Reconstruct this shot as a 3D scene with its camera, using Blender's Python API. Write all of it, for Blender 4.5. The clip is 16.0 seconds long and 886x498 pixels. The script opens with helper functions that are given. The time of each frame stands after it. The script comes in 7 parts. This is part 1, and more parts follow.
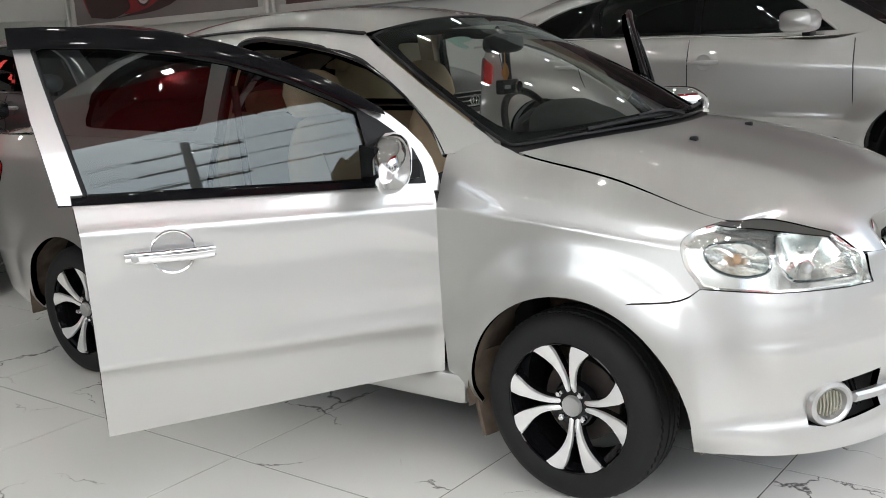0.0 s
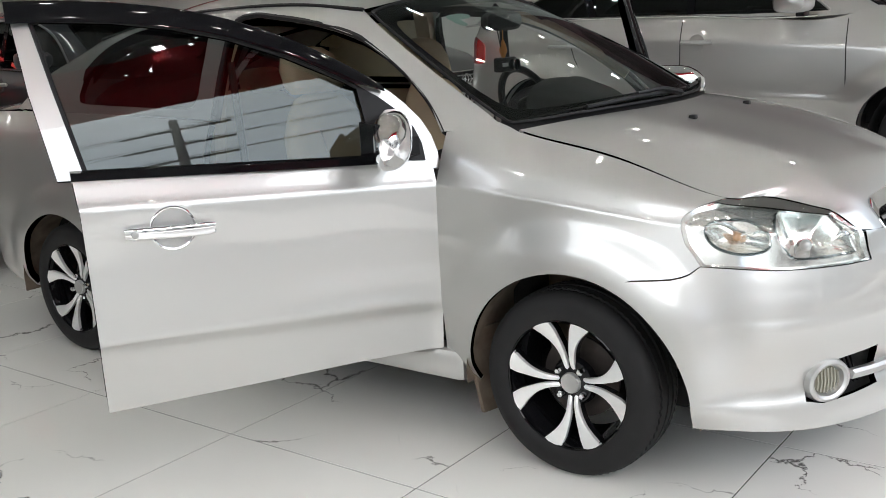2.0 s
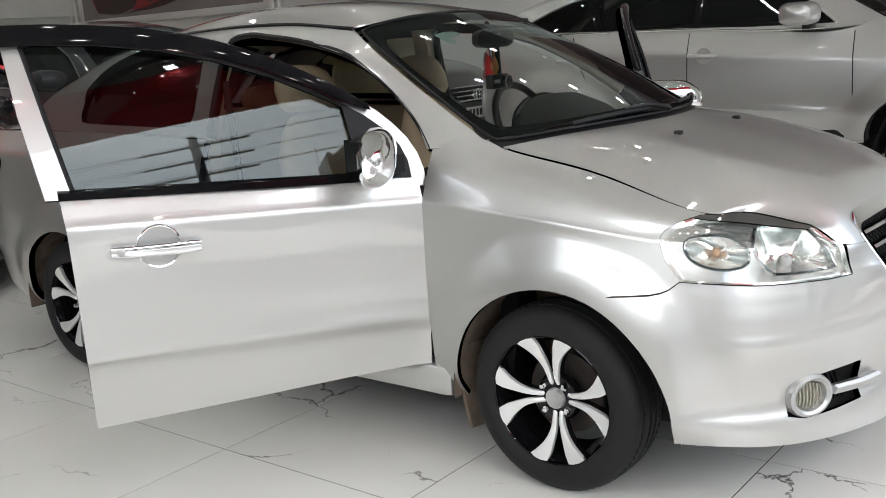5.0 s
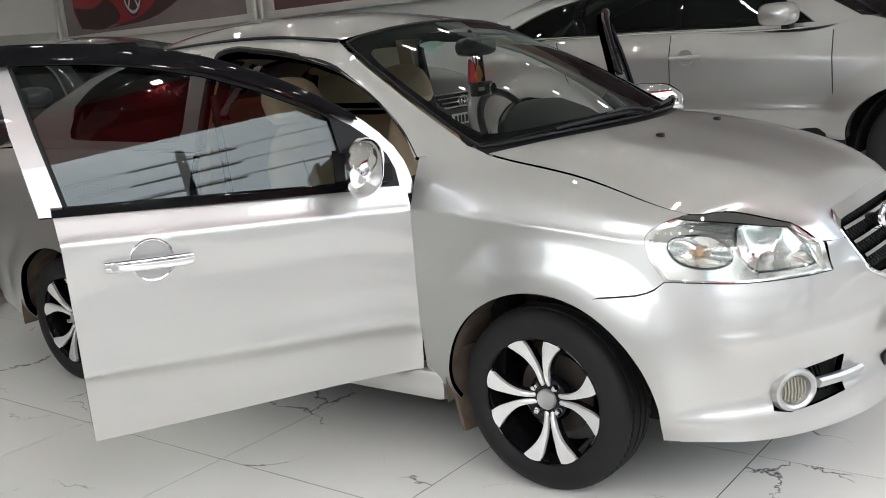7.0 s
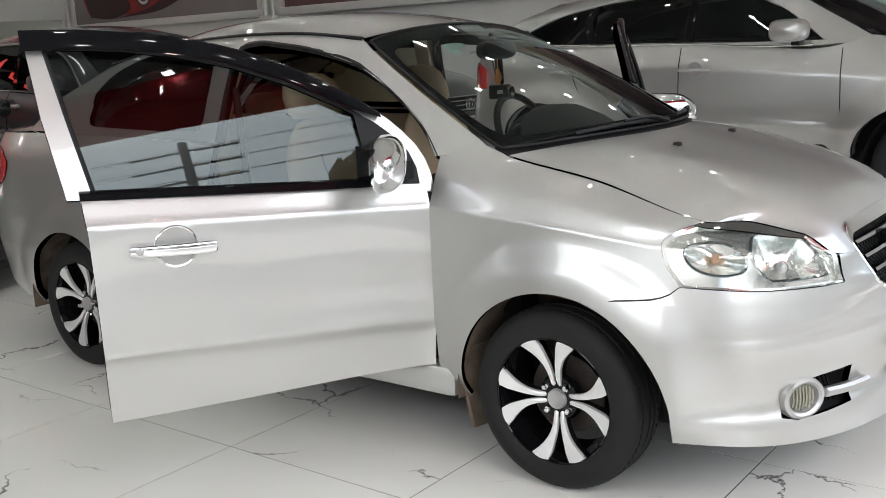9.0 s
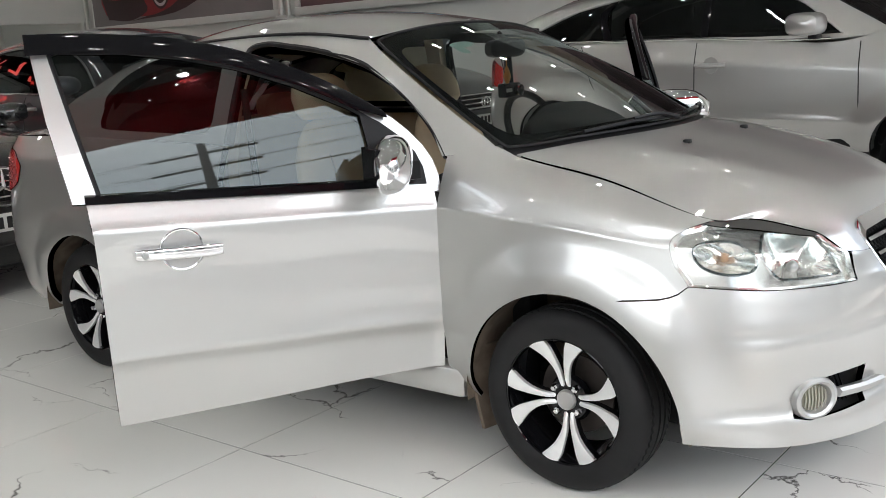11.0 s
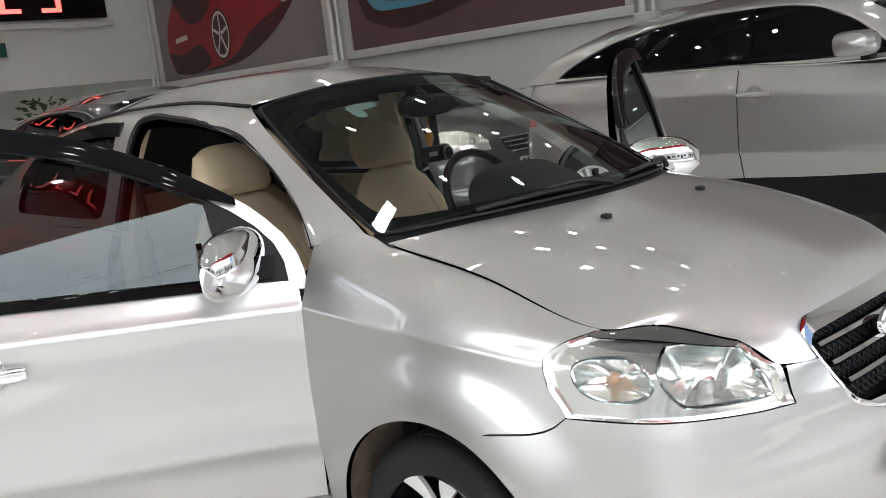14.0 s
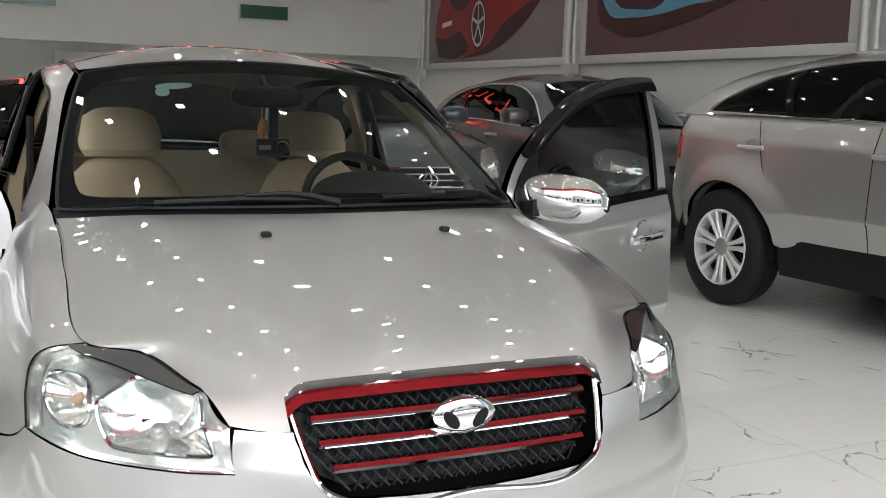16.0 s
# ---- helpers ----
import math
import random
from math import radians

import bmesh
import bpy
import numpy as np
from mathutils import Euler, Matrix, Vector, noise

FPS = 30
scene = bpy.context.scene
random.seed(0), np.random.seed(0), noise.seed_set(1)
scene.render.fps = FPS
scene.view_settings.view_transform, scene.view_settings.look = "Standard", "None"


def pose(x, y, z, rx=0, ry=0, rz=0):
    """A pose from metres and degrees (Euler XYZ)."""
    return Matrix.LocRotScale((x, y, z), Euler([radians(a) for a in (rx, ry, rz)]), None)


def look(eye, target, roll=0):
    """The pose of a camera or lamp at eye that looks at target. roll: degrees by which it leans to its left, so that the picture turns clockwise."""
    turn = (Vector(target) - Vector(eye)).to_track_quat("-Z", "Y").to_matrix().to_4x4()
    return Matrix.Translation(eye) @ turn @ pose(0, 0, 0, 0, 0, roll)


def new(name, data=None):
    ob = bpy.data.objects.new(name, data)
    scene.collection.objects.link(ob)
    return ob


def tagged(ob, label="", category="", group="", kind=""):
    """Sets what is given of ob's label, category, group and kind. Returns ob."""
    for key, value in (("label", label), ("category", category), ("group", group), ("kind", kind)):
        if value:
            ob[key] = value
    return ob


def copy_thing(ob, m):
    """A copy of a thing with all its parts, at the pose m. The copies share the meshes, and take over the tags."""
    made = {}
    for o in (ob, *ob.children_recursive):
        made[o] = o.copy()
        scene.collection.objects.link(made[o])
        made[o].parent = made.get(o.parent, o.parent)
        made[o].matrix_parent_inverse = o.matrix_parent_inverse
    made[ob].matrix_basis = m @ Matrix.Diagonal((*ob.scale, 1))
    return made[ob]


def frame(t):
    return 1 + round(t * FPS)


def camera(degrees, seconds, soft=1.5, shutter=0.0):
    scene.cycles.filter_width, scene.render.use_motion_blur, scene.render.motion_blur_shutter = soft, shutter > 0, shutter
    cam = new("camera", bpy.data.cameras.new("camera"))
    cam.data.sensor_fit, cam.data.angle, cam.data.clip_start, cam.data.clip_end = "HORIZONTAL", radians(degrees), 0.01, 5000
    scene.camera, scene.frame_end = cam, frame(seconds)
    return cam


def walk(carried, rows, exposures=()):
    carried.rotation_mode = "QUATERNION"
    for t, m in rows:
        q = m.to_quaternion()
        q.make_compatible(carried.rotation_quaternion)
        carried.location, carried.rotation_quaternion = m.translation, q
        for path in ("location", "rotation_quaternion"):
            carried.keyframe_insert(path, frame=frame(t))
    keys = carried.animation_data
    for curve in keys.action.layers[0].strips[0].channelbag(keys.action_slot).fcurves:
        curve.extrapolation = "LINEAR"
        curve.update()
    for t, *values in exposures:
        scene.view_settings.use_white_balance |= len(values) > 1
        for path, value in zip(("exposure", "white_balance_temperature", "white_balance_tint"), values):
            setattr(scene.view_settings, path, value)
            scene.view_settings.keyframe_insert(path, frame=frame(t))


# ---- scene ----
cam = camera(48.0, 16.0, soft=0.9)
PATH = [
    (0, (1.424, -3.179, 1.357), (0.22, -1.636, 0.949), -3.5),
    (0.5, (1.428, -3.183, 1.349), (0.234, -1.634, 0.934), -3.2),
    (1, (1.421, -3.182, 1.344), (0.238, -1.629, 0.913), -3.3),
    (1.5, (1.401, -3.193, 1.357), (0.239, -1.623, 0.929), -3.8),
    (2, (1.397, -3.204, 1.349), (0.216, -1.654, 0.902), -3.2),
    (2.5, (1.393, -3.224, 1.358), (0.194, -1.685, 0.918), -3.1),
    (3, (1.407, -3.209, 1.36), (0.189, -1.676, 0.952), -3.6),
    (3.5, (1.421, -3.181, 1.367), (0.205, -1.648, 0.953), -4.0),
    (4, (1.442, -3.17, 1.355), (0.24, -1.629, 0.929), -3.8),
    (6.5, (1.563, -3.129, 1.364), (0.305, -1.627, 0.96), -3.7),
    (7, (1.534, -3.187, 1.367), (0.328, -1.644, 0.959), -5.1),
    (7.5, (1.519, -3.244, 1.368), (0.329, -1.69, 0.959), -5.3),
    (8, (1.523, -3.266, 1.367), (0.338, -1.707, 0.96), -4.7),
    (8.5, (1.521, -3.269, 1.364), (0.328, -1.715, 0.966), -3.8),
    (9, (1.508, -3.272, 1.365), (0.31, -1.721, 0.963), -2.8),
    (11.5, (1.547, -3.187, 1.369), (0.308, -1.67, 0.964), -3.5),
    (12, (1.593, -3.106, 1.371), (0.326, -1.616, 0.953), -3.1),
    (12.5, (1.623, -3.021, 1.374), (0.319, -1.578, 0.907), -4.5),
    (13, (1.617, -2.845, 1.387), (0.353, -1.36, 0.943), -4.5),
    (13.5, (1.608, -2.599, 1.403), (0.307, -1.134, 1.005), -4.9),
    (14, (1.677, -2.324, 1.398), (0.264, -0.947, 1.073), -6.8),
    (14.5, (1.796, -1.966, 1.396), (0.286, -0.701, 1.051), -6.3),
    (15, (1.899, -1.568, 1.398), (0.287, -0.423, 1.094), -3.2),
    (15.5, (2.158, -1.18, 1.378), (0.467, -0.15, 1.098), -0.7),
    (16, (2.443, -0.852, 1.337), (0.657, -0.002, 1.043), 1.7),
]
walk(cam, [(t, look(eye, target, roll)) for t, eye, target, roll in PATH], [(0, 1.55), (13.5, 1.57), (14.5, 1.65), (15.5, 1.74), (16, 1.65)])

# ---------------------------------------------------------------- world, lights
world = bpy.data.worlds.new("sky")
scene.world = world
world.use_nodes = True
sky = world.node_tree.nodes.new("ShaderNodeTexSky")
sky.sky_type, sky.sun_disc = "NISHITA", False
sky.air_density, sky.dust_density, sky.ozone_density = 0.8, 2.0, 0.6
sky.sun_elevation, sky.sun_rotation = radians(48), radians(120)
world.node_tree.links.new(sky.outputs[0], world.node_tree.nodes["Background"].inputs[0])
world.node_tree.nodes["Background"].inputs[1].default_value = 0.075

sun = new("sun", bpy.data.lights.new("sun", "SUN"))
sun.data.energy, sun.data.angle, sun.data.color = 4.5, radians(1), (1.0, 0.98, 0.95)
sun.matrix_world = look((-6, -14, 26), (0, 0, 0))

# Daylight from the open street front.
door_light = new("street_daylight", bpy.data.lights.new("street_daylight", "AREA"))
door_light.data.shape, door_light.data.size, door_light.data.size_y = "RECTANGLE", 40.0, 14.0
door_light.data.energy, door_light.data.color = 1650, (0.95, 0.985, 0.985)
# Area lamp added beyond the unseen side opening, for the wing's light and highlights.
side_light = new("side_daylight", bpy.data.lights.new("side_daylight", "AREA"))
side_light.data.shape, side_light.data.size, side_light.data.size_y = "RECTANGLE", 9.0, 5.0
side_light.data.energy, side_light.data.color = 215, (0.97, 0.985, 0.97)
side_light.matrix_world = look((0.0, -9.0, 3.6), (0.0, 0, 2.9))
door_light.matrix_world = look((18.0, -1.0, 10.8), (0, -1.0, 8.0))

# ---------------------------------------------------------------- materials
def material(name, color, rough=0.5, metal=0.0, coat=0.0, coat_rough=0.03, spec=0.5, noise_amount=0.0, noise_scale=20.0, bump=0.0, bump_scale=200.0, rough_noise=0.0):
    """A surface with two scales of variation: a broad stain in its colour and a fine relief."""
    m = bpy.data.materials.new(name)
    m.use_nodes = True
    nt = m.node_tree
    b = nt.nodes["Principled BSDF"]
    b.inputs["Base Color"].default_value = (*color, 1)
    b.inputs["Roughness"].default_value, b.inputs["Metallic"].default_value = rough, metal
    b.inputs["Coat Weight"].default_value, b.inputs["Coat Roughness"].default_value = coat, coat_rough
    b.inputs["Specular IOR Level"].default_value = spec
    b.inputs["Coat IOR"].default_value = 1.65
    co = nt.nodes.new("ShaderNodeTexCoord")
    if noise_amount:
        n = nt.nodes.new("ShaderNodeTexNoise")
        n.inputs["Scale"].default_value, n.inputs["Detail"].default_value = noise_scale, 6
        nt.links.new(co.outputs["Object"], n.inputs["Vector"])
        r = nt.nodes.new("ShaderNodeMapRange")
        r.inputs["To Min"].default_value, r.inputs["To Max"].default_value = 1 - noise_amount, 1 + noise_amount
        nt.links.new(n.outputs["Fac"], r.inputs["Value"])
        mix = nt.nodes.new("ShaderNodeVectorMath")
        mix.operation = "SCALE"
        mix.inputs[0].default_value = color
        nt.links.new(r.outputs[0], mix.inputs["Scale"])
        nt.links.new(mix.outputs[0], b.inputs["Base Color"])
        if rough_noise:
            q = nt.nodes.new("ShaderNodeMapRange")
            q.inputs["To Min"].default_value, q.inputs["To Max"].default_value = max(rough - rough_noise, 0), rough + rough_noise
            nt.links.new(n.outputs["Fac"], q.inputs["Value"])
            nt.links.new(q.outputs[0], b.inputs["Roughness"])
    if bump:
        n = nt.nodes.new("ShaderNodeTexNoise")
        n.inputs["Scale"].default_value, n.inputs["Detail"].default_value = bump_scale, 3
        nt.links.new(co.outputs["Object"], n.inputs["Vector"])
        u = nt.nodes.new("ShaderNodeBump")
        u.inputs["Strength"].default_value, u.inputs["Distance"].default_value = bump, 0.002
        nt.links.new(n.outputs["Fac"], u.inputs["Height"])
        nt.links.new(u.outputs[0], b.inputs["Normal"])
    return m


def glass(name, tint, clear=0.9, rough=0.0, ior=1.62):
    """Thin window glass: a tinted see-through sheet with a mirror's gloss that grows at grazing angles."""
    m = bpy.data.materials.new(name)
    m.use_nodes = True
    nt = m.node_tree
    nt.nodes.remove(nt.nodes["Principled BSDF"])
    out = nt.nodes["Material Output"]
    t = nt.nodes.new("ShaderNodeBsdfTransparent")
    t.inputs[0].default_value = (*[c * clear for c in tint], 1)
    g = nt.nodes.new("ShaderNodeBsdfGlossy")
    g.inputs["Roughness"].default_value = rough
    g.inputs["Color"].default_value = (0.84, 0.95, 0.97, 1)
    f = nt.nodes.new("ShaderNodeFresnel")
    f.inputs["IOR"].default_value = ior
    mix = nt.nodes.new("ShaderNodeMixShader")
    nt.links.new(f.outputs[0], mix.inputs[0])
    nt.links.new(t.outputs[0], mix.inputs[1])
    nt.links.new(g.outputs[0], mix.inputs[2])
    nt.links.new(mix.outputs[0], out.inputs[0])
    return m


def glow(name, color, strength):
    m = bpy.data.materials.new(name)
    m.use_nodes = True
    b = m.node_tree.nodes["Principled BSDF"]
    b.inputs["Base Color"].default_value = (0.8, 0.8, 0.8, 1)
    b.inputs["Emission Color"].default_value, b.inputs["Emission Strength"].default_value = (*color, 1), strength
    return m


SILVER = material("silver_metallic_paint", (0.53, 0.53, 0.512), 0.37, 0.82, 1.0, 0.02, 0.5, 0.03, 900.0, 0.02, 1500.0)
SILVER_SUV = material("warm_silver_paint", (0.45, 0.445, 0.43), 0.35, 0.82, 1.0, 0.03, 0.5, 0.03, 700.0)
GREY_PAINT = material("grey_metallic_paint", (0.13, 0.128, 0.13), 0.35, 0.7, 1.0, 0.03, 0.5, 0.03, 700.0)
DARK_PAINT = material("dark_grey_metallic_paint", (0.07, 0.075, 0.085), 0.3, 0.4, 1.0, 0.03, 0.5, 0.03, 700.0)
BLACK_PAINT = material("black_car_paint", (0.012, 0.012, 0.013), 0.25, 0.0, 1.0, 0.02, 0.5, 0.05, 500.0)
BLACK_GLOSS = material("glossy_black_plastic", (0.005, 0.005, 0.006), 0.04, 0.0, 0.0, 0.03, 0.3, 0.1, 40.0)
BLACK = material("black_plastic", (0.009, 0.009, 0.0095), 0.4, 0.0, 0, 0.03, 0.2, 0.15, 30.0, 0.15, 600.0)
FRIT = material("black_glass_border", (0.005, 0.005, 0.005), 0.25, 0.0, 0, 0.03, 0.08, 0.1, 30.0)
DARK = material("dark_underbody", (0.012, 0.012, 0.012), 0.9, 0.0, 0, 0.03, 0.2, 0.3, 12.0)
MUD = material("dusty_liner", (0.15, 0.118, 0.09), 0.92, 0.0, 0, 0.03, 0.2, 0.75, 14.0, 0.6, 60.0)
RUBBER = material("tyre_rubber", (0.017, 0.017, 0.0175), 0.62, 0.0, 0, 0.03, 0.2, 0.25, 18.0, 0.25, 350.0)
CHROME = material("chrome", (0.86, 0.86, 0.87), 0.04, 1.0, 0, 0.03, 0.5, 0.02, 30.0)
ALLOY = material("machined_alloy", (0.88, 0.88, 0.87), 0.42, 0.55, 0.3, 0.1, 0.5, 0.05, 60.0, 0.1, 900.0)
BROW = material("dark_chrome", (0.55, 0.55, 0.56), 0.08, 1.0, 0, 0.03, 0.5, 0.02, 30.0)
SATIN = material("satin_silver_plastic", (0.46, 0.46, 0.45), 0.32, 0.6, 0.3, 0.1, 0.5, 0.03, 90.0)
BEIGE = material("beige_leather", (0.66, 0.53, 0.35), 0.5, 0.0, 0, 0.03, 0.4, 0.08, 14.0, 0.35, 260.0)
TRIM = material("beige_trim_plastic", (0.48, 0.39, 0.27), 0.6, 0.0, 0, 0.03, 0.4, 0.05, 20.0, 0.15, 500.0)
DASH = material("dark_dashboard_plastic", (0.03, 0.032, 0.032), 0.6, 0.0, 0, 0.03, 0.4, 0.12, 24.0, 0.3, 700.0)
CARPET = material("dark_carpet", (0.035, 0.03, 0.026), 0.95, 0.0, 0, 0.03, 0.1, 0.3, 60.0, 0.6, 500.0)
HEADLINER = material("headliner_cloth", (0.30, 0.28, 0.25), 0.95, 0.0, 0, 0.03, 0.1, 0.06, 40.0)
REFLECTOR = material("headlamp_reflector", (0.95, 0.94, 0.90), 0.14, 0.82, 0, 0.03, 0.5, 0.04, 50.0, 0.08, 50.0)
RED_LENS = material("red_lamp_lens", (0.42, 0.012, 0.012), 0.12, 0.0, 0.6, 0.03, 0.5, 0.15, 60.0)
AMBER = material("amber_bulb", (0.50, 0.31, 0.19), 0.25, 0.0, 0, 0.03, 0.5, 0.1, 90.0)
PLATE = material("white_plate", (0.75, 0.75, 0.72), 0.4, 0.0, 0, 0.03, 0.5, 0.04, 60.0)
INK = material("black_ink", (0.015, 0.015, 0.015), 0.5)
# Brighter white for the unseen south pieces, added to bounce light onto the wing.
WALL_BOUNCE = material("bounce_white_wall_paint", (0.80, 0.80, 0.78), 0.7, 0.0, 0, 0.03, 0.3, 0.04, 3.0, 0.1, 120.0)
# Wall white dimmed: the weaker light on the far walls is in its colour.
WALL = material("dimmed_white_paint", (0.60, 0.61, 0.585), 0.75, 0.0, 0, 0.03, 0.3, 0.05, 3.0, 0.12, 120.0)
WALL_DARK = material("dark_grey_wall_paint", (0.085, 0.075, 0.074), 0.6, 0.0, 0, 0.03, 0.4, 0.12, 2.0, 0.1, 120.0)
CEILING = material("ceiling_paint", (0.22, 0.22, 0.215), 0.85, 0.0, 0, 0.03, 0.3, 0.04, 2.0, 0.1, 90.0)
STEEL = material("painted_steel", (0.62, 0.63, 0.60), 0.4, 0.2, 0, 0.03, 0.5, 0.06, 25.0)
DISC = material("brake_disc", (0.06, 0.05, 0.045), 0.55, 0.6, 0, 0.03, 0.5, 0.35, 35.0)
CLEAR = glass("clear_glass", (0.94, 0.98, 0.95), 0.98, ior=1.58)
TINT = glass("tinted_glass", (0.55, 0.60, 0.58), 0.8)
DARKGLASS = glass("dark_tinted_glass", (0.10, 0.105, 0.105), 0.6)
LENS = glass("headlamp_lens", (0.97, 0.98, 0.98), 0.98, ior=1.35)
TINT_DOOR = glass("lightly_tinted_glass", (0.36, 0.39, 0.39), 0.7)
CLEAR_RIB = material("clear_ribbing", (0.36, 0.35, 0.29), 0.15, 0.3)
FOG_GLASS = material("fog_lamp_glass", (0.22, 0.21, 0.16), 0.08, 0.3, 0.6, 0.03, 0.5, 0.2, 70.0)
CHARM = material("orange_cord", (0.55, 0.22, 0.05), 0.6, 0.0, 0, 0.03, 0.4, 0.2, 80.0)
STICKER = material("pale_paper", (0.45, 0.62, 0.58), 0.6, 0.0, 0, 0.03, 0.4, 0.3, 90.0)

# ---------------------------------------------------------------- mesh tools
def from_arrays(name, verts, faces, mat, parent=None, label="", normals=None, smooth=True):
    me = bpy.data.meshes.new(name)
    me.from_pydata([tuple(map(float, v)) for v in verts], [], [tuple(map(int, f)) for f in faces])
    if smooth:
        me.polygons.foreach_set("use_smooth", [True] * len(me.polygons))
    if normals is not None:
        me.normals_split_custom_set_from_vertices([tuple(map(float, n)) for n in normals])
    me.materials.append(mat)
    ob = new(name, me)
    ob.parent = parent
    if label:
        tagged(ob, label)
    return ob


def part(name, bm, mat, parent, label="", smooth=True, angle=None):
    """Links a bmesh as one mesh object under a thing or a part."""
    bmesh.ops.recalc_face_normals(bm, faces=bm.faces)
    me = bpy.data.meshes.new(name)
    bm.to_mesh(me)
    bm.free()
    me.materials.append(mat)
    if smooth:
        me.polygons.foreach_set("use_smooth", [True] * len(me.polygons))
        me.set_sharp_from_angle(angle=radians(angle or 35))
    ob = new(name, me)
    ob.parent = parent
    if label:
        tagged(ob, label)
    return ob


def empty(name, label, category, at=(0, 0, 0), group="", kind=""):
    ob = tagged(new(name), label, category, group, kind)
    ob.location = at
    return ob


def box(bm, lo, hi, bevel=0.0, segments=2, turn=None):
    """A box from corner to corner with rounded edges, added to bm."""
    c, d = (Vector(lo) + Vector(hi)) / 2, Vector(hi) - Vector(lo)
    m = Matrix.Translation(c) @ (turn or Matrix()) @ Matrix.Diagonal((*d, 1))
    got = bmesh.ops.create_cube(bm, size=1, matrix=m)
    if bevel:
        edges = {e for v in got["verts"] for e in v.link_edges}
        bmesh.ops.bevel(bm, geom=list(edges), offset=bevel, segments=segments, affect="EDGES", profile=0.5)
    return bm


def tube(bm, points, radius, sides=8, closed=False, caps=True):
    """A round bar along a line of points; radius may be one number or one for each point."""
    pts = [Vector(p) for p in points]
    n = len(pts)
    radii = radius if hasattr(radius, "__len__") else [radius] * n
    rings, up = [], None
    for i, p in enumerate(pts):
        a, b = pts[(i - 1) % n if closed else max(i - 1, 0)], pts[(i + 1) % n if closed else min(i + 1, n - 1)]
        d = (b - a).normalized()
        if up is None:
            up = d.orthogonal().normalized()
        up = (up - d * up.dot(d)).normalized()
        side = d.cross(up)
        rings.append([bm.verts.new(p + (up * math.cos(2 * math.pi * k / sides) + side * math.sin(2 * math.pi * k / sides)) * radii[i]) for k in range(sides)])
    for i in range(n if closed else n - 1):
        r, q = rings[i], rings[(i + 1) % n]
        for k in range(sides):
            bm.faces.new((r[k], r[(k + 1) % sides], q[(k + 1) % sides], q[k]))
    if caps and not closed:
        bm.faces.new(rings[0][::-1])
        bm.faces.new(rings[-1])
    return bm


def lathe(bm, profile, sides=32, axis="y", at=(0, 0, 0), close=False, caps=True):
    """Turns a line of (radius, along) round an axis."""
    rings = []
    for r, h in profile:
        ring = []
        for k in range(sides):
            a = 2 * math.pi * k / sides
            c, s = r * math.cos(a), r * math.sin(a)
            p = {"y": (c, h, s), "z": (c, s, h), "x": (h, c, s)}[axis]
            ring.append(bm.verts.new(Vector(p) + Vector(at)))
        rings.append(ring)
    for a, b in zip(rings, rings[1:] + ([rings[0]] if close else [])):
        for k in range(sides):
            bm.faces.new((a[k], a[(k + 1) % sides], b[(k + 1) % sides], b[k]))
    if not close and caps:
        for ring in (rings[0], rings[-1]):
            if (ring[0].co - ring[sides // 2].co).length > 1e-4:
                bm.faces.new(ring)
    return bm


def prism(bm, outline, depth, back=(0, 0, 0)):
    """A plate: an outline of 3D points carried along the vector depth."""
    d = Vector(depth)
    a = [bm.verts.new(Vector(p)) for p in outline]
    b = [bm.verts.new(Vector(p) + d) for p in outline]
    bm.faces.new(a)
    bm.faces.new(b[::-1])
    for i in range(len(a)):
        j = (i + 1) % len(a)
        bm.faces.new((a[j], a[i], b[i], b[j]))
    return bm


def loft(bm, rings, closed=True, caps=True):
    """Skins rings that have the same number of points."""
    made = [[bm.verts.new(Vector(p)) for p in ring] for ring in rings]
    n = len(made[0])
    for a, b in zip(made, made[1:]):
        for k in range(n if closed else n - 1):
            bm.faces.new((a[k], a[(k + 1) % n], b[(k + 1) % n], b[k]))
    if caps and closed:
        bm.faces.new(made[0][::-1])
        bm.faces.new(made[-1])
    return bm


def superring(cx, cy, cz, rx, rz, n=20, power=2.6, axis="y"):
    """A rounded-box ring in the plane across an axis."""
    out = []
    for k in range(n):
        a = 2 * math.pi * k / n
        c, s = math.cos(a), math.sin(a)
        u, v = rx * math.copysign(abs(c) ** (2 / power), c), rz * math.copysign(abs(s) ** (2 / power), s)
        out.append({"y": (cx + u, cy, cz + v), "z": (cx + u, cy + v, cz), "x": (cx, cy + u, cz + v)}[axis])
    return out


def inside(points, loop):
    """Which points lie in a closed line."""
    p, q = np.asarray(points, float), np.asarray(loop, float)
    x, y = p[:, 0:1], p[:, 1:2]
    a, b = q, np.roll(q, -1, axis=0)
    cross = (a[:, 1] > y) != (b[:, 1] > y)
    with np.errstate(divide="ignore", invalid="ignore"):
        at = (b[:, 0] - a[:, 0]) * (y - a[:, 1]) / (b[:, 1] - a[:, 1]) + a[:, 0]
    return (cross & (x < at)).sum(1) % 2 == 1


def resample(loop, step):
    p = np.asarray(loop, float)
    out = []
    for a, b in zip(p, np.roll(p, -1, axis=0)):
        n = max(1, int(np.ceil(np.linalg.norm(b - a) / step)))
        out += [a + (b - a) * k / n for k in range(n)]
    return np.array(out)


def rounded(loop, r=0.3, n=3):
    """Rounds a loop's corners by cutting them off n times."""
    p = np.asarray(loop, float)
    for _ in range(n):
        q = np.roll(p, -1, axis=0)
        p = np.stack([p + (q - p) * r, q - (q - p) * r], 1).reshape(-1, p.shape[1])
        r = 0.25
    return p


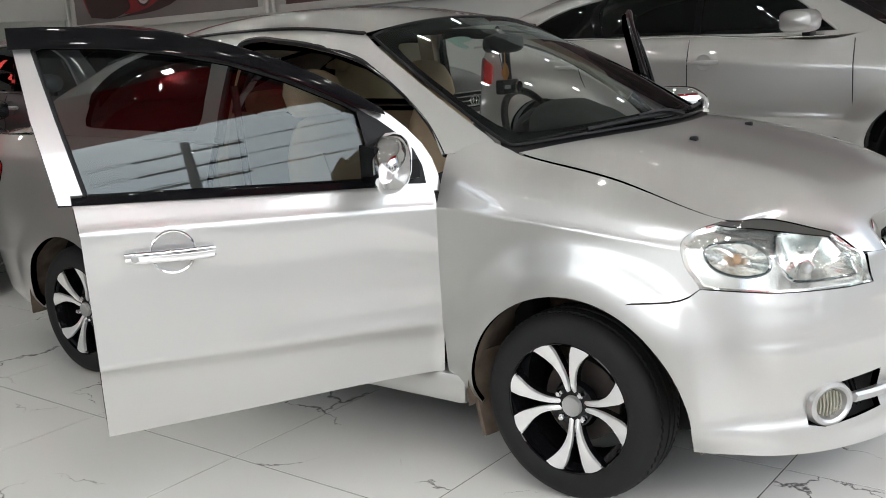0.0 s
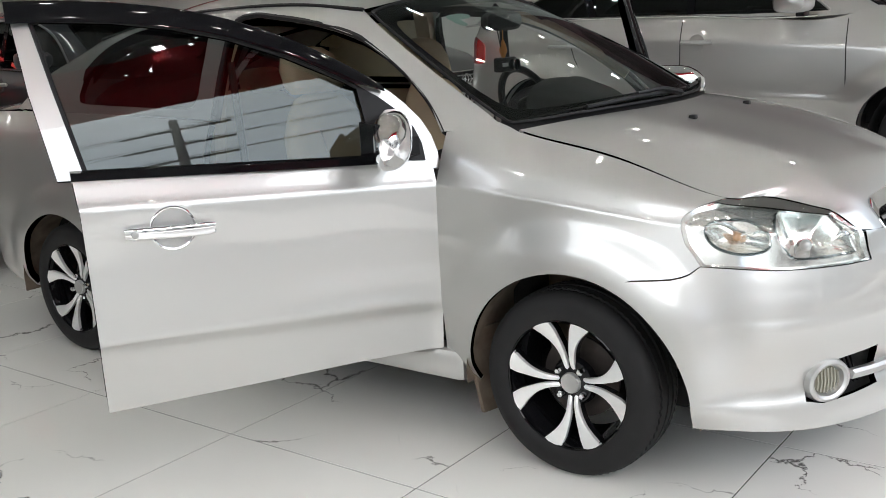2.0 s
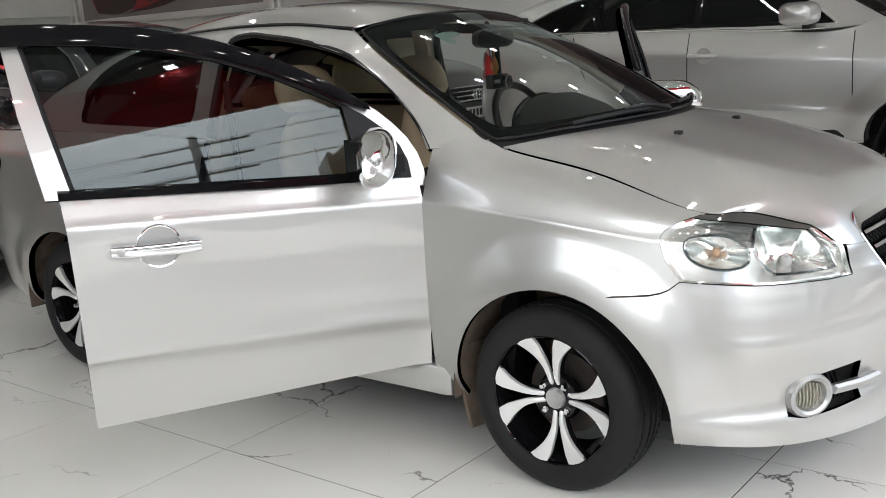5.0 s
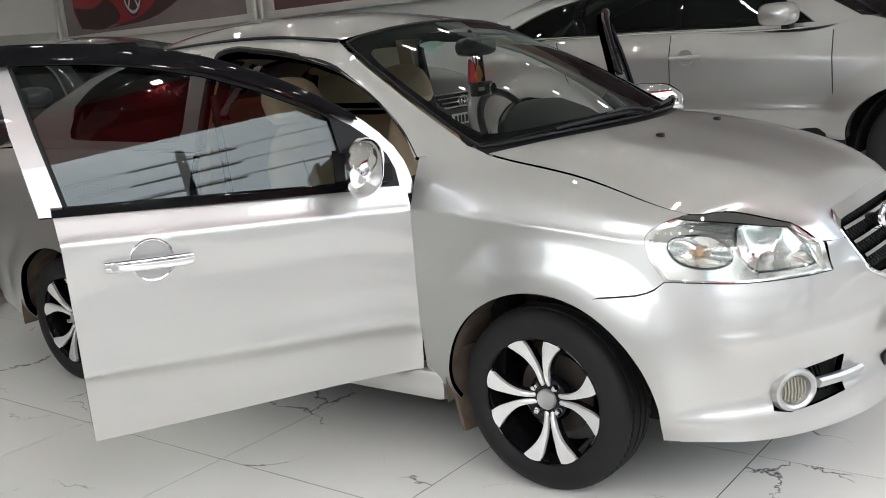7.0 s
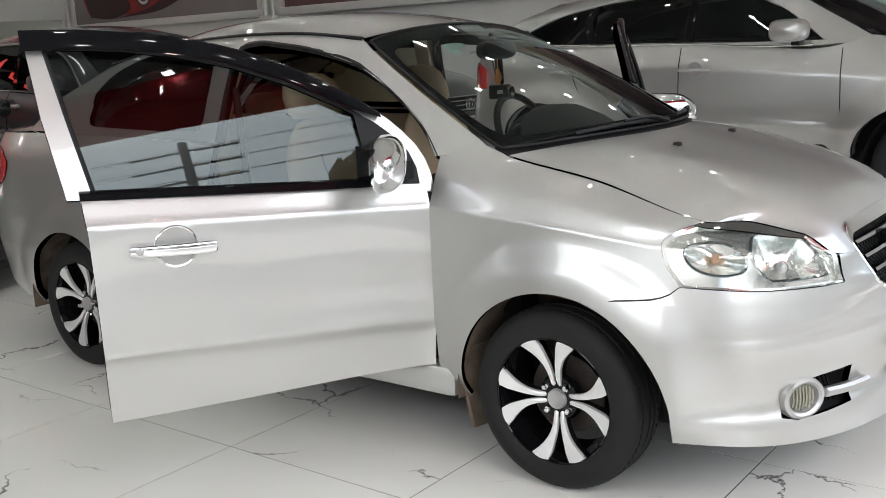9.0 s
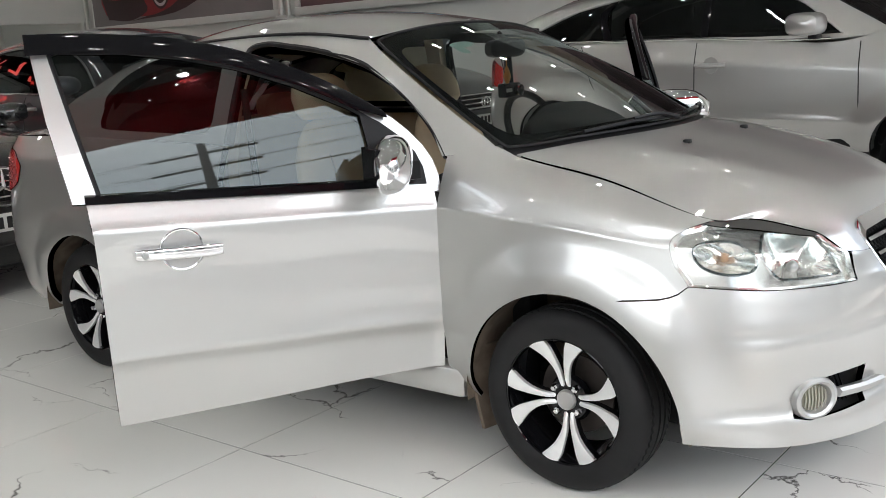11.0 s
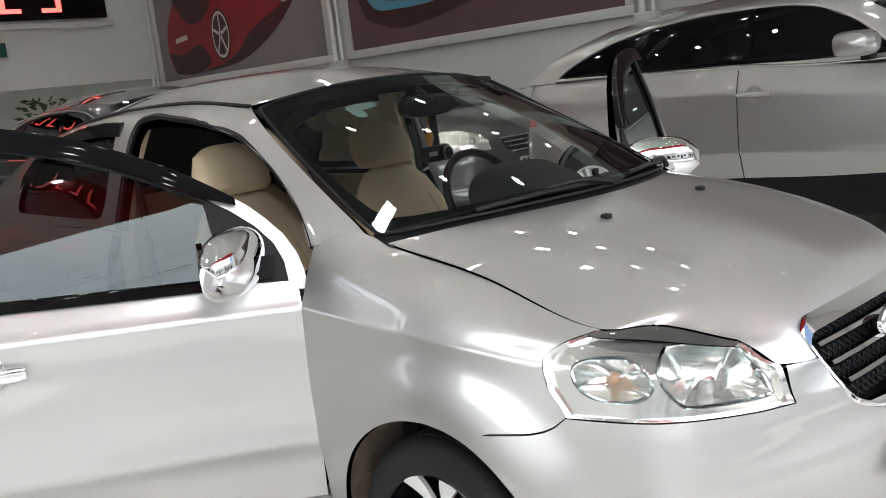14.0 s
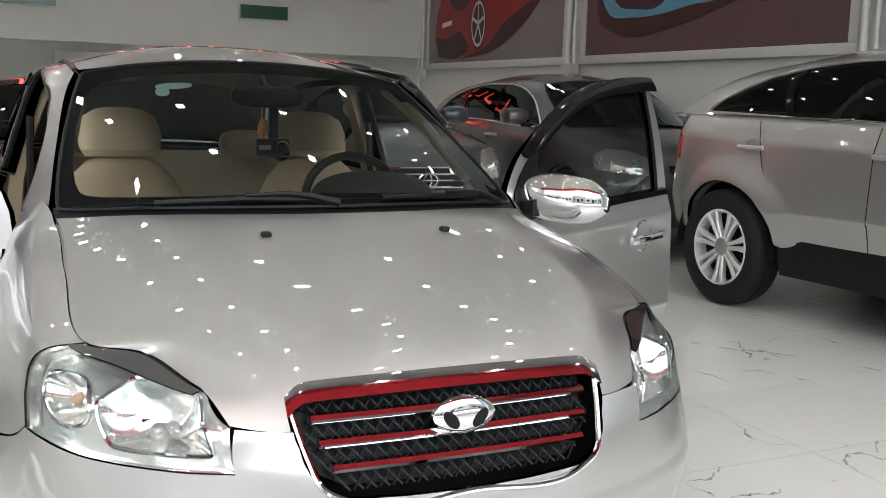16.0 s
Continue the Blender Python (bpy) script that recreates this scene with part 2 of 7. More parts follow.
def sheet(patch, loop, holes=(), step=0.03, flange=0.014, lift=0.0, mirror=None):
    """A panel cut out of a surface: its outline and holes are lines of (s, v). Gives verts, faces and normals; mirror: 'only' or 'both'."""
    from mathutils.geometry import delaunay_2d_cdt
    rings = [resample(l, step) for l in (loop, *holes)]
    pts, edges = [], []
    for ring in rings:
        n0 = len(pts)
        pts += list(ring)
        edges += [(n0 + i, n0 + (i + 1) % len(ring)) for i in range(len(ring))]
    rim = np.array(pts)
    lo, hi = rings[0].min(0), rings[0].max(0)
    gx, gy = np.meshgrid(np.arange(lo[0] + step / 2, hi[0], step), np.arange(lo[1] + step / 2, hi[1], step * 0.8), indexing="ij")
    grid = np.c_[gx.ravel(), gy.ravel()]
    keep = inside(grid, rings[0])
    for h in rings[1:]:
        keep &= ~inside(grid, h)
    grid = grid[keep]
    if len(grid):
        far = np.array([np.min(((rim - g) ** 2).sum(1)) for g in grid]) > (0.45 * step) ** 2
        grid = grid[far]
        pts += list(grid)
    v2, _, tris, *_ = delaunay_2d_cdt([Vector((float(a), float(b))) for a, b in pts], edges, [], 0, 1e-5)
    sv = np.array([tuple(v) for v in v2])
    tris = np.array([t for t in tris])
    mid = sv[tris].mean(1)
    ok = inside(mid, rings[0])
    for h in rings[1:]:
        ok &= ~inside(mid, h)
    tris = tris[ok]
    pos, nor = patch.at(sv), patch.normal(sv)
    pos = pos + nor * lift
    a, b, c = pos[tris[:, 0]], pos[tris[:, 1]], pos[tris[:, 2]]
    flip = (np.cross(b - a, c - a) * nor[tris[:, 0]]).sum(1) < 0
    tris[flip] = tris[flip][:, ::-1]
    verts, faces, normals = list(pos), [tuple(t) for t in tris], list(nor)
    if flange:
        for ring in rings:
            p, n = patch.at(ring), patch.normal(ring)
            p = p + n * lift
            base, m = len(verts), len(ring)
            away = np.cross(np.roll(p, -1, axis=0) - np.roll(p, 1, axis=0), n)
            away /= np.maximum(np.linalg.norm(away, axis=1, keepdims=True), 1e-9)
            verts += list(p) + list(p - n * flange)
            normals += list(away) * 2
            faces += [(base + i, base + (i + 1) % m, base + m + (i + 1) % m, base + m + i) for i in range(m)]
    verts, normals = np.array(verts), np.array(normals)
    if mirror:
        n = len(verts)
        mv, mn = verts * (1, -1, 1), normals * (1, -1, 1)
        mf = [tuple(i + (n if mirror == "both" else 0) for i in f[::-1]) for f in faces]
        if mirror == "both":
            return np.r_[verts, mv], faces + mf, np.r_[normals, mn]
        return mv, mf, mn
    return verts, faces, normals


def flare(v, n, hubs, height=0.024):
    """Raises the skin round the wheel arches."""
    v, n = np.array(v), np.array(n)
    for x, z, r0, r1 in hubs:
        d = np.maximum(np.hypot(v[:, 0] - x, v[:, 2] - z), 1e-6)
        u = np.clip((d - r0) / (r1 - r0), 0, 1)
        on = (np.abs(n[:, 1]) > 0.5) & (v[:, 2] > z - 0.12)
        f = np.where(on, height * (1 - u * u * (3 - 2 * u)), 0)
        g = np.where(on & (u > 0) & (u < 1), -height * 6 * u * (1 - u) / (r1 - r0), 0) / d
        v[:, 1] += f * np.sign(v[:, 1])
        n = n - np.c_[g * (v[:, 0] - x), 0 * g, g * (v[:, 2] - z)]
        n /= np.maximum(np.linalg.norm(n, axis=1, keepdims=True), 1e-9)
    return v, n


def panel(name, mat, parent, patch, loop, holes=(), label="", **kw):
    verts, faces, normals = sheet(patch, loop, holes, **kw)
    return from_arrays(name, verts, faces, mat, parent, label, normals)


# ---------------------------------------------------------------- surfaces of the saloon
def weights(knots, t):
    """Weights of a smooth curve through its knots, for places t along it."""
    knots, t = np.asarray(knots, float), np.atleast_1d(np.asarray(t, float))
    n = len(knots)
    tangent = np.zeros((n, n))
    for i in range(n):
        a, b = max(i - 1, 0), min(i + 1, n - 1)
        if 0 < i < n - 1:
            h0, h1 = knots[i] - knots[a], knots[b] - knots[i]
            tangent[i, a] += -h1 / h0 / (h0 + h1)
            tangent[i, i] += h1 / h0 / (h0 + h1) - h0 / h1 / (h0 + h1)
            tangent[i, b] += h0 / h1 / (h0 + h1)
        else:
            tangent[i, b] += 1 / (knots[b] - knots[a])
            tangent[i, a] -= 1 / (knots[b] - knots[a])
    k = np.clip(np.searchsorted(knots, t, side="right") - 1, 0, n - 2)
    h = knots[k + 1] - knots[k]
    u = (t - knots[k]) / h
    out = np.zeros((len(t), n))
    rows = np.arange(len(t))
    out[rows, k] += 2 * u**3 - 3 * u**2 + 1
    out[rows, k + 1] += -2 * u**3 + 3 * u**2
    out += (u**3 - 2 * u**2 + u)[:, None] * h[:, None] * tangent[k] + (u**3 - u**2)[:, None] * h[:, None] * tangent[k + 1]
    return out


def even_weights(knots, t):
    """Weights of a curve through its knots whose bend is even too, for places t along it."""
    knots, t = np.asarray(knots, float), np.atleast_1d(np.asarray(t, float))
    n, h = len(knots), np.diff(np.asarray(knots, float))
    a, b = np.eye(n), np.zeros((n, n))
    for i in range(1, n - 1):
        a[i, i - 1:i + 2] = h[i - 1] / 6, (h[i - 1] + h[i]) / 3, h[i] / 6
        b[i, i - 1:i + 2] = 1 / h[i - 1], -1 / h[i - 1] - 1 / h[i], 1 / h[i]
    second = np.linalg.solve(a, b)
    k = np.clip(np.searchsorted(knots, t, side="right") - 1, 0, n - 2)
    u = (knots[k + 1] - t) / h[k]
    w = 1 - u
    out = np.zeros((len(t), n))
    rows = np.arange(len(t))
    out[rows, k] += u
    out[rows, k + 1] += w
    return out + ((u**3 - u) * h[k] ** 2 / 6)[:, None] * second[k] + ((w**3 - w) * h[k] ** 2 / 6)[:, None] * second[k + 1]


def spline(points, count):
    """A smooth line of count points through the given ones."""
    p = np.asarray(points, float)
    k = np.r_[0, np.cumsum(np.linalg.norm(np.diff(p, axis=0), axis=1))]
    return weights(k, np.linspace(0, k[-1], count)) @ p


class Patch:
    """A smooth surface through rows of points; s runs along a row, v from row to row, both about in metres."""

    def __init__(self, rows, sign=1.0, even="", detail=None, plain=0):
        self.table, self.sign, self.detail, self.plain = np.asarray(rows, float), sign, detail, len(rows) - plain
        self.along, self.over = even_weights if "s" in even else weights, even_weights if "v" in even else weights
        self.ks = np.r_[0, np.cumsum(np.linalg.norm(np.diff(self.table, axis=1), axis=2).mean(0))]
        self.kv = np.r_[0, np.cumsum(np.linalg.norm(np.diff(self.table, axis=0), axis=2).mean(1))]

    def at(self, sv):
        sv = np.asarray(sv, float).reshape(-1, 2)
        over, k = self.over(self.kv, sv[:, 1]), self.plain
        p = np.einsum("nc,nl,lcd->nd", self.along(self.ks, sv[:, 0]), over[:, :k], self.table[:k])
        if k < len(self.table):
            p = p + np.einsum("nc,nl,lcd->nd", weights(self.ks, sv[:, 0]), over[:, k:], self.table[k:])
        return p if self.detail is None else p + self.detail(p)

    def normal(self, sv, e=2e-3):
        sv = np.asarray(sv, float).reshape(-1, 2)
        a = self.at(sv + (e, 0)) - self.at(sv - (e, 0))
        b = self.at(sv + (0, e)) - self.at(sv - (0, e))
        n = np.cross(a, b) * self.sign
        return n / np.maximum(np.linalg.norm(n, axis=1, keepdims=True), 1e-9)

    def find(self, places, axes, inside=None):
        """The (s, v) whose surface point has the given two coordinates."""
        places = np.asarray(places, float)
        gs, gv = np.meshgrid(np.linspace(0, self.ks[-1], 160), np.linspace(0, self.kv[-1], 50), indexing="ij")
        grid = np.c_[gs.ravel(), gv.ravel()]
        if inside is not None:
            grid = grid[(grid[:, 0] >= inside[0]) & (grid[:, 0] <= inside[1])]
        seen = self.at(grid)[:, axes]
        sv = np.array([grid[np.argmin(((seen - p) ** 2).sum(1))] for p in places])
        for _ in range(12):
            f = self.at(sv)[:, axes] - places
            e = 1e-4
            ja = (self.at(sv + (e, 0))[:, axes] - self.at(sv)[:, axes]) / e
            jb = (self.at(sv + (0, e))[:, axes] - self.at(sv)[:, axes]) / e
            det = ja[:, 0] * jb[:, 1] - ja[:, 1] * jb[:, 0]
            det = np.where(np.abs(det) < 1e-3, 1e-3, det)
            step = np.c_[(f[:, 0] * jb[:, 1] - f[:, 1] * jb[:, 0]), (ja[:, 0] * f[:, 1] - ja[:, 1] * f[:, 0])] / det[:, None]
            sv = sv - np.clip(step, -0.05, 0.05)
        return sv


# The lower body, from the middle of the nose round the right flank to the middle of the tail; each row is a height.
TOP = [(0.715, 0, 0.79), (0.72, -0.33, 0.765), (0.652, -0.472, 0.792), (0.498, -0.563, 0.837), (0.415, -0.668, 0.847), (0.10, -0.670, 0.945), (-0.217, -0.667, 1.012),
       (-0.333, -0.690, 1.052), (-0.452, -0.733, 1.014), (-1.0, -0.755, 1.008), (-1.5, -0.76, 1.036), (-2.1, -0.745, 1.05), (-2.75, -0.72, 1.055), (-3.2, -0.66, 1.05), (-3.38, -0.50, 1.05), (-3.46, 0, 1.06)]
CREASE = [(0.775, 0, 0.71), (0.755, -0.33, 0.715), (0.69, -0.53, 0.73), (0.52, -0.70, 0.765), (0.34, -0.764, 0.785), (0.10, -0.804, 0.815), (-0.217, -0.803, 0.843),
          (-0.333, -0.800, 0.852), (-0.452, -0.799, 0.860), (-1.0, -0.811, 0.888), (-1.5, -0.812, 0.912), (-2.1, -0.80, 0.93), (-2.75, -0.785, 0.94), (-3.2, -0.72, 0.95), (-3.42, -0.54, 0.95), (-3.5, 0, 0.96)]
UPPER = [(0.815, 0, 0.645), (0.785, -0.33, 0.65), (0.69, -0.545, 0.66), (0.54, -0.712, 0.67), (0.37, -0.785, 0.678), (0.10, -0.818, 0.68), (-0.217, -0.816, 0.69),
         (-0.333, -0.812, 0.69), (-0.452, -0.808, 0.69), (-1.0, -0.818, 0.72), (-1.5, -0.82, 0.74), (-2.1, -0.83, 0.74), (-2.75, -0.815, 0.74), (-3.2, -0.745, 0.74), (-3.44, -0.56, 0.74), (-3.53, 0, 0.75)]
MIDDLE = [(0.835, 0, 0.53), (0.795, -0.33, 0.53), (0.705, -0.555, 0.53), (0.56, -0.728, 0.53), (0.38, -0.808, 0.53), (0.10, -0.824, 0.53), (-0.217, -0.817, 0.53),
          (-0.333, -0.811, 0.53), (-0.452, -0.805, 0.53), (-1.0, -0.82, 0.55), (-1.5, -0.825, 0.56), (-2.1, -0.84, 0.56), (-2.75, -0.825, 0.56), (-3.2, -0.755, 0.55), (-3.46, -0.57, 0.55), (-3.56, 0, 0.55)]
LOWER = [(0.815, 0, 0.40), (0.775, -0.33, 0.40), (0.685, -0.55, 0.40), (0.55, -0.722, 0.40), (0.385, -0.806, 0.40), (0.10, -0.818, 0.40), (-0.217, -0.806, 0.40),
         (-0.333, -0.797, 0.41), (-0.452, -0.790, 0.43), (-1.0, -0.8055, 0.47), (-1.5, -0.813, 0.50), (-2.1, -0.832, 0.48), (-2.75, -0.815, 0.45), (-3.2, -0.74, 0.43), (-3.45, -0.55, 0.42), (-3.55, 0, 0.42)]
LIP = [(0.805, 0, 0.30), (0.770, -0.33, 0.30), (0.685, -0.55, 0.30), (0.555, -0.720, 0.30), (0.392, -0.805, 0.30), (0.10, -0.815, 0.30), (-0.217, -0.79, 0.30),
       (-0.333, -0.782, 0.30), (-0.452, -0.772, 0.30), (-1.0, -0.775, 0.30), (-1.5, -0.78, 0.30), (-2.1, -0.80, 0.32), (-2.75, -0.79, 0.32), (-3.2, -0.72, 0.32), (-3.43, -0.53, 0.32), (-3.53, 0, 0.32)]
BOTTOM = [(0.825, 0, 0.205), (0.785, -0.33, 0.21), (0.70, -0.555, 0.22), (0.565, -0.722, 0.23), (0.400, -0.803, 0.238), (0.10, -0.80, 0.235), (-0.217, -0.765, 0.225),
          (-0.333, -0.75, 0.22), (-0.452, -0.735, 0.215), (-1.0, -0.73, 0.21), (-1.5, -0.73, 0.21), (-2.1, -0.76, 0.22), (-2.75, -0.75, 0.24), (-3.2, -0.68, 0.25), (-3.40, -0.50, 0.25), (-3.5, 0, 0.25)]
RIDGE = [(x - 0.002 * (i < 4), y + (0.0040 if i > 3 else 0.0028 if i else 0), z + 0.008) for i, (x, y, z) in enumerate(CREASE)]
UNDER = [tuple(np.array(c) + (np.array(u) - c) * 0.010 / abs(c[2] - u[2])) for c, u in zip(np.array(CREASE), UPPER)]
# The wing rolls over a shoulder before it meets the bonnet.
SHOULDER = [tuple(np.array(r) * (1 - a) + np.array(t) * a + (0, -b, c)) for (r, t), (a, b, c) in zip(zip(RIDGE, TOP), [(0.5, 0, 0)] * 3 + [(0.5, 0.002, 0.004), (0.50, 0.012, 0.010), (0.52, 0.022, 0.016), (0.55, 0.022, 0.014), (0.5, 0.012, 0), (0.5, 0.003, 0)] + [(0.5, 0.002, 0)] * 7)]
# The bumper's lip stands out under a small ledge.
LEDGE = [(x, y, z + 0.016) if i < 5 else tuple(0.85 * np.array((x, y, z)) + 0.15 * np.array(LOWER[i])) for i, (x, y, z) in enumerate(LIP)]
LIP = [(x + (0.007 if i < 3 else 0.004), y - (0.004 if i > 2 else 0.002 * i), z) if i < 5 else (x, y, z) for i, (x, y, z) in enumerate(LIP)]
BOTTOM = [(x + 0.003, y - (0.002 if i > 1 else 0), z) if i < 5 else (x, y, z) for i, (x, y, z) in enumerate(BOTTOM)]
soft = Patch([BOTTOM, LIP, LOWER, MIDDLE, UPPER, CREASE, RIDGE, TOP], -1.0)


def ramp(u):
    u = np.clip(u, 0, 1)
    return u * u * (3 - 2 * u)


def pressed(p):
    """Shapes pressed into the flank: flared wheel arches and a ledge across the bumper."""
    out = np.zeros_like(p)
    for x, z, r1, tall in ((0.028, 0.27, 0.515, 0.040), (-2.48, 0.275, 0.495, 0.026)):
        r = np.hypot(p[:, 0] - x, p[:, 2] - z)
        slope = tall / (r1 - 0.40)
        rise = slope * 0.012 * np.logaddexp(0, (r1 - r) / 0.012)
        rise = tall - 0.010 * np.logaddexp(0, (tall - rise) / 0.010)
        out[:, 1] -= np.maximum(rise, 0) * ramp((p[:, 2] - 0.16) / 0.2) * ramp((0.58 - p[:, 0] + (0.4 if x < -1 else 0)) / 0.22) * ramp((p[:, 1] + 0.60) / -0.1)
    ledge = 0.007 * ramp((0.545 - p[:, 2]) / 0.035) * ramp((p[:, 2] - 0.36) / 0.12) * ramp((p[:, 0] - 0.42) / 0.15)
    out[:, 0] += 0.8 * ledge
    out[:, 1] -= 0.6 * ledge * ramp(p[:, 1] / -0.3)
    return out


# A shelf under the headlamps and a fold low on the doors.
SHELF = [tuple(soft.at([(soft.ks[i], 0.35 * soft.kv[3] + 0.65 * soft.kv[4])])[0]) for i in range(16)]
FOLD = [(x, y - 0.0012, z - 0.016) if i > 7 else tuple(soft.at([(soft.ks[i], 0.85 * soft.kv[3] + 0.15 * soft.kv[2])])[0]) for i, (x, y, z) in enumerate(MIDDLE)]
FLANK_ROWS = [BOTTOM, LIP, LEDGE, LOWER, FOLD, MIDDLE, SHELF, UPPER, UNDER, CREASE, RIDGE, SHOULDER, TOP]
PLAIN_FLANK = Patch(FLANK_ROWS, -1.0, "s", None, 2)
FLANK = Patch(FLANK_ROWS, -1.0, "s", pressed, 2)
# The side of the cabin, from the belt up to the roof's edge, from the windscreen to the rear screen.
GREEN = Patch([
    [(-0.27, -0.68, 1.03), (-0.45, -0.735, 1.014), (-1.0, -0.755, 1.008), (-1.5, -0.76, 1.036), (-2.1, -0.745, 1.05), (-2.6, -0.72, 1.055), (-2.95, -0.67, 1.06)],
    [(-0.53, -0.640, 1.175), (-0.64, -0.660, 1.19), (-1.05, -0.69, 1.22), (-1.5, -0.695, 1.24), (-2.1, -0.685, 1.24), (-2.5, -0.66, 1.22), (-2.78, -0.62, 1.19)],
    [(-0.82, -0.582, 1.345), (-0.90, -0.597, 1.352), (-1.1, -0.615, 1.39), (-1.5, -0.615, 1.41), (-2.0, -0.605, 1.39), (-2.35, -0.59, 1.34), (-2.55, -0.57, 1.29)],
    [(-0.91, -0.55, 1.398), (-1.0, -0.55, 1.41), (-1.2, -0.548, 1.428), (-1.55, -0.54, 1.435), (-2.0, -0.53, 1.415), (-2.3, -0.525, 1.375), (-2.45, -0.52, 1.345)]], -1.0)


def both(rows):
    """Rows from the right edge to the middle, carried on to the left edge."""
    return [list(row) + [(x, -y, z) for x, y, z in row[-2::-1]] for row in rows]


def wing_top(x):
    """A place on the wing's upper edge."""
    s = np.linspace(FLANK.ks[2], FLANK.ks[6] + 0.02, 900)
    p = FLANK.at(np.c_[s, np.full(900, FLANK.kv[-1])])
    return tuple(p[np.argmin(np.abs(p[:, 0] - x))])


bonnet_rows = [
    [wing_top(-0.225), (-0.10, -0.45, 1.034), (-0.01, -0.22, 1.041), (0.02, 0, 1.043)],
    [wing_top(0.02), (0.09, -0.45, 1.004), (0.14, -0.22, 1.008), (0.15, 0, 1.012)],
    [wing_top(0.24), (0.31, -0.45, 0.957), (0.34, -0.22, 0.965), (0.35, 0, 0.968)],
    [wing_top(0.405), (0.50, -0.43, 0.90), (0.53, -0.21, 0.913), (0.54, 0, 0.917)],
    [wing_top(0.525), (0.62, -0.40, 0.845), (0.645, -0.20, 0.862), (0.65, 0, 0.866)],
    [wing_top(0.640), (0.70, -0.36, 0.785), (0.705, -0.18, 0.803), (0.705, 0, 0.807)],
    [(0.705, -0.445, 0.74), (0.745, -0.335, 0.73), (0.74, -0.17, 0.745), (0.74, 0, 0.75)]]
# A soft crease runs from the screen's corner to the grille's corner.
CREST = spline([(-0.19, -0.575, 0), (0.035, -0.545, 0), (0.275, -0.500, 0), (0.475, -0.448, 0), (0.605, -0.412, 0), (0.690, -0.372, 0)], 60)


def crested(p):
    d = np.min(np.hypot(p[:, 0:1] - CREST[None, :, 0], np.abs(p[:, 1:2]) + CREST[None, :, 1]), axis=1)
    out = np.zeros_like(p)
    out[:, 2] = 0.0035 * np.exp((0.012 - np.hypot(d, 0.012)) / 0.06) * ramp((p[:, 0] + 0.2) / 0.2) * ramp((p[:, 2] - 0.76) / 0.06)
    return out


# Rows between, whose ends lie on the wing's edge too.
coarse = Patch(both(bonnet_rows), -1.0, "sv")
dense = []
for i in range(6):
    for k in range(10):
        row = coarse.at([(s, coarse.kv[i] + (coarse.kv[i + 1] - coarse.kv[i]) * k / 10) for s in coarse.ks])
        if i < 5:
            row[0] = wing_top(bonnet_rows[i][0][0] * (1 - k / 10) + bonnet_rows[i + 1][0][0] * k / 10)
            row[-1] = row[0] * (1, -1, 1)
        dense.append(row)
dense.append(coarse.at([(s, coarse.kv[6]) for s in coarse.ks]))
BONNET = Patch(dense, -1.0, "s", crested)
ROOF = Patch(both([
    [(-0.91, -0.55, 1.398), (-0.865, -0.28, 1.435), (-0.85, 0, 1.447)],
    [(-1.2, -0.548, 1.428), (-1.2, -0.28, 1.487), (-1.2, 0, 1.503)],
    [(-1.55, -0.54, 1.435), (-1.55, -0.28, 1.503), (-1.55, 0, 1.522)],
    [(-2.0, -0.53, 1.415), (-2.0, -0.27, 1.485), (-2.0, 0, 1.503)],
    [(-2.45, -0.52, 1.345), (-2.45, -0.26, 1.405), (-2.45, 0, 1.42)]]), 1.0)
SCREEN = Patch(both([
    [(-0.255, -0.672, 1.025), (-0.12, -0.45, 1.05), (-0.04, -0.22, 1.06), (-0.015, 0, 1.063)],
    [(-0.52, -0.632, 1.175), (-0.42, -0.42, 1.215), (-0.37, -0.21, 1.233), (-0.355, 0, 1.24)],
    [(-0.91, -0.556, 1.392), (-0.88, -0.37, 1.422), (-0.862, -0.185, 1.438), (-0.857, 0, 1.443)]]), 1.0)
REAR_SCREEN = Patch(both([
    [(-2.95, -0.62, 1.06), (-3.02, -0.31, 1.075), (-3.04, 0, 1.08)],
    [(-2.72, -0.575, 1.21), (-2.76, -0.29, 1.25), (-2.775, 0, 1.26)],
    [(-2.46, -0.51, 1.343), (-2.46, -0.26, 1.400), (-2.46, 0, 1.415)]]), -1.0)
DECK = Patch(both([
    [(-2.93, -0.68, 1.055), (-3.0, -0.34, 1.075), (-3.02, 0, 1.08)],
    [(-3.2, -0.66, 1.05), (-3.25, -0.34, 1.075), (-3.27, 0, 1.082)],
    [(-3.38, -0.50, 1.05), (-3.44, -0.25, 1.06), (-3.46, 0, 1.063)]]), 1.0)

# The door's window plane, leaning in above the belt.
DOOR = Patch([[(x, -0.777, 0.90) for x in (-0.38, -1.0, -1.66)], [(x, -0.752, 1.0) for x in (-0.38, -1.0, -1.66)], [(x, -0.694, 1.2) for x in (-0.38, -1.0, -1.66)], [(x, -0.590, 1.48) for x in (-0.38, -1.0, -1.66)]], -1.0)

# ---------------------------------------------------------------- the showroom
X0, X1, Y0, Y1, H = -13.0, 3.7, -6.0, 6.0, 4.9
TILE, TX, TY = 0.81, -1.16, -1.11


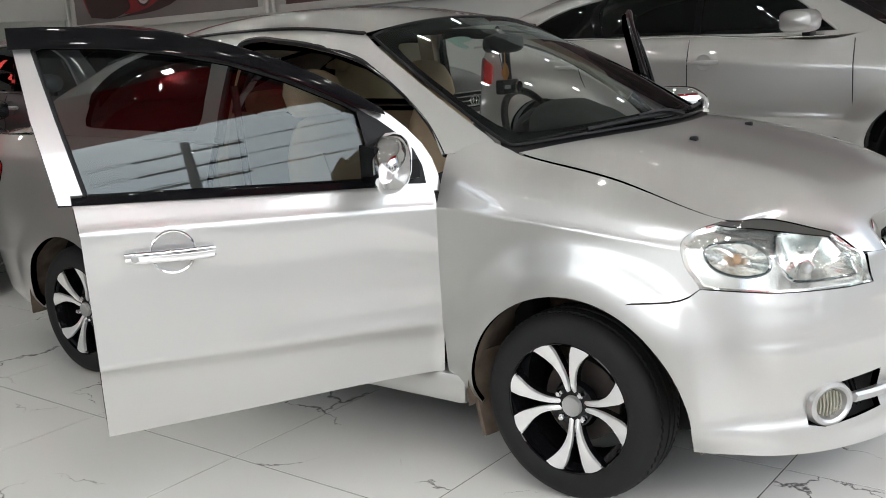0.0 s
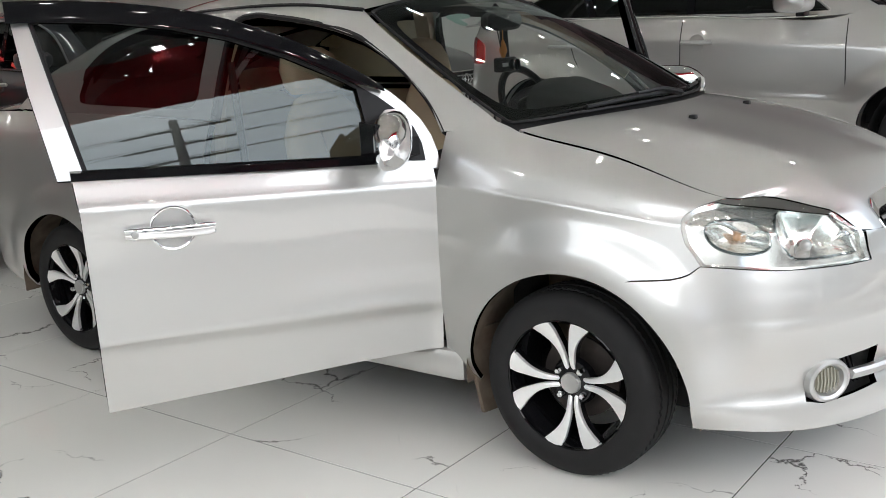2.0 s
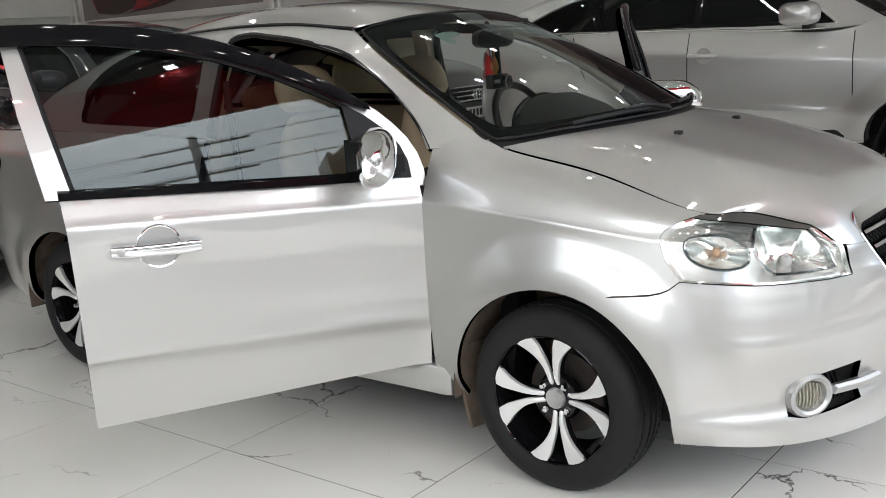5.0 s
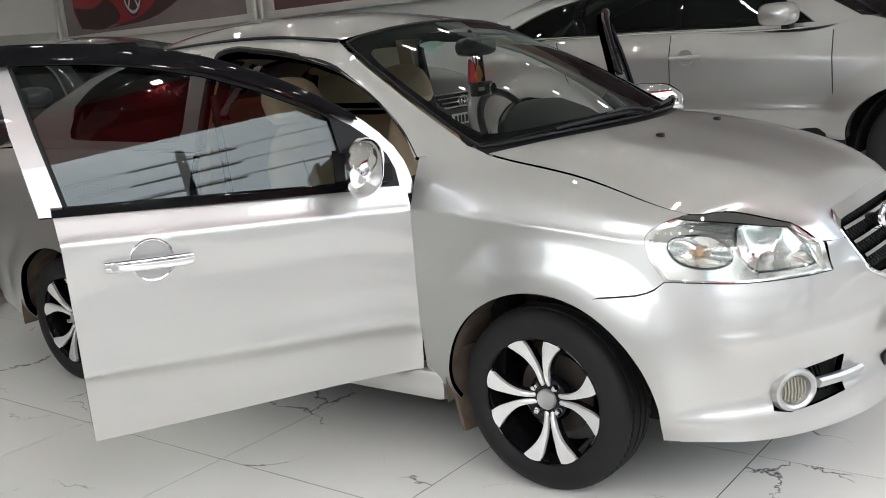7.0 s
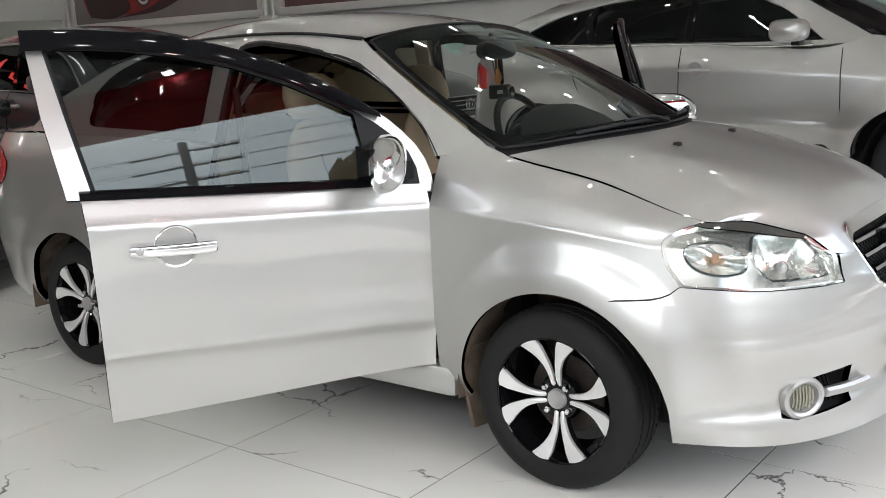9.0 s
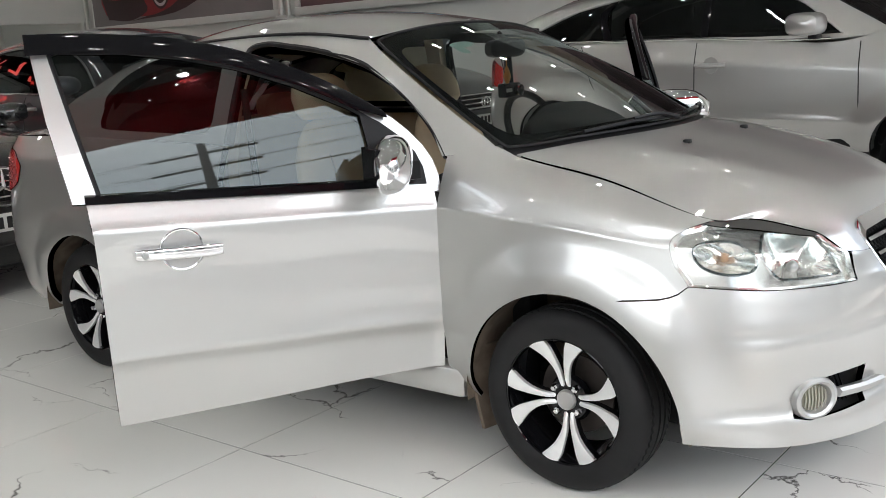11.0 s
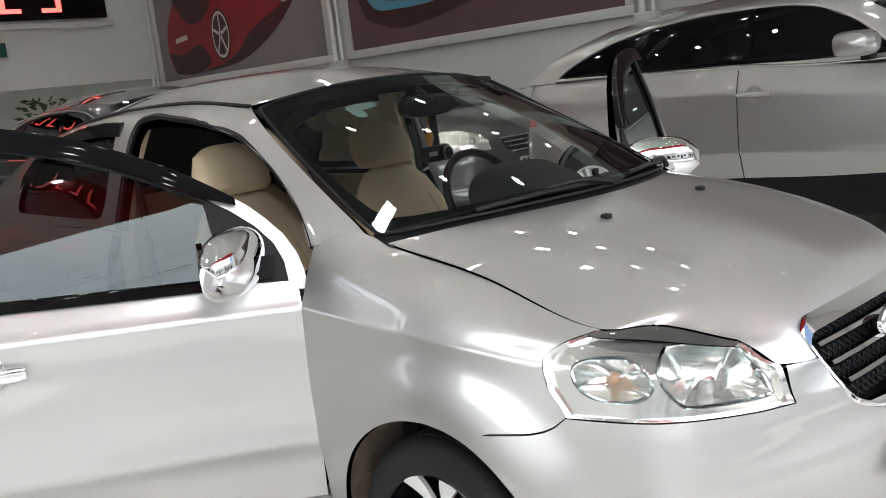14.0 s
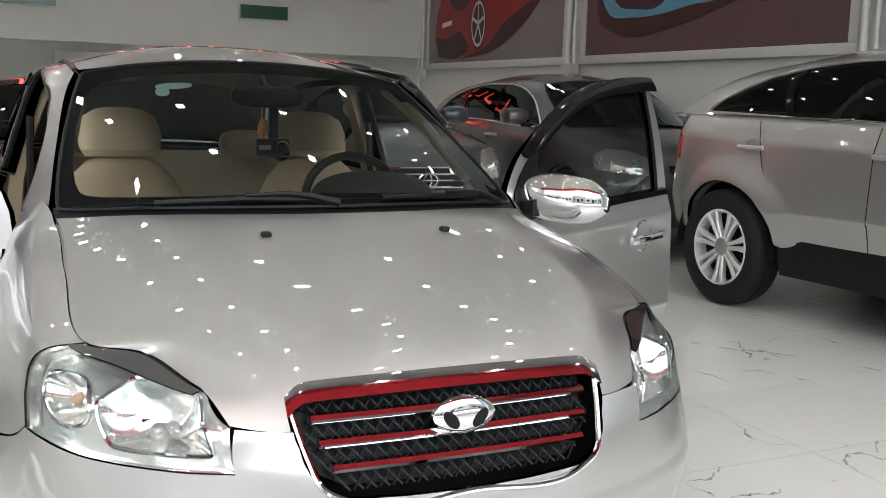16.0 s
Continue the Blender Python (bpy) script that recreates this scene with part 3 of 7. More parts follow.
def marble():
    m = bpy.data.materials.new("polished_marble_tile")
    m.use_nodes = True
    nt = m.node_tree
    N, L = nt.nodes.new, nt.links.new
    b = nt.nodes["Principled BSDF"]
    co, ob, geo = N("ShaderNodeTexCoord"), N("ShaderNodeObjectInfo"), N("ShaderNodeNewGeometry")
    k = N("ShaderNodeMath")
    k.operation = "MULTIPLY_ADD"
    k.inputs[1].default_value = 61.0
    L(ob.outputs["Random"], k.inputs[0])
    isl = N("ShaderNodeMath")
    isl.operation = "MULTIPLY"
    isl.inputs[1].default_value = 37.0
    L(geo.outputs["Random Per Island"], isl.inputs[0])
    L(isl.outputs[0], k.inputs[2])
    off = N("ShaderNodeCombineXYZ")
    L(k.outputs[0], off.inputs[0])
    L(isl.outputs[0], off.inputs[1])
    at = N("ShaderNodeVectorMath")
    L(co.outputs["Object"], at.inputs[0])
    L(off.outputs[0], at.inputs[1])
    warp = N("ShaderNodeTexNoise")
    warp.inputs["Scale"].default_value, warp.inputs["Detail"].default_value, warp.inputs["Roughness"].default_value = 3.2, 7, 0.62
    L(at.outputs[0], warp.inputs["Vector"])
    w1 = N("ShaderNodeVectorMath")
    w1.operation = "MULTIPLY_ADD"
    w1.inputs[1].default_value = (0.34, 0.34, 0.34)
    L(warp.outputs["Color"], w1.inputs[0])
    L(at.outputs[0], w1.inputs[2])
    vor = N("ShaderNodeTexVoronoi")
    vor.feature = "DISTANCE_TO_EDGE"
    vor.inputs["Scale"].default_value = 1.55
    L(w1.outputs[0], vor.inputs["Vector"])
    mask = N("ShaderNodeTexNoise")
    mask.inputs["Scale"].default_value, mask.inputs["Detail"].default_value = 1.9, 2
    L(at.outputs[0], mask.inputs["Vector"])
    wide = N("ShaderNodeMapRange")
    wide.inputs["From Min"].default_value, wide.inputs["From Max"].default_value = 0.48, 0.70
    wide.inputs["To Min"].default_value, wide.inputs["To Max"].default_value = 0.0, 0.013
    L(mask.outputs["Fac"], wide.inputs["Value"])
    line = N("ShaderNodeMapRange")
    line.inputs["From Min"].default_value = 0.0
    line.inputs["To Min"].default_value, line.inputs["To Max"].default_value = 1.0, 0.0
    L(vor.outputs["Distance"], line.inputs["Value"])
    L(wide.outputs[0], line.inputs["From Max"])
    gate = N("ShaderNodeMapRange")
    gate.inputs["From Min"].default_value, gate.inputs["From Max"].default_value = 0.50, 0.56
    L(mask.outputs["Fac"], gate.inputs["Value"])
    vein = N("ShaderNodeMath")
    vein.operation = "MULTIPLY"
    L(line.outputs[0], vein.inputs[0])
    L(gate.outputs[0], vein.inputs[1])
    cloud = N("ShaderNodeTexNoise")
    cloud.inputs["Scale"].default_value, cloud.inputs["Detail"].default_value = 1.2, 5
    L(at.outputs[0], cloud.inputs["Vector"])
    base = N("ShaderNodeMix")
    base.data_type = "RGBA"
    base.inputs["A"].default_value, base.inputs["B"].default_value = (0.77, 0.77, 0.735, 1), (0.86, 0.86, 0.82, 1)
    L(cloud.outputs["Fac"], base.inputs["Factor"])
    col = N("ShaderNodeMix")
    col.data_type = "RGBA"
    col.inputs["B"].default_value = (0.09, 0.085, 0.08, 1)
    L(vein.outputs[0], col.inputs["Factor"])
    L(base.outputs["Result"], col.inputs["A"])
    L(col.outputs["Result"], b.inputs["Base Color"])
    b.inputs["Roughness"].default_value = 0.07
    return m


MARBLE = marble()
GROUT = material("grey_grout", (0.07, 0.07, 0.068), 0.9, 0.0, 0, 0.03, 0.2, 0.2, 30.0)
POLE = material("grey_concrete", (0.12, 0.12, 0.115), 0.9, 0.0, 0, 0.03, 0.3, 0.2, 3.0, 0.4, 80.0)
PAVING = material("pale_paving", (0.38, 0.37, 0.35), 0.85, 0.0, 0, 0.03, 0.3, 0.15, 1.5, 0.4, 60.0)
ASPHALT = material("asphalt", (0.055, 0.055, 0.055), 0.9, 0.0, 0, 0.03, 0.3, 0.25, 4.0, 0.6, 150.0)
RED_SIGN = material("red_sign_panel", (0.33, 0.008, 0.014), 0.6, 0.0, 0.0, 0.1, 0.15, 0.1, 2.0)
POSTER_GREY = material("poster_paper_grey", (0.17, 0.155, 0.157), 0.45, 0.0, 0, 0.03, 0.5, 0.30, 1.1)
POSTER_WINE = material("poster_paper_wine", (0.10, 0.056, 0.06), 0.45, 0.0, 0, 0.03, 0.5, 0.25, 1.4)
POSTER_RED = material("poster_ink_red", (0.20, 0.012, 0.016), 0.4, 0.0, 0, 0.03, 0.5, 0.35, 2.5)
POSTER_DARK = material("poster_ink_dark", (0.03, 0.012, 0.014), 0.4, 0.0, 0, 0.03, 0.5, 0.3, 3.0)
POSTER_BLUE = material("poster_ink_blue", (0.08, 0.26, 0.38), 0.4, 0.0, 0, 0.03, 0.5, 0.2, 5.0)
POSTER_PALE = material("poster_ink_pale", (0.50, 0.48, 0.48), 0.4, 0.0, 0, 0.03, 0.5, 0.2, 5.0)
FRAME_WHITE = material("white_frame", (0.52, 0.525, 0.505), 0.4, 0.0, 0, 0.03, 0.5, 0.05, 8.0)
EXIT_GREEN = material("dark_green_sign", (0.015, 0.075, 0.055), 0.2, 0.0, 0.3, 0.05, 0.5, 0.3, 9.0)
LED_RED = glow("red_led", (1.0, 0.03, 0.02), 1.6)
LAMP_GLOW = glow("spotlight_lens", (1.0, 0.98, 0.94), 42.0)
LEAF = material("plant_leaf", (0.05, 0.10, 0.025), 0.5, 0.0, 0, 0.03, 0.4, 0.4, 9.0)
OAK = material("oak_shelf", (0.22, 0.12, 0.05), 0.5, 0.0, 0, 0.03, 0.4, 0.3, 6.0)

bm = bmesh.new()
box(bm, (X0 - 2.5, Y0, -0.2), (X1, Y1, -0.0015))
floor = tagged(part("floor", bm, GROUT, None, smooth=False), "white marble-look polished tile floor with dark veins", "floor", kind="structure")
bm = bmesh.new()
box(bm, (X1, -60, -0.3), (X1 + 80, 60, -0.07))
bm2 = bmesh.new()
box(bm2, (-40, -60, -0.06), (X1 + 0.02, Y0 - 0.22, -0.02))
box(bm2, (X1 + 0.02, -60, -0.06), (X1 + 4.5, 60, -0.02))
tagged(part("pavement", bm2, PAVING, None, smooth=False), "pale paved forecourt outside the showroom", "pavement", kind="structure")
tagged(part("ground", bm, ASPHALT, None, smooth=False), "grey asphalt street outside the showroom", "street", kind="structure")
# Unseen south walls shape the car's light: bright front pieces, dark rear piece.
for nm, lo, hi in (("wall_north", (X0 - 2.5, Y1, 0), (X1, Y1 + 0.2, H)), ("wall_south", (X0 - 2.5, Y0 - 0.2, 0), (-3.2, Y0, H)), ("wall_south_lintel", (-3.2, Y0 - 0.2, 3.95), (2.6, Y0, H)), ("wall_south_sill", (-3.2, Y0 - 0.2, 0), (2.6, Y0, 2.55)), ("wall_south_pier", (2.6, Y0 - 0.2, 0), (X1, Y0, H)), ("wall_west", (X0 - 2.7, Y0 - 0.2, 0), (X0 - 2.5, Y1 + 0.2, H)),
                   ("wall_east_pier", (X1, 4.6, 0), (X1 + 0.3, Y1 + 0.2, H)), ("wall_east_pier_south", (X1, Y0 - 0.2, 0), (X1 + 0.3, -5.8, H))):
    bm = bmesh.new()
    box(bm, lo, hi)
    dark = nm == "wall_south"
    tagged(part(nm, bm, WALL_DARK if dark else WALL_BOUNCE if nm.startswith("wall_south_") else WALL, None, smooth=False), "dark grey showroom wall" if dark else "white painted showroom wall", "wall", kind="structure")
bm = bmesh.new()
box(bm, (X0 - 2.7, Y0 - 0.2, H), (X1 + 0.3, Y1 + 0.2, H + 0.2))
tagged(part("ceiling", bm, CEILING, None, smooth=False), "grey ceiling with rows of recessed downlights", "ceiling", kind="structure")
# Fascia over the recess at the far end, with the red sign over the street front.
bm = bmesh.new()
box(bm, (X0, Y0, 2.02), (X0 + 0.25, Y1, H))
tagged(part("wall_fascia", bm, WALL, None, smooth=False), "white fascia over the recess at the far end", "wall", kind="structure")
bm = bmesh.new()
box(bm, (X0 + 0.25, -5.9, 2.86), (X0 + 0.31, 5.30, 2.94))
tagged(part("trim", bm, FRAME_WHITE, None, smooth=False), "white ledge under the dark sign board", "trim", kind="structure")
bm = bmesh.new()
box(bm, (X1 - 0.55, -5.8, 4.15), (X1 + 0.25, 4.6, H))
tagged(part("sign_fascia", bm, RED_SIGN, None, smooth=False), "red sign band over the street front", "sign", kind="structure")

# Recessed spotlights.
spot = empty("ceiling_light", "small square recessed white downlight", "ceiling light", (0, 0, H), "ceiling downlights")
for x0, x1, y0, y1 in ((-0.062, 0.062, -0.062, -0.044), (-0.062, 0.062, 0.044, 0.062), (-0.062, -0.044, -0.044, 0.044), (0.044, 0.062, -0.044, 0.044)):
    bm = bmesh.new()
    box(bm, (x0, y0, -0.010), (x1, y1, 0.0))
    part("frame_side", bm, FRAME_WHITE, spot, smooth=False)
bm = bmesh.new()
bm.faces.new([bm.verts.new(p) for p in ((-0.044, -0.044, -0.004), (-0.044, 0.044, -0.004), (0.044, 0.044, -0.004), (0.044, -0.044, -0.004))])
lens_mesh = part("lens", bm, LAMP_GLOW, spot, smooth=False)
if lens_mesh.data.polygons[0].normal.z > 0:
    lens_mesh.data.flip_normals()
# Lamp rows behind the fascia are unseen, added to brighten the recess.
xs, ys = np.arange(-14.86, 3.6, 1.38), np.arange(-5.5, 5.9, 1.38)
for i, x in enumerate(xs):
    for j, y in enumerate(ys):
        if i or j:
            copy_thing(spot, pose(x, y, H))
spot.location = (xs[0], ys[0], H)


# Posters: flat prints in pale frames along the north wall.
def flat(name, outline, mat, parent, y, label=""):
    bm = bmesh.new()
    prism(bm, [(x, y, z) for x, z in outline], (0, 0.003, 0))
    return part(name, bm, mat, parent, label, smooth=False)


def poster(x0, x1, paper, label):
    y, z0, z1 = 5.93, 1.93, 3.85
    bm = bmesh.new()
    prism(bm, [(x0, y, z0), (x1, y, z0), (x1, y, z1), (x0, y, z1)], (0, 0.05, 0))
    ob = tagged(part("poster", bm, paper, None, smooth=False), label, "poster")
    t = 0.10
    for nm, a, b in (("frame_bottom", (x0 - t, z0 - t), (x1 + t, z0)), ("frame_top", (x0 - t, z1), (x1 + t, z1 + t)), ("frame_side", (x0 - t, z0), (x0, z1)), ("frame_side", (x1, z0), (x1 + t, z1))):
        bm = bmesh.new()
        box(bm, (a[0], y - 0.02, a[1]), (b[0], y + 0.06, b[1]), 0.008)
        part(nm, bm, FRAME_WHITE, ob)
    return ob, y


def ring_of(cx, cz, rx, rz, n=28, a0=0, a1=360):
    return [(cx + rx * math.cos(radians(a)), cz + rz * math.sin(radians(a))) for a in np.linspace(a0, a1, n + 1)[:-1]]


def painted_wheel(cx, cz, rx, rz, parent, y):
    flat("wheel_print", ring_of(cx, cz, rx, rz), POSTER_DARK, parent, y - 0.008)
    bm = bmesh.new()
    outer, inner = ring_of(cx, cz, rx * 0.90, rz * 0.90), ring_of(cx, cz, rx * 0.78, rz * 0.78)
    a, b = [bm.verts.new((x, y - 0.010, z)) for x, z in outer], [bm.verts.new((x, y - 0.010, z)) for x, z in inner]
    for i in range(len(a)):
        bm.faces.new((a[i], a[(i + 1) % len(a)], b[(i + 1) % len(a)], b[i]))
    for k in range(5):
        t = radians(90 + 72 * k)
        c, s = math.cos(t), math.sin(t)
        pts = [(cx + rx * (r * c - w * s), cz + rz * (r * s + w * c)) for r, w in ((0.05, 0.07), (0.80, 0.06), (0.80, -0.06), (0.05, -0.07))]
        bm.faces.new([bm.verts.new((x, y - 0.0102, z)) for x, z in pts])
    part("rim_print", bm, POSTER_PALE, parent, smooth=False)


p1, py = poster(-12.55, -8.45, POSTER_GREY, "framed grey poster of a red sports car")
flat("car_print", spline([(-12.30, 2.28), (-12.28, 2.62), (-12.10, 2.95), (-11.85, 3.20), (-11.4, 3.42), (-10.6, 3.55), (-9.6, 3.45), (-9.0, 3.15), (-8.95, 2.85), (-9.3, 2.70), (-10.1, 2.42), (-10.5, 2.16), (-10.9, 2.05), (-11.6, 2.03), (-12.2, 2.08)], 40), POSTER_RED, p1, py - 0.004)
flat("nose_print", spline([(-12.28, 2.34), (-11.75, 2.30), (-11.45, 2.40), (-11.15, 2.12), (-11.5, 1.99), (-12.15, 2.02)], 20), POSTER_DARK, p1, py - 0.007)
flat("screen_print", spline([(-12.0, 3.10), (-11.6, 2.72), (-11.2, 2.75), (-10.9, 3.25), (-11.3, 3.38)], 20), POSTER_DARK, p1, py - 0.007)
flat("plate_print", [(-12.05, 2.47), (-11.72, 2.50), (-11.72, 2.57), (-12.05, 2.54)], POSTER_PALE, p1, py - 0.009)
flat("shade_print", spline([(-11.6, 1.97), (-10.2, 2.10), (-9.2, 2.58), (-9.0, 2.75), (-9.6, 2.62), (-10.4, 2.30), (-11.2, 2.02)], 20), POSTER_DARK, p1, py - 0.0035)
painted_wheel(-10.82, 2.47, 0.24, 0.37, p1, py)
painted_wheel(-9.22, 2.93, 0.17, 0.24, p1, py)
p2, py = poster(-7.95, -3.90, POSTER_WINE, "framed wine-red poster of a dark car with blue trim")
flat("car_print", spline([(-7.75, 2.50), (-7.6, 2.9), (-7.0, 3.3), (-5.8, 3.5), (-4.6, 3.3), (-4.3, 2.9), (-4.5, 2.62), (-5.3, 2.40), (-6.3, 2.18), (-7.2, 2.12), (-7.65, 2.28)], 36), POSTER_DARK, p2, py - 0.004)
flat("blue_print", spline([(-7.62, 2.56), (-7.50, 2.40), (-7.05, 2.33), (-6.60, 2.33), (-6.0, 2.40), (-5.55, 2.46), (-5.45, 2.56), (-6.0, 2.52), (-6.4, 2.50), (-6.55, 2.42), (-7.0, 2.42), (-7.3, 2.47), (-7.45, 2.62)], 36), POSTER_BLUE, p2, py - 0.007)
painted_wheel(-4.95, 2.62, 0.19, 0.27, p2, py)
p3, py = poster(-3.40, 0.60, POSTER_WINE, "framed wine-red poster on the showroom wall")
flat("car_print", spline([(-3.1, 2.4), (-2.6, 3.1), (-1.5, 3.4), (-0.2, 3.1), (0.3, 2.5), (-0.5, 2.2), (-2.2, 2.15)], 30), POSTER_DARK, p3, py - 0.004)
for x in (-12.76, -8.20, -3.64, 0.86):
    bm = bmesh.new()
    tube(bm, [(x - 0.04, 5.86, 0), (x - 0.04, 5.86, 4.88)], 0.035, 12)
    pole = tagged(part("wall_post", bm, STEEL, None), "pale painted steel post between the posters", "post", "posts along the wall")
    bm = bmesh.new()
    tube(bm, [(x + 0.07, 5.88, 1.80), (x + 0.07, 5.88, 4.88)], 0.022, 10)
    part("side_tube", bm, STEEL, pole)
    bm = bmesh.new()
    box(bm, (x - 0.10, 5.80, 1.72), (x + 0.13, 5.92, 1.84), 0.006)
    part("clamp", bm, FRAME_WHITE, pole)
# Skirting along the walls.
for nm, lo, hi in (("baseboard", (X0 - 2.4, Y1 - 0.02, 0), (X1, Y1, 0.12)), ("baseboard_south", (X0 - 2.4, Y0, 0), (-3.2, Y0 + 0.02, 0.12))):
    bm = bmesh.new()
    box(bm, lo, hi)
    tagged(part(nm, bm, FRAME_WHITE, None, smooth=False), "white skirting board", "skirting", kind="structure")

# Signs on the fascia, digits as plain red bars.
for y0 in (2.85, -0.47):
    bm = bmesh.new()
    box(bm, (X0 + 0.25, y0, 2.46), (X0 + 0.29, y0 + 0.78, 2.71), 0.006)
    ob = tagged(part("exit_sign", bm, FRAME_WHITE, None), "unlit dark green exit sign on the fascia", "sign", "exit signs")
    bm = bmesh.new()
    box(bm, (X0 + 0.292, y0 + 0.025, 2.485), (X0 + 0.300, y0 + 0.755, 2.685))
    part("sign_face", bm, EXIT_GREEN, ob, smooth=False)
bm = bmesh.new()
box(bm, (X0 + 0.25, -5.9, 2.98), (X0 + 0.33, 5.20, 3.75), 0.01)
board = tagged(part("sign_board", bm, BLACK_GLOSS, None), "long black display board with red digits", "sign")
for k in range(17):
    y = -5.4 + 0.6 * k
    bm = bmesh.new()
    box(bm, (X0 + 0.332, y, 3.08), (X0 + 0.338, y + 0.30, 3.14), 0.002)
    box(bm, (X0 + 0.332, y + (0.0 if k % 2 else 0.22), 3.14), (X0 + 0.338, y + (0.08 if k % 2 else 0.30), 3.50), 0.002)
    part("digit_bar", bm, LED_RED, board, smooth=False)
# Recess behind: shelf unit, planter.
bm = bmesh.new()
box(bm, (X0 - 2.2, 0.4, 0.0), (X0 - 1.8, 3.8, 1.95), 0.01)
shelf = tagged(part("shelf_unit", bm, WALL, None), "pale grey shelf unit in the recess", "shelf")
for z in (0.5, 1.0, 1.5):
    bm = bmesh.new()
    box(bm, (X0 - 1.80, 0.42, z), (X0 - 1.70, 3.78, z + 0.04), 0.004)
    part("shelf_board", bm, WALL, shelf)
for x, y, s in ((X0 - 0.9, -1.4, 1.2), (X0 - 1.2, 4.7, 1.5), (X0 - 0.8, -3.6, 1.3)):
    bm = bmesh.new()
    lathe(bm, [(0.16, 0.0), (0.22, 0.40), (0.20, 0.42), (0.19, 0.36), (0.001, 0.35)], 24, axis="z", at=(x, y, 0))
    pot = tagged(part("potted_plant", bm, WALL, None), "leafy green plant in a white pot", "plant", "potted plants")
    bm = bmesh.new()
    rng = random.Random(int(x * 10 + y * 100))
    for k in range(220):
        a, r, h = rng.uniform(0, 6.28), rng.uniform(0.02, 0.42) ** 1.0, 0.4 + s * rng.uniform(0.05, 1.0)
        c = Vector((x + r * math.cos(a), y + r * math.sin(a), h))
        d = Vector((math.cos(a), math.sin(a), rng.uniform(-0.3, 0.8))).normalized()
        e = d.orthogonal().normalized() * rng.uniform(0.025, 0.05)
        l = rng.uniform(0.12, 0.24)
        bm.faces.new([bm.verts.new(p) for p in (c, c + d * l * 0.5 + e, c + d * l, c + d * l * 0.5 - e)])
    part("foliage", bm, LEAF, pot, smooth=False)
    bm = bmesh.new()
    tube(bm, [(x, y, 0.33), (x + 0.03, y, 0.4 + s * 0.8)], [0.02, 0.008], 6)
    part("stem", bm, OAK, pot)

# Unseen plain house fronts, added to block the low sky from the car.
for y0, y1, h, tone in ((-30, -17, 5.2, 0), (-16.8, -9, 4.4, 1), (-8.8, -1, 5.0, 0), (-0.8, 8, 4.6, 1), (8.2, 20, 5.4, 0)):
    bm = bmesh.new()
    box(bm, (15.5, y0, -0.07), (17.2, y1, h))
    house = tagged(part("house", bm, (PAVING, WALL)[tone], None, smooth=False), "unseen plain house front added against the low sky", "house", "houses across the street")
    for k in range(int((y1 - y0) / 2.4)):
        bm = bmesh.new()
        box(bm, (15.44, y0 + 0.7 + 2.4 * k, 0.3 if k % 2 else 1.1), (15.52, y0 + 2.1 + 2.4 * k, 2.5))
        part("house_window", bm, DARK, house, smooth=False)

# Power pole in the street, mirrored in the glass.
bm = bmesh.new()
tube(bm, [(13.0, -6.4, -0.03), (13.0, -6.4, 8.9)], [0.15, 0.09], 12)
pole = tagged(part("power_pole", bm, POLE, None), "concrete power pole with crossarms and wires", "power pole")
for z in (7.0, 7.7, 8.4):
    bm = bmesh.new()
    box(bm, (12.96, -7.5, z), (13.04, -5.3, z + 0.055))
    part("crossarm", bm, BLACK, pole, smooth=False)
for y, z in ((-7.6, 7.15), (-6.9, 7.15), (-5.2, 7.15), (-7.6, 7.85), (-5.2, 7.85), (-6.9, 8.55), (-5.2, 8.55)):
    bm = bmesh.new()
    tube(bm, spline([(14.5, y - 24, z + 0.4), (13.6, y - 12, z - 0.5), (13.0, y, z), (12.6, y + 14, z - 0.6), (12.0, y + 28, z + 0.3)], 20), 0.009, 5)
    part("wire", bm, BLACK, pole)

# ---------------------------------------------------------------- the silver saloon
def side(places):
    """Places (x, z) on the flank as (s, v)."""
    return FLANK.find(places, [0, 2], (0.75, 4.9))


def nose(places):
    """Places (y, z) on the front as (s, v)."""
    return FLANK.find(places, [1, 2], (0.0, 0.98))


def arch(cx, cz, r, a0, a1, n=26):
    return [(cx + r * math.cos(radians(a)), cz + r * math.sin(radians(a))) for a in np.linspace(a0, a1, n)]


car = empty("saloon_car", "silver four-door saloon with both front doors standing open", "car")
HINGE, SWING = (-0.455, -0.79), 60.6
TOPV, ENDS = FLANK.kv[-1], FLANK.ks

# Lamp outline on the nose, from the bonnet's corner outwards and round underneath.
top_edge = FLANK.find([(0.42, 0.847), (0.369, 0.829), (0.340, 0.808), (0.336, 0.779), (0.352, 0.736), (0.395, 0.681)], [0, 2], (0.7, 1.3))
low_edge = FLANK.find([(-0.747, 0.677), (-0.69, 0.669), (-0.592, 0.664), (-0.52, 0.661), (-0.443, 0.661)], [1, 2], (0.3, 0.95))
tip_up = FLANK.find([(-0.450, 0.700), (-0.448, 0.742)], [1, 2], (0.3, 0.6))
seam = FLANK.find([(0.372, 0.662), (0.352, 0.653), (0.325, 0.647), (0.23, 0.640), (0.152, 0.634)], [0, 2], (0.7, 1.4))
front_arch = side(arch(0.028, 0.27, 0.367, 70, -5))
rear_of_arch = side(arch(0.028, 0.27, 0.367, 70.5, 186))

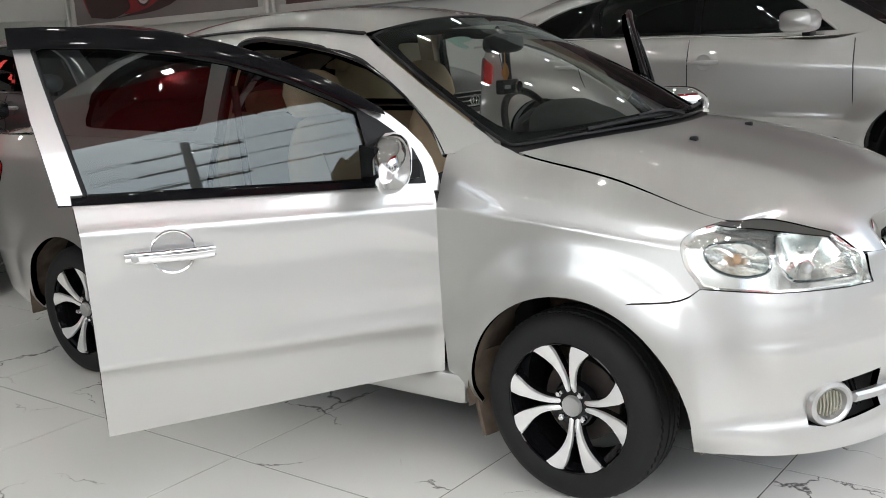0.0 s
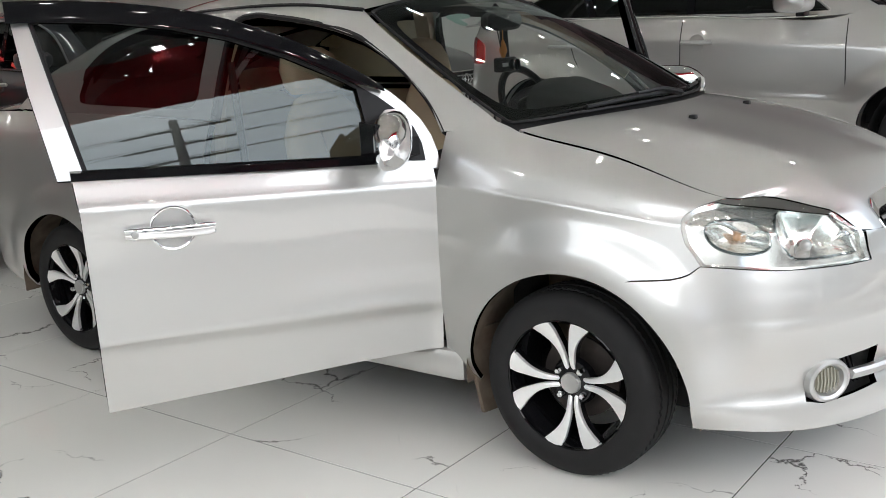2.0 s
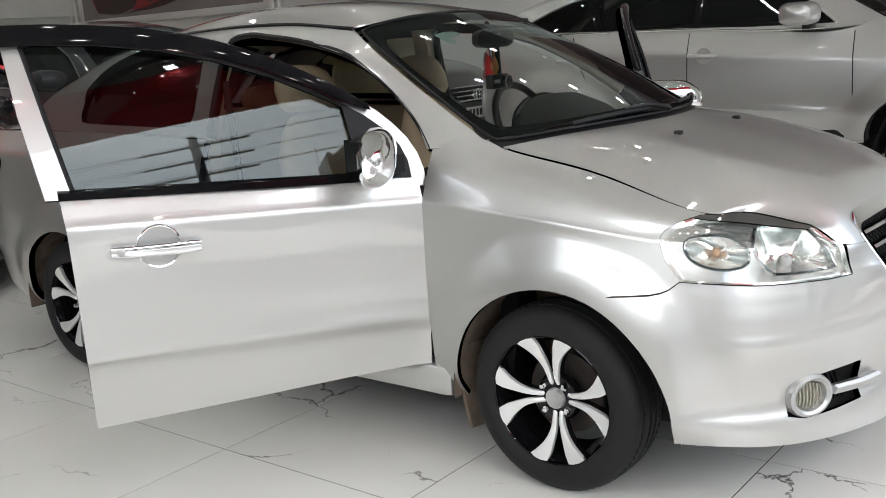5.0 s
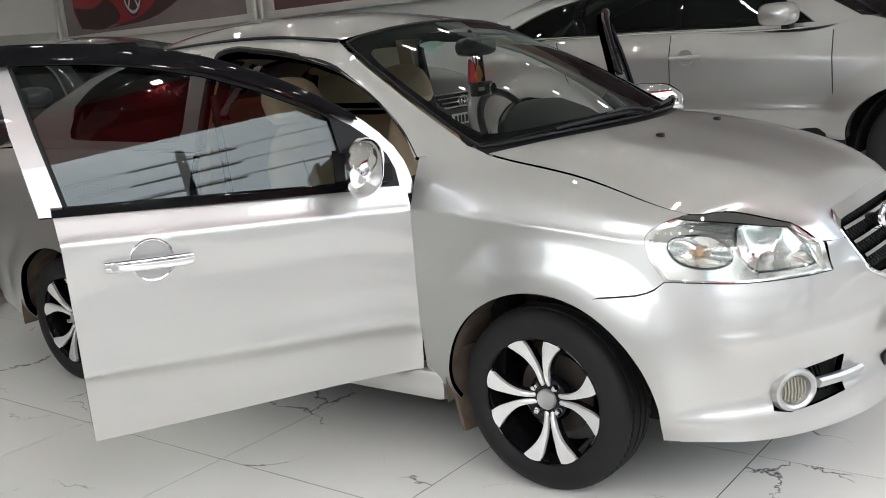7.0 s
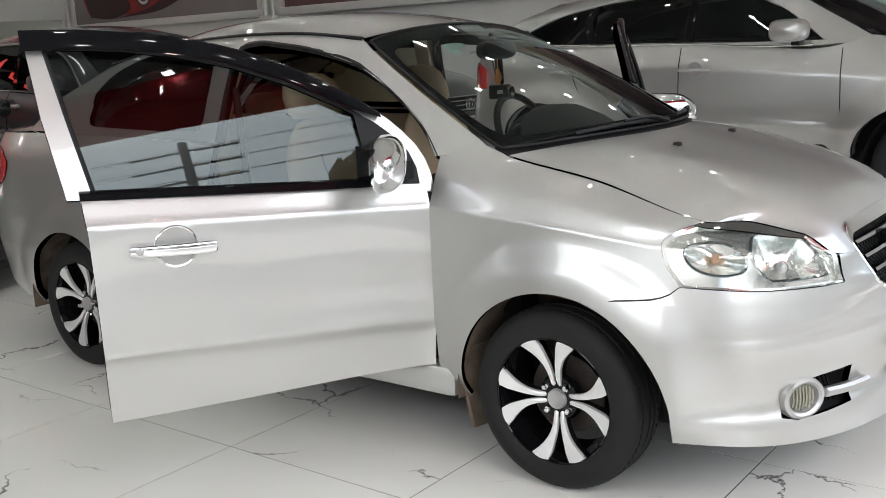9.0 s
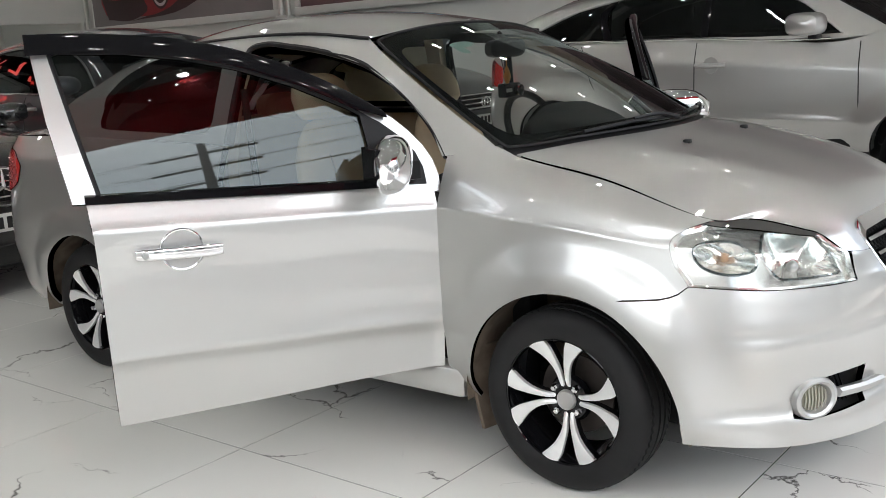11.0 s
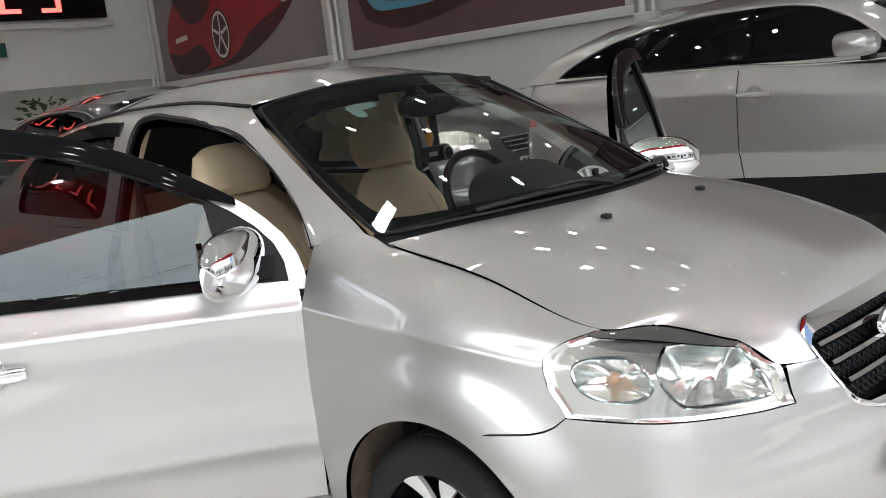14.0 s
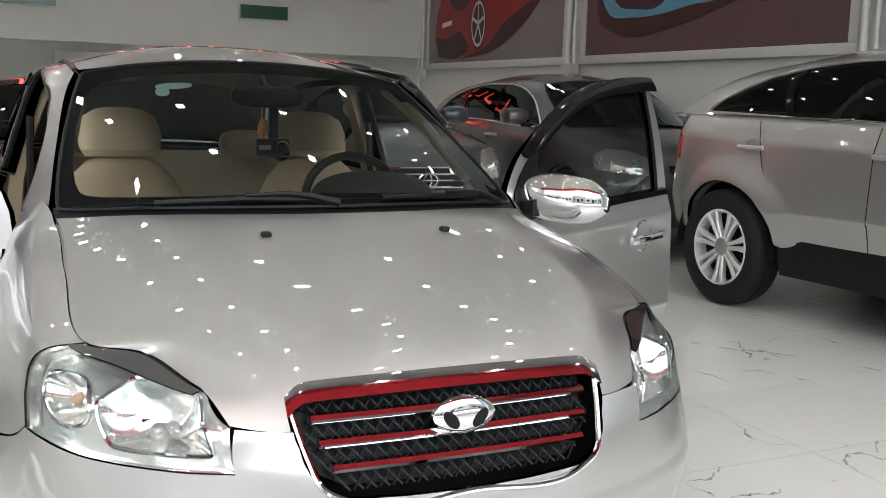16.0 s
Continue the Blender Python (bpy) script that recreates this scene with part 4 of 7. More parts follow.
# Front wing, one each side.
wing_loop = np.r_[top_edge, seam[:-1], rear_of_arch, side([(-0.36, 0.217), (-0.449, 0.217), (-0.449, 0.45), (-0.449, 0.70), (-0.449, 0.86), (-0.447, 1.0)]),
                  [(ENDS[8] - 0.006, TOPV - 0.001), (ENDS[7], TOPV - 0.001), (ENDS[6] + 0.03, TOPV - 0.001), (ENDS[6], TOPV - 0.004), (ENDS[5], TOPV - 0.004)]]
for m in (None, "only"):
    v, f, n = sheet(FLANK, wing_loop, [], step=0.018, mirror=m)
    from_arrays("front_wing", v, f, SILVER, car, "", n)

# Front bumper with grille mouth, fog lamp bays and number plate bay.
grille_edge = nose([(-0.338, 0.729), (-0.330, 0.700), (-0.318, 0.660), (-0.300, 0.630), (-0.262, 0.612), (-0.13, 0.606), (0.0, 0.604)])
bumper_loop = np.r_[seam[::-1] + (0, -0.005), top_edge[-1:] + (0, -0.003), low_edge + (0, -0.004), [tip_up[0] + (-0.004, 0)], nose([(-0.440, 0.738), (-0.39, 0.733)]), grille_edge,
                    [(0.0, 0.0), (ENDS[1], 0.0), (ENDS[2], 0.0), (ENDS[3], 0.0)], side([(0.392, 0.24)]), front_arch[::-1]]
fog_bay = nose([(-0.640, 0.300), (-0.630, 0.350), (-0.60, 0.385), (-0.555, 0.398), (-0.512, 0.402), (-0.398, 0.408), (-0.398, 0.298), (-0.50, 0.292), (-0.60, 0.288)])
v, f, n = sheet(FLANK, bumper_loop, [fog_bay], step=0.018, flange=0.02, mirror="both")
bumper = from_arrays("front_bumper", v, f, SILVER, car, "", n)

# Bonnet.
kb, vb = BONNET.ks, BONNET.kv[::10]
cols = np.linspace(0, kb[-1], 25)
front = [(kb[0], vb[6]), (kb[1] - 0.01, vb[6]), (kb[1] + 0.015, vb[5] + 0.012)] + [(s, vb[5] + 0.004) for s in np.linspace(kb[1] + 0.05, kb[5] - 0.05, 14)]
front += [(kb[5] - 0.015, vb[5] + 0.012), (kb[5] + 0.01, vb[6]), (kb[6], vb[6])]
bonnet_loop = [(kb[0] + 0.003, w) for w in np.linspace(0, vb[6], 24)][:-1] + front + [(kb[6] - 0.003, w) for w in np.linspace(vb[6], 0, 24)][1:] + [(s, 0.0) for s in cols[::-1][1:-1]]
panel("bonnet", SILVER, car, BONNET, bonnet_loop, step=0.026, flange=0.02)
# Gutters under the bonnet's side seams and the chrome strips over the lamps.
crown = FLANK.at(np.c_[np.linspace(ENDS[1] + 0.1, ENDS[7], 900), np.full(900, TOPV - 0.006)])
crown_v = np.linspace(ENDS[1] + 0.1, ENDS[7], 900)
for nm, w0, w1, mat, text in (("seam_gutter", 0.01, vb[3] + 0.01, SILVER, ""), ("lamp_seam", vb[3] + 0.01, vb[6] - 0.01, BLACK, "black rubber seam between bonnet and lamp")):
    inner_line = BONNET.at([(kb[0] + 0.012, w) for w in np.linspace(w0, w1, 40)])
    near = [int(np.argmin(np.linalg.norm(crown - p, axis=1))) for p in inner_line]
    low = np.array([(crown_v[i], TOPV - (0.010 if mat is BLACK else 0.012)) for i in near])
    outer_line = FLANK.at(low) - FLANK.normal(low) * 0.003
    for y in (1, -1):
        bm = bmesh.new()
        loft(bm, [np.asarray(r) * (1, y, 1) for r in (inner_line - (0, 0, 0.006), (inner_line + outer_line) / 2 - (0, 0, 0.006), outer_line)], closed=False)
        bmesh.ops.recalc_face_normals(bm, faces=bm.faces)
        part(nm, bm, mat, car, text)

# Roof with its two ditch strips, rear deck.
panel("roof", SILVER, car, ROOF, [(0.012, 0.012), (ROOF.ks[-1] - 0.012, 0.012), (ROOF.ks[-1] - 0.012, ROOF.kv[-1]), (0.012, ROOF.kv[-1])], step=0.05)
panel("boot_lid", SILVER, car, DECK, [(0.006, 0.006), (DECK.ks[-1] - 0.006, 0.006), (DECK.ks[-1] - 0.006, DECK.kv[-1]), (0.006, DECK.kv[-1])], step=0.05)
for y in (1, -1):
    bm = bmesh.new()
    tube(bm, [(x, y * (abs(yy) + 0.001), z + 0.001) for x, yy, z in spline(ROOF.table[:, 0], 24)], 0.008, 6)
    part("roof_ditch_strip", bm, BLACK, car)

# Cabin side: pillars and rails left round the door openings and windows.
opening = [(-0.450, 1.0), (-0.53, 1.095), (-0.70, 1.22), (-0.87, 1.312), (-1.06, 1.366), (-1.25, 1.395), (-1.40, 1.407), (-1.465, 1.395), (-1.49, 1.33), (-1.505, 1.20), (-1.515, 1.045)]
rear_window = [(-1.600, 1.068), (-1.592, 1.25), (-1.588, 1.385), (-1.64, 1.392), (-1.90, 1.382), (-2.10, 1.348), (-2.26, 1.285), (-2.37, 1.20), (-2.40, 1.085)]
cabin_loop = [(0.0, v) for v in np.linspace(GREEN.kv[-1], 0.0, 12)]
low = GREEN.find(opening, [0, 2])
low[0, 1] = low[-1, 1] = 0.0
cabin_loop = cabin_loop[:-1] + [(0.004, 0.0)] + list(low) + [(GREEN.ks[4], 0.0), (GREEN.ks[6], 0.0), (GREEN.ks[6], GREEN.kv[-1]), (GREEN.ks[3], GREEN.kv[-1])]
rw = rounded(GREEN.find(rear_window, [0, 2]), 0.10, 2)
for m in (None, "only"):
    panel("cabin_side", SILVER, car, GREEN, cabin_loop, [rw], mirror=m, step=0.035, flange=0.05)
    panel("rear_side_window", DARKGLASS, car, GREEN, rw, lift=-0.012, mirror=m, step=0.08, flange=0, label="dark tinted rear side window")
    over = spline(GREEN.at(GREEN.find([(-1.545, 1.392), (-1.75, 1.396), (-1.95, 1.380), (-2.12, 1.348), (-2.27, 1.290), (-2.36, 1.225)], [0, 2])) + (0, -0.004, 0), 20) * (1, -1 if m else 1, 1)
    side_sign = 1 if m else -1
    bm = bmesh.new()
    loft(bm, [[p + (0, 0, 0.006), p + (0, 0.010 * side_sign, 0.002), p + (0, 0.030 * side_sign, -0.042), p + (0, 0.026 * side_sign, -0.043), p + (0, 0.002 * side_sign, -0.006)] for p in over])
    part("rear_rain_visor", bm, BLACK_GLOSS, car, "glossy dark rain visor over the rear window")
# Rear door and quarter below the belt.
quarter_loop = np.r_[side([(-1.507, 0.32), (-1.509, 0.62), (-1.511, 0.9), (-1.515, 1.03)]), [(ENDS[11], TOPV - 1e-3), (ENDS[12], TOPV - 1e-3), (ENDS[13], TOPV - 1e-3), (ENDS[14], TOPV - 1e-3), (ENDS[15], TOPV - 1e-3), (ENDS[15], 0), (ENDS[14], 0), (ENDS[13], 0)],
                     side(arch(-2.48, 0.275, 0.355, 184, -4)), side([(-1.95, 0.32)])]
v, f, n = sheet(FLANK, quarter_loop, [], step=0.045, flange=0.03, mirror="both")
from_arrays("rear_body", v, f, SILVER, car, "", n)
for y in (1, -1):
    bm = bmesh.new()
    box(bm, (-2.14, y * 0.770 - 0.04, 0.222), (-0.37, y * 0.770 + 0.04 - 0.02 * y, 0.330), 0.028)
    part("door_sill", bm, SILVER, car)
    v, f, n = sheet(FLANK, rounded(side([(-3.04, 0.83), (-3.00, 0.92), (-3.12, 0.985), (-3.32, 0.995), (-3.36, 0.80), (-3.20, 0.78)]), 0.14, 2), [], lift=0.005, step=0.04, flange=0.012, mirror="only" if y > 0 else None)
    from_arrays("tail_lamp", v, f, RED_LENS, car, "red wraparound tail lamp", n)
    # Wheel housings.
    for cx in (0.028, -2.48):
        bm = bmesh.new()
        ring = [[(cx + 0.385 * math.cos(a), y * yy, max(0.27 + 0.385 * math.sin(a), 0.2)) for a in np.linspace(-0.1, math.pi + 0.1, 24)] for yy in (0.815, 0.70, 0.56)]
        loft(bm, ring, closed=False)
        bm.faces.new([bm.verts.new(p) for p in ring[-1]])
        part("wheel_housing", bm, MUD, car, "dusty brown wheel housing")
    bm = bmesh.new()
    flap = spline([(-0.345, y * 0.77, 0.40), (-0.36, y * 0.775, 0.30), (-0.345, y * 0.775, 0.20), (-0.335, y * 0.765, 0.12)], 8)
    loft(bm, [[p + (0.006, 0, 0), p + (0.03, -0.10 * y, 0), p + (0.02, -0.10 * y, 0), p + (-0.006, 0, 0)] for p in flap])
    part("mud_flap", bm, MUD, car, "torn dusty mud flap")

# Floor pan, bulkhead and headliner close the body inside.
for nm, lo, hi in (("floor_pan", (-2.95, -0.62, 0.20), (0.30, 0.62, 0.30)), ("bulkhead", (-0.28, -0.66, 0.28), (-0.20, 0.66, 0.93)),
                   ("engine_block", (0.30, -0.50, 0.24), (0.60, 0.50, 0.70)), ("boot_floor", (-3.30, -0.66, 0.28), (-2.45, 0.66, 0.98))):
    bm = bmesh.new()
    box(bm, lo, hi, 0.02)
    part(nm, bm, DARK, car)
v, f, n = sheet(ROOF, [(0.02, 0.03), (ROOF.ks[-1] - 0.02, 0.03), (ROOF.ks[-1] - 0.02, ROOF.kv[-1]), (0.02, ROOF.kv[-1])], step=0.09, flange=0, lift=-0.03)
from_arrays("headliner", v, [t[::-1] for t in f], HEADLINER, car, "", -n)

# Windscreen: clear pane with a black painted border.
S1, V1 = SCREEN.ks[-1], SCREEN.kv[-1]
outer = rounded([(0.0, 0.0), (S1 / 2, -0.01), (S1, 0.0), (S1 - 0.02, V1), (S1 / 2, V1), (0.02, V1)], 0.05, 3)
inner = rounded([(0.036, 0.050), (S1 / 2, 0.050), (S1 - 0.036, 0.050), (S1 - 0.046, V1 - 0.085), (S1 / 2, V1 - 0.085), (0.046, V1 - 0.085)], 0.11, 3)
panel("windscreen", CLEAR, car, SCREEN, outer, step=0.05, flange=0, label="clear windscreen with ceiling reflections")
panel("windscreen_border", FRIT, car, SCREEN, outer, [inner], step=0.03, flange=0.0, lift=-0.003, label="black painted windscreen border")
bm = bmesh.new()
loop = SCREEN.at(resample(outer, 0.03))
tube(bm, loop, 0.0055, 6, closed=True)
part("windscreen_seal", bm, BLACK, car)
R1, RV = REAR_SCREEN.ks[-1], REAR_SCREEN.kv[-1]
panel("rear_screen", TINT, car, REAR_SCREEN, [(0.03, 0.01), (R1 - 0.03, 0.01), (R1 - 0.03, RV), (0.03, RV)], step=0.08, flange=0, label="tinted rear screen")
# Cowl panel and wipers.
bm = bmesh.new()
cowl_front = BONNET.at([(s, 0.02) for s in np.linspace(0.0, kb[-1], 24)]) + (0.0, 0, -0.004)
cowl_back = SCREEN.at([(s, 0.03) for s in np.linspace(0.0, S1, 24)]) + (0, 0, -0.002)
loft(bm, [cowl_front, (cowl_front + cowl_back) / 2 + (0, 0, -0.008), cowl_back], closed=False)
part("cowl_panel", bm, BLACK, car, "matt black cowl panel")
for a, b, c in (((0.66, -0.010), (0.56, 0.006), (0.44, 0.014)), ((1.20, -0.010), (1.10, 0.010), (0.98, 0.020))):
    p = [SCREEN.at([q])[0] + SCREEN.normal([q])[0] * h for q, h in ((a, 0.012), (b, 0.028), (c, 0.022))]
    bm = bmesh.new()
    tube(bm, spline(p, 10), [0.011, 0.010, 0.009, 0.008, 0.007, 0.007, 0.006, 0.006, 0.005, 0.005], 6)
    blade = [SCREEN.at([(c[0] + d, c[1] - 0.012 * abs(d) / 0.25)])[0] + SCREEN.normal([c])[0] * 0.011 for d in np.linspace(-0.20, 0.20, 9)]
    tube(bm, blade, 0.007, 6)
    part("wiper", bm, BLACK, car, "black windscreen wiper")
for y in (-0.225, 0.245):
    bm = bmesh.new()
    q = BONNET.find([(0.143, y)], [0, 1])
    p = BONNET.at(q)[0]
    box(bm, p + (-0.012, -0.012, -0.004), p + (0.012, 0.012, 0.011), 0.005)
    part("washer_jet", bm, BLACK, car)

# ---------------------------------------------------------------- doors
def build_door(hand):
    """A front door, hung open; hand: 1 on the right flank, -1 on the left."""
    m = None if hand > 0 else "only"
    place = Matrix.Translation((HINGE[0], HINGE[1] * hand, 0)) @ Matrix.Rotation(radians(SWING if hand > 0 else -66.5), 4, "Z")
    back = Vector((-HINGE[0], -HINGE[1] * hand, 0))
    base = np.array(back)

    def flip(points):
        return np.asarray(points, float).reshape(-1, 3) * (1, hand, 1) + base

    def cut(name, mat, patch, loop, holes=(), label="", **kw):
        v, f, n = sheet(patch, loop, holes, mirror=m, **kw)
        return from_arrays(name, v + base, f, mat, door, label, n)

    skin_loop = np.r_[side([(-0.458, 0.325), (-0.457, 0.55), (-0.456, 0.75), (-0.456, 0.86), (-0.457, 0.925), (-0.62, 0.950), (-0.8, 0.966), (-1.0, 0.978), (-1.25, 0.991), (-1.505, 1.002),
                            (-1.500, 0.93), (-1.497, 0.90), (-1.494, 0.70), (-1.492, 0.45), (-1.490, 0.325)])]
    c = FLANK.find([(-1.262, 0.832)], [0, 2], (2.0, 3.2))[0]
    o, nn = FLANK.at([c])[0], FLANK.normal([c])[0]
    bowl_edge = FLANK.find([(o[0] + 0.058 * math.cos(a), o[2] + 0.057 * math.sin(a)) for a in np.linspace(0, 2 * math.pi, 37)[:-1]], [0, 2], (2.0, 3.2))
    v, f, n = sheet(FLANK, skin_loop, [bowl_edge], step=0.03, flange=0.03, mirror=m)
    door = from_arrays("front_door", v + base, f, SILVER, car, "silver front door standing wide open", n)
    door.matrix_local = place
    inner_loop = side([(-0.48, 0.345), (-0.475, 0.92), (-1.47, 0.98), (-1.465, 0.345)])
    v, f, n = sheet(FLANK, inner_loop, [], step=0.08, flange=0.0, lift=-0.055, mirror=m)
    from_arrays("door_trim", v + base, [t[::-1] for t in f], TRIM, door, "beige inner door trim", -n)
    for x in (-0.480, -1.475):
        bm = bmesh.new()
        box(bm, flip([(x - 0.006, -0.775, 0.34)])[0], flip([(x + 0.006, -0.735, 0.90)])[0])
        part("door_edge", bm, SILVER, door, smooth=False)
    # Window frame, glass and black mirror triangle.
    out = DOOR.find([(-0.430, 0.905), (-0.434, 0.955), (-0.447, 1.005), (-0.474, 1.055), (-0.515, 1.103), (-0.556, 1.142), (-0.60, 1.174), (-0.69, 1.226), (-0.853, 1.312), (-1.015, 1.374), (-1.176, 1.413), (-1.334, 1.434), (-1.49, 1.446), (-1.60, 1.450), (-1.578, 1.215), (-1.539, 0.985)], [0, 2])
    hole = DOOR.find([(-0.488, 0.935), (-0.492, 0.985), (-0.511, 1.030), (-0.550, 1.080), (-0.605, 1.128), (-0.697, 1.190), (-0.861, 1.271), (-1.024, 1.333), (-1.184, 1.373), (-1.341, 1.397), (-1.52, 1.409), (-1.546, 1.40), (-1.51, 1.21), (-1.464, 0.99)], [0, 2])
    cut("window_frame", SILVER, DOOR, out, [hole], step=0.03, flange=0.03, lift=0.004, label="silver window frame")
    cut("window_glass", TINT_DOOR, DOOR, hole, step=0.1, flange=0, lift=-0.006, label="door glass mirroring daylight and ceiling")
    tri = DOOR.find([(-0.480, 0.932), (-0.484, 0.985), (-0.503, 1.034), (-0.544, 1.084), (-0.604, 1.134), (-0.668, 1.172), (-0.655, 1.06), (-0.640, 0.945)], [0, 2])
    cut("mirror_triangle", BLACK, DOOR, tri, step=0.03, flange=0.012, lift=0.010, label="black mirror base triangle")
    bm = bmesh.new()
    line = DOOR.at(DOOR.find([(x, 0.955 + (0.62 + x) * -0.052) for x in np.linspace(-0.615, -1.506, 12)], [0, 2]))
    loft(bm, [flip([p + (0, -0.008, 0.008), p + (0, -0.026, 0.004), p + (0, -0.036, -0.016), p + (0, 0.0, -0.018), p + (0, 0.012, 0.008)]) for p in line])
    part("belt_moulding", bm, BLACK_GLOSS, door, "black belt moulding")
    bm = bmesh.new()
    q = hole[1:]
    tube(bm, flip(DOOR.at(np.concatenate([a + (b - a) * np.linspace(0, 1, 5)[:-1, None] for a, b in zip(q, q[1:])] + [q[-1:]])) + (0, -0.003, 0)), 0.007, 6)
    part("glass_seal", bm, BLACK, door)
    # Rain visor along the frame's upper edge.
    rim = DOOR.find([(-0.585, 1.160), (-0.69, 1.229), (-0.853, 1.315), (-1.015, 1.378), (-1.176, 1.418), (-1.334, 1.439), (-1.49, 1.451), (-1.607, 1.453)], [0, 2])
    top = spline(DOOR.at(rim) + (0, -0.006, 0), 26)
    drop = np.interp(np.linspace(0, 1, 26), [0, 0.12, 1], [0.010, 0.044, 0.050])
    bm = bmesh.new()
    rings = []
    for p, d in zip(top, drop):
        rings.append(flip([p + (0, 0.004, 0.008), p + (0, -0.007, 0.0085), p + (0, -0.014, 0.004), p + (0, -0.022 - d * 0.12, -d * 0.3), p + (0, -0.027 - d * 0.24, -d * 0.65), p + (0, -0.028 - d * 0.34, -d), p + (0, -0.024 - d * 0.34, -d), p + (0, -0.006, -0.008)]))
    loft(bm, rings)
    part("rain_visor", bm, BLACK_GLOSS, door, "glossy dark rain visor")
    # Handle in its round bowl.
    bm = bmesh.new()
    ring = lambda r, h: [o + nn * h + np.array((math.cos(a) * r, 0, math.sin(a) * r * 0.98)) for a in np.linspace(0, 2 * math.pi, 32)[:-1]]
    loft(bm, [flip(ring(r, h)) for r, h in ((0.064, -0.001), (0.0635, 0.004), (0.061, 0.006), (0.0575, 0.005), (0.056, -0.004))], caps=False)
    part("handle_ring", bm, CHROME, door, "thin chrome ring round the handle bowl")
    bm = bmesh.new()
    loft(bm, [flip(ring(r, h)) for r, h in ((0.058, -0.002), (0.053, -0.012), (0.042, -0.019), (0.02, -0.022), (0.002, -0.0225))])
    part("handle_bowl", bm, SATIN, door, "satin silver handle bowl")
    bm = bmesh.new()
    rings = []
    for u in np.linspace(0, 1, 15):
        h = 0.0185 - 0.002 * u
        lift = 0.022 + 0.016 * math.sin(math.pi * u) ** 0.5
        x = -1.150 - 0.243 * u
        cc = np.array((x, o[1] + nn[1] * lift, 0.829 + 0.010 * (u - 0.5)))
        e = 0.86 if u in (0, 1) else 1
        rings.append(flip([cc + (0, -0.008 * math.copysign(abs(math.sin(a)) ** 0.6, math.sin(a)), h * e * math.copysign(abs(math.cos(a)) ** 0.6, math.cos(a))) for a in np.linspace(0, 2 * math.pi, 21)[:-1]]))
    loft(bm, rings)
    part("door_handle", bm, CHROME, door, "chrome door handle")
    bm = bmesh.new()
    k = np.array((-1.368, o[1] - 0.030, 0.833))
    loft(bm, [flip([k + (r * math.cos(a), -h, r * math.sin(a)) for a in np.linspace(0, 2 * math.pi, 21)[:-1]]) for r, h in ((0.0105, 0.0), (0.0105, 0.010), (0.007, 0.0115), (0.0065, 0.010), (0.001, 0.010))])
    part("key_barrel", bm, SATIN, door)
    # Mirror.
    bm = bmesh.new()
    rings = []
    for u in np.linspace(0, 1, 15):
        y = -0.740 - 0.262 * u
        k = max((1 - abs(2 * u - 0.96) ** 3.4 * 0.58), 0.36)
        tilt = 0.020 * (1 - u)
        rings.append(flip([(-0.580 - 0.115 * u + 0.082 * k * math.copysign(abs(math.cos(a)) ** 0.8, math.cos(a)) * (1.0 if math.cos(a) > 0 else 0.5), y, 1.008 + tilt + 0.083 * k * math.copysign(abs(math.sin(a)) ** 0.85, math.sin(a))) for a in np.linspace(0, 2 * math.pi, 25)[:-1]]))
    loft(bm, rings)
    part("mirror_cover", bm, CHROME, door, "chrome door mirror cover")
    bm = bmesh.new()
    box(bm, flip([(-0.705, -0.965, 0.965)])[0], flip([(-0.690, -0.83, 1.075)])[0])
    part("mirror_glass", bm, BLACK_GLOSS, door, smooth=False)
    bm = bmesh.new()
    loft(bm, [flip([(-0.515, y, z - 0.026), (-0.515, y, z + 0.030), (-0.585, y, z + 0.030), (-0.585, y, z - 0.026)]) for y, z in ((-0.735, 0.972), (-0.785, 0.978), (-0.82, 0.985))])
    part("mirror_foot", bm, BLACK, door, "black mirror foot")
    return door


for hand in (1, -1):
    build_door(hand)


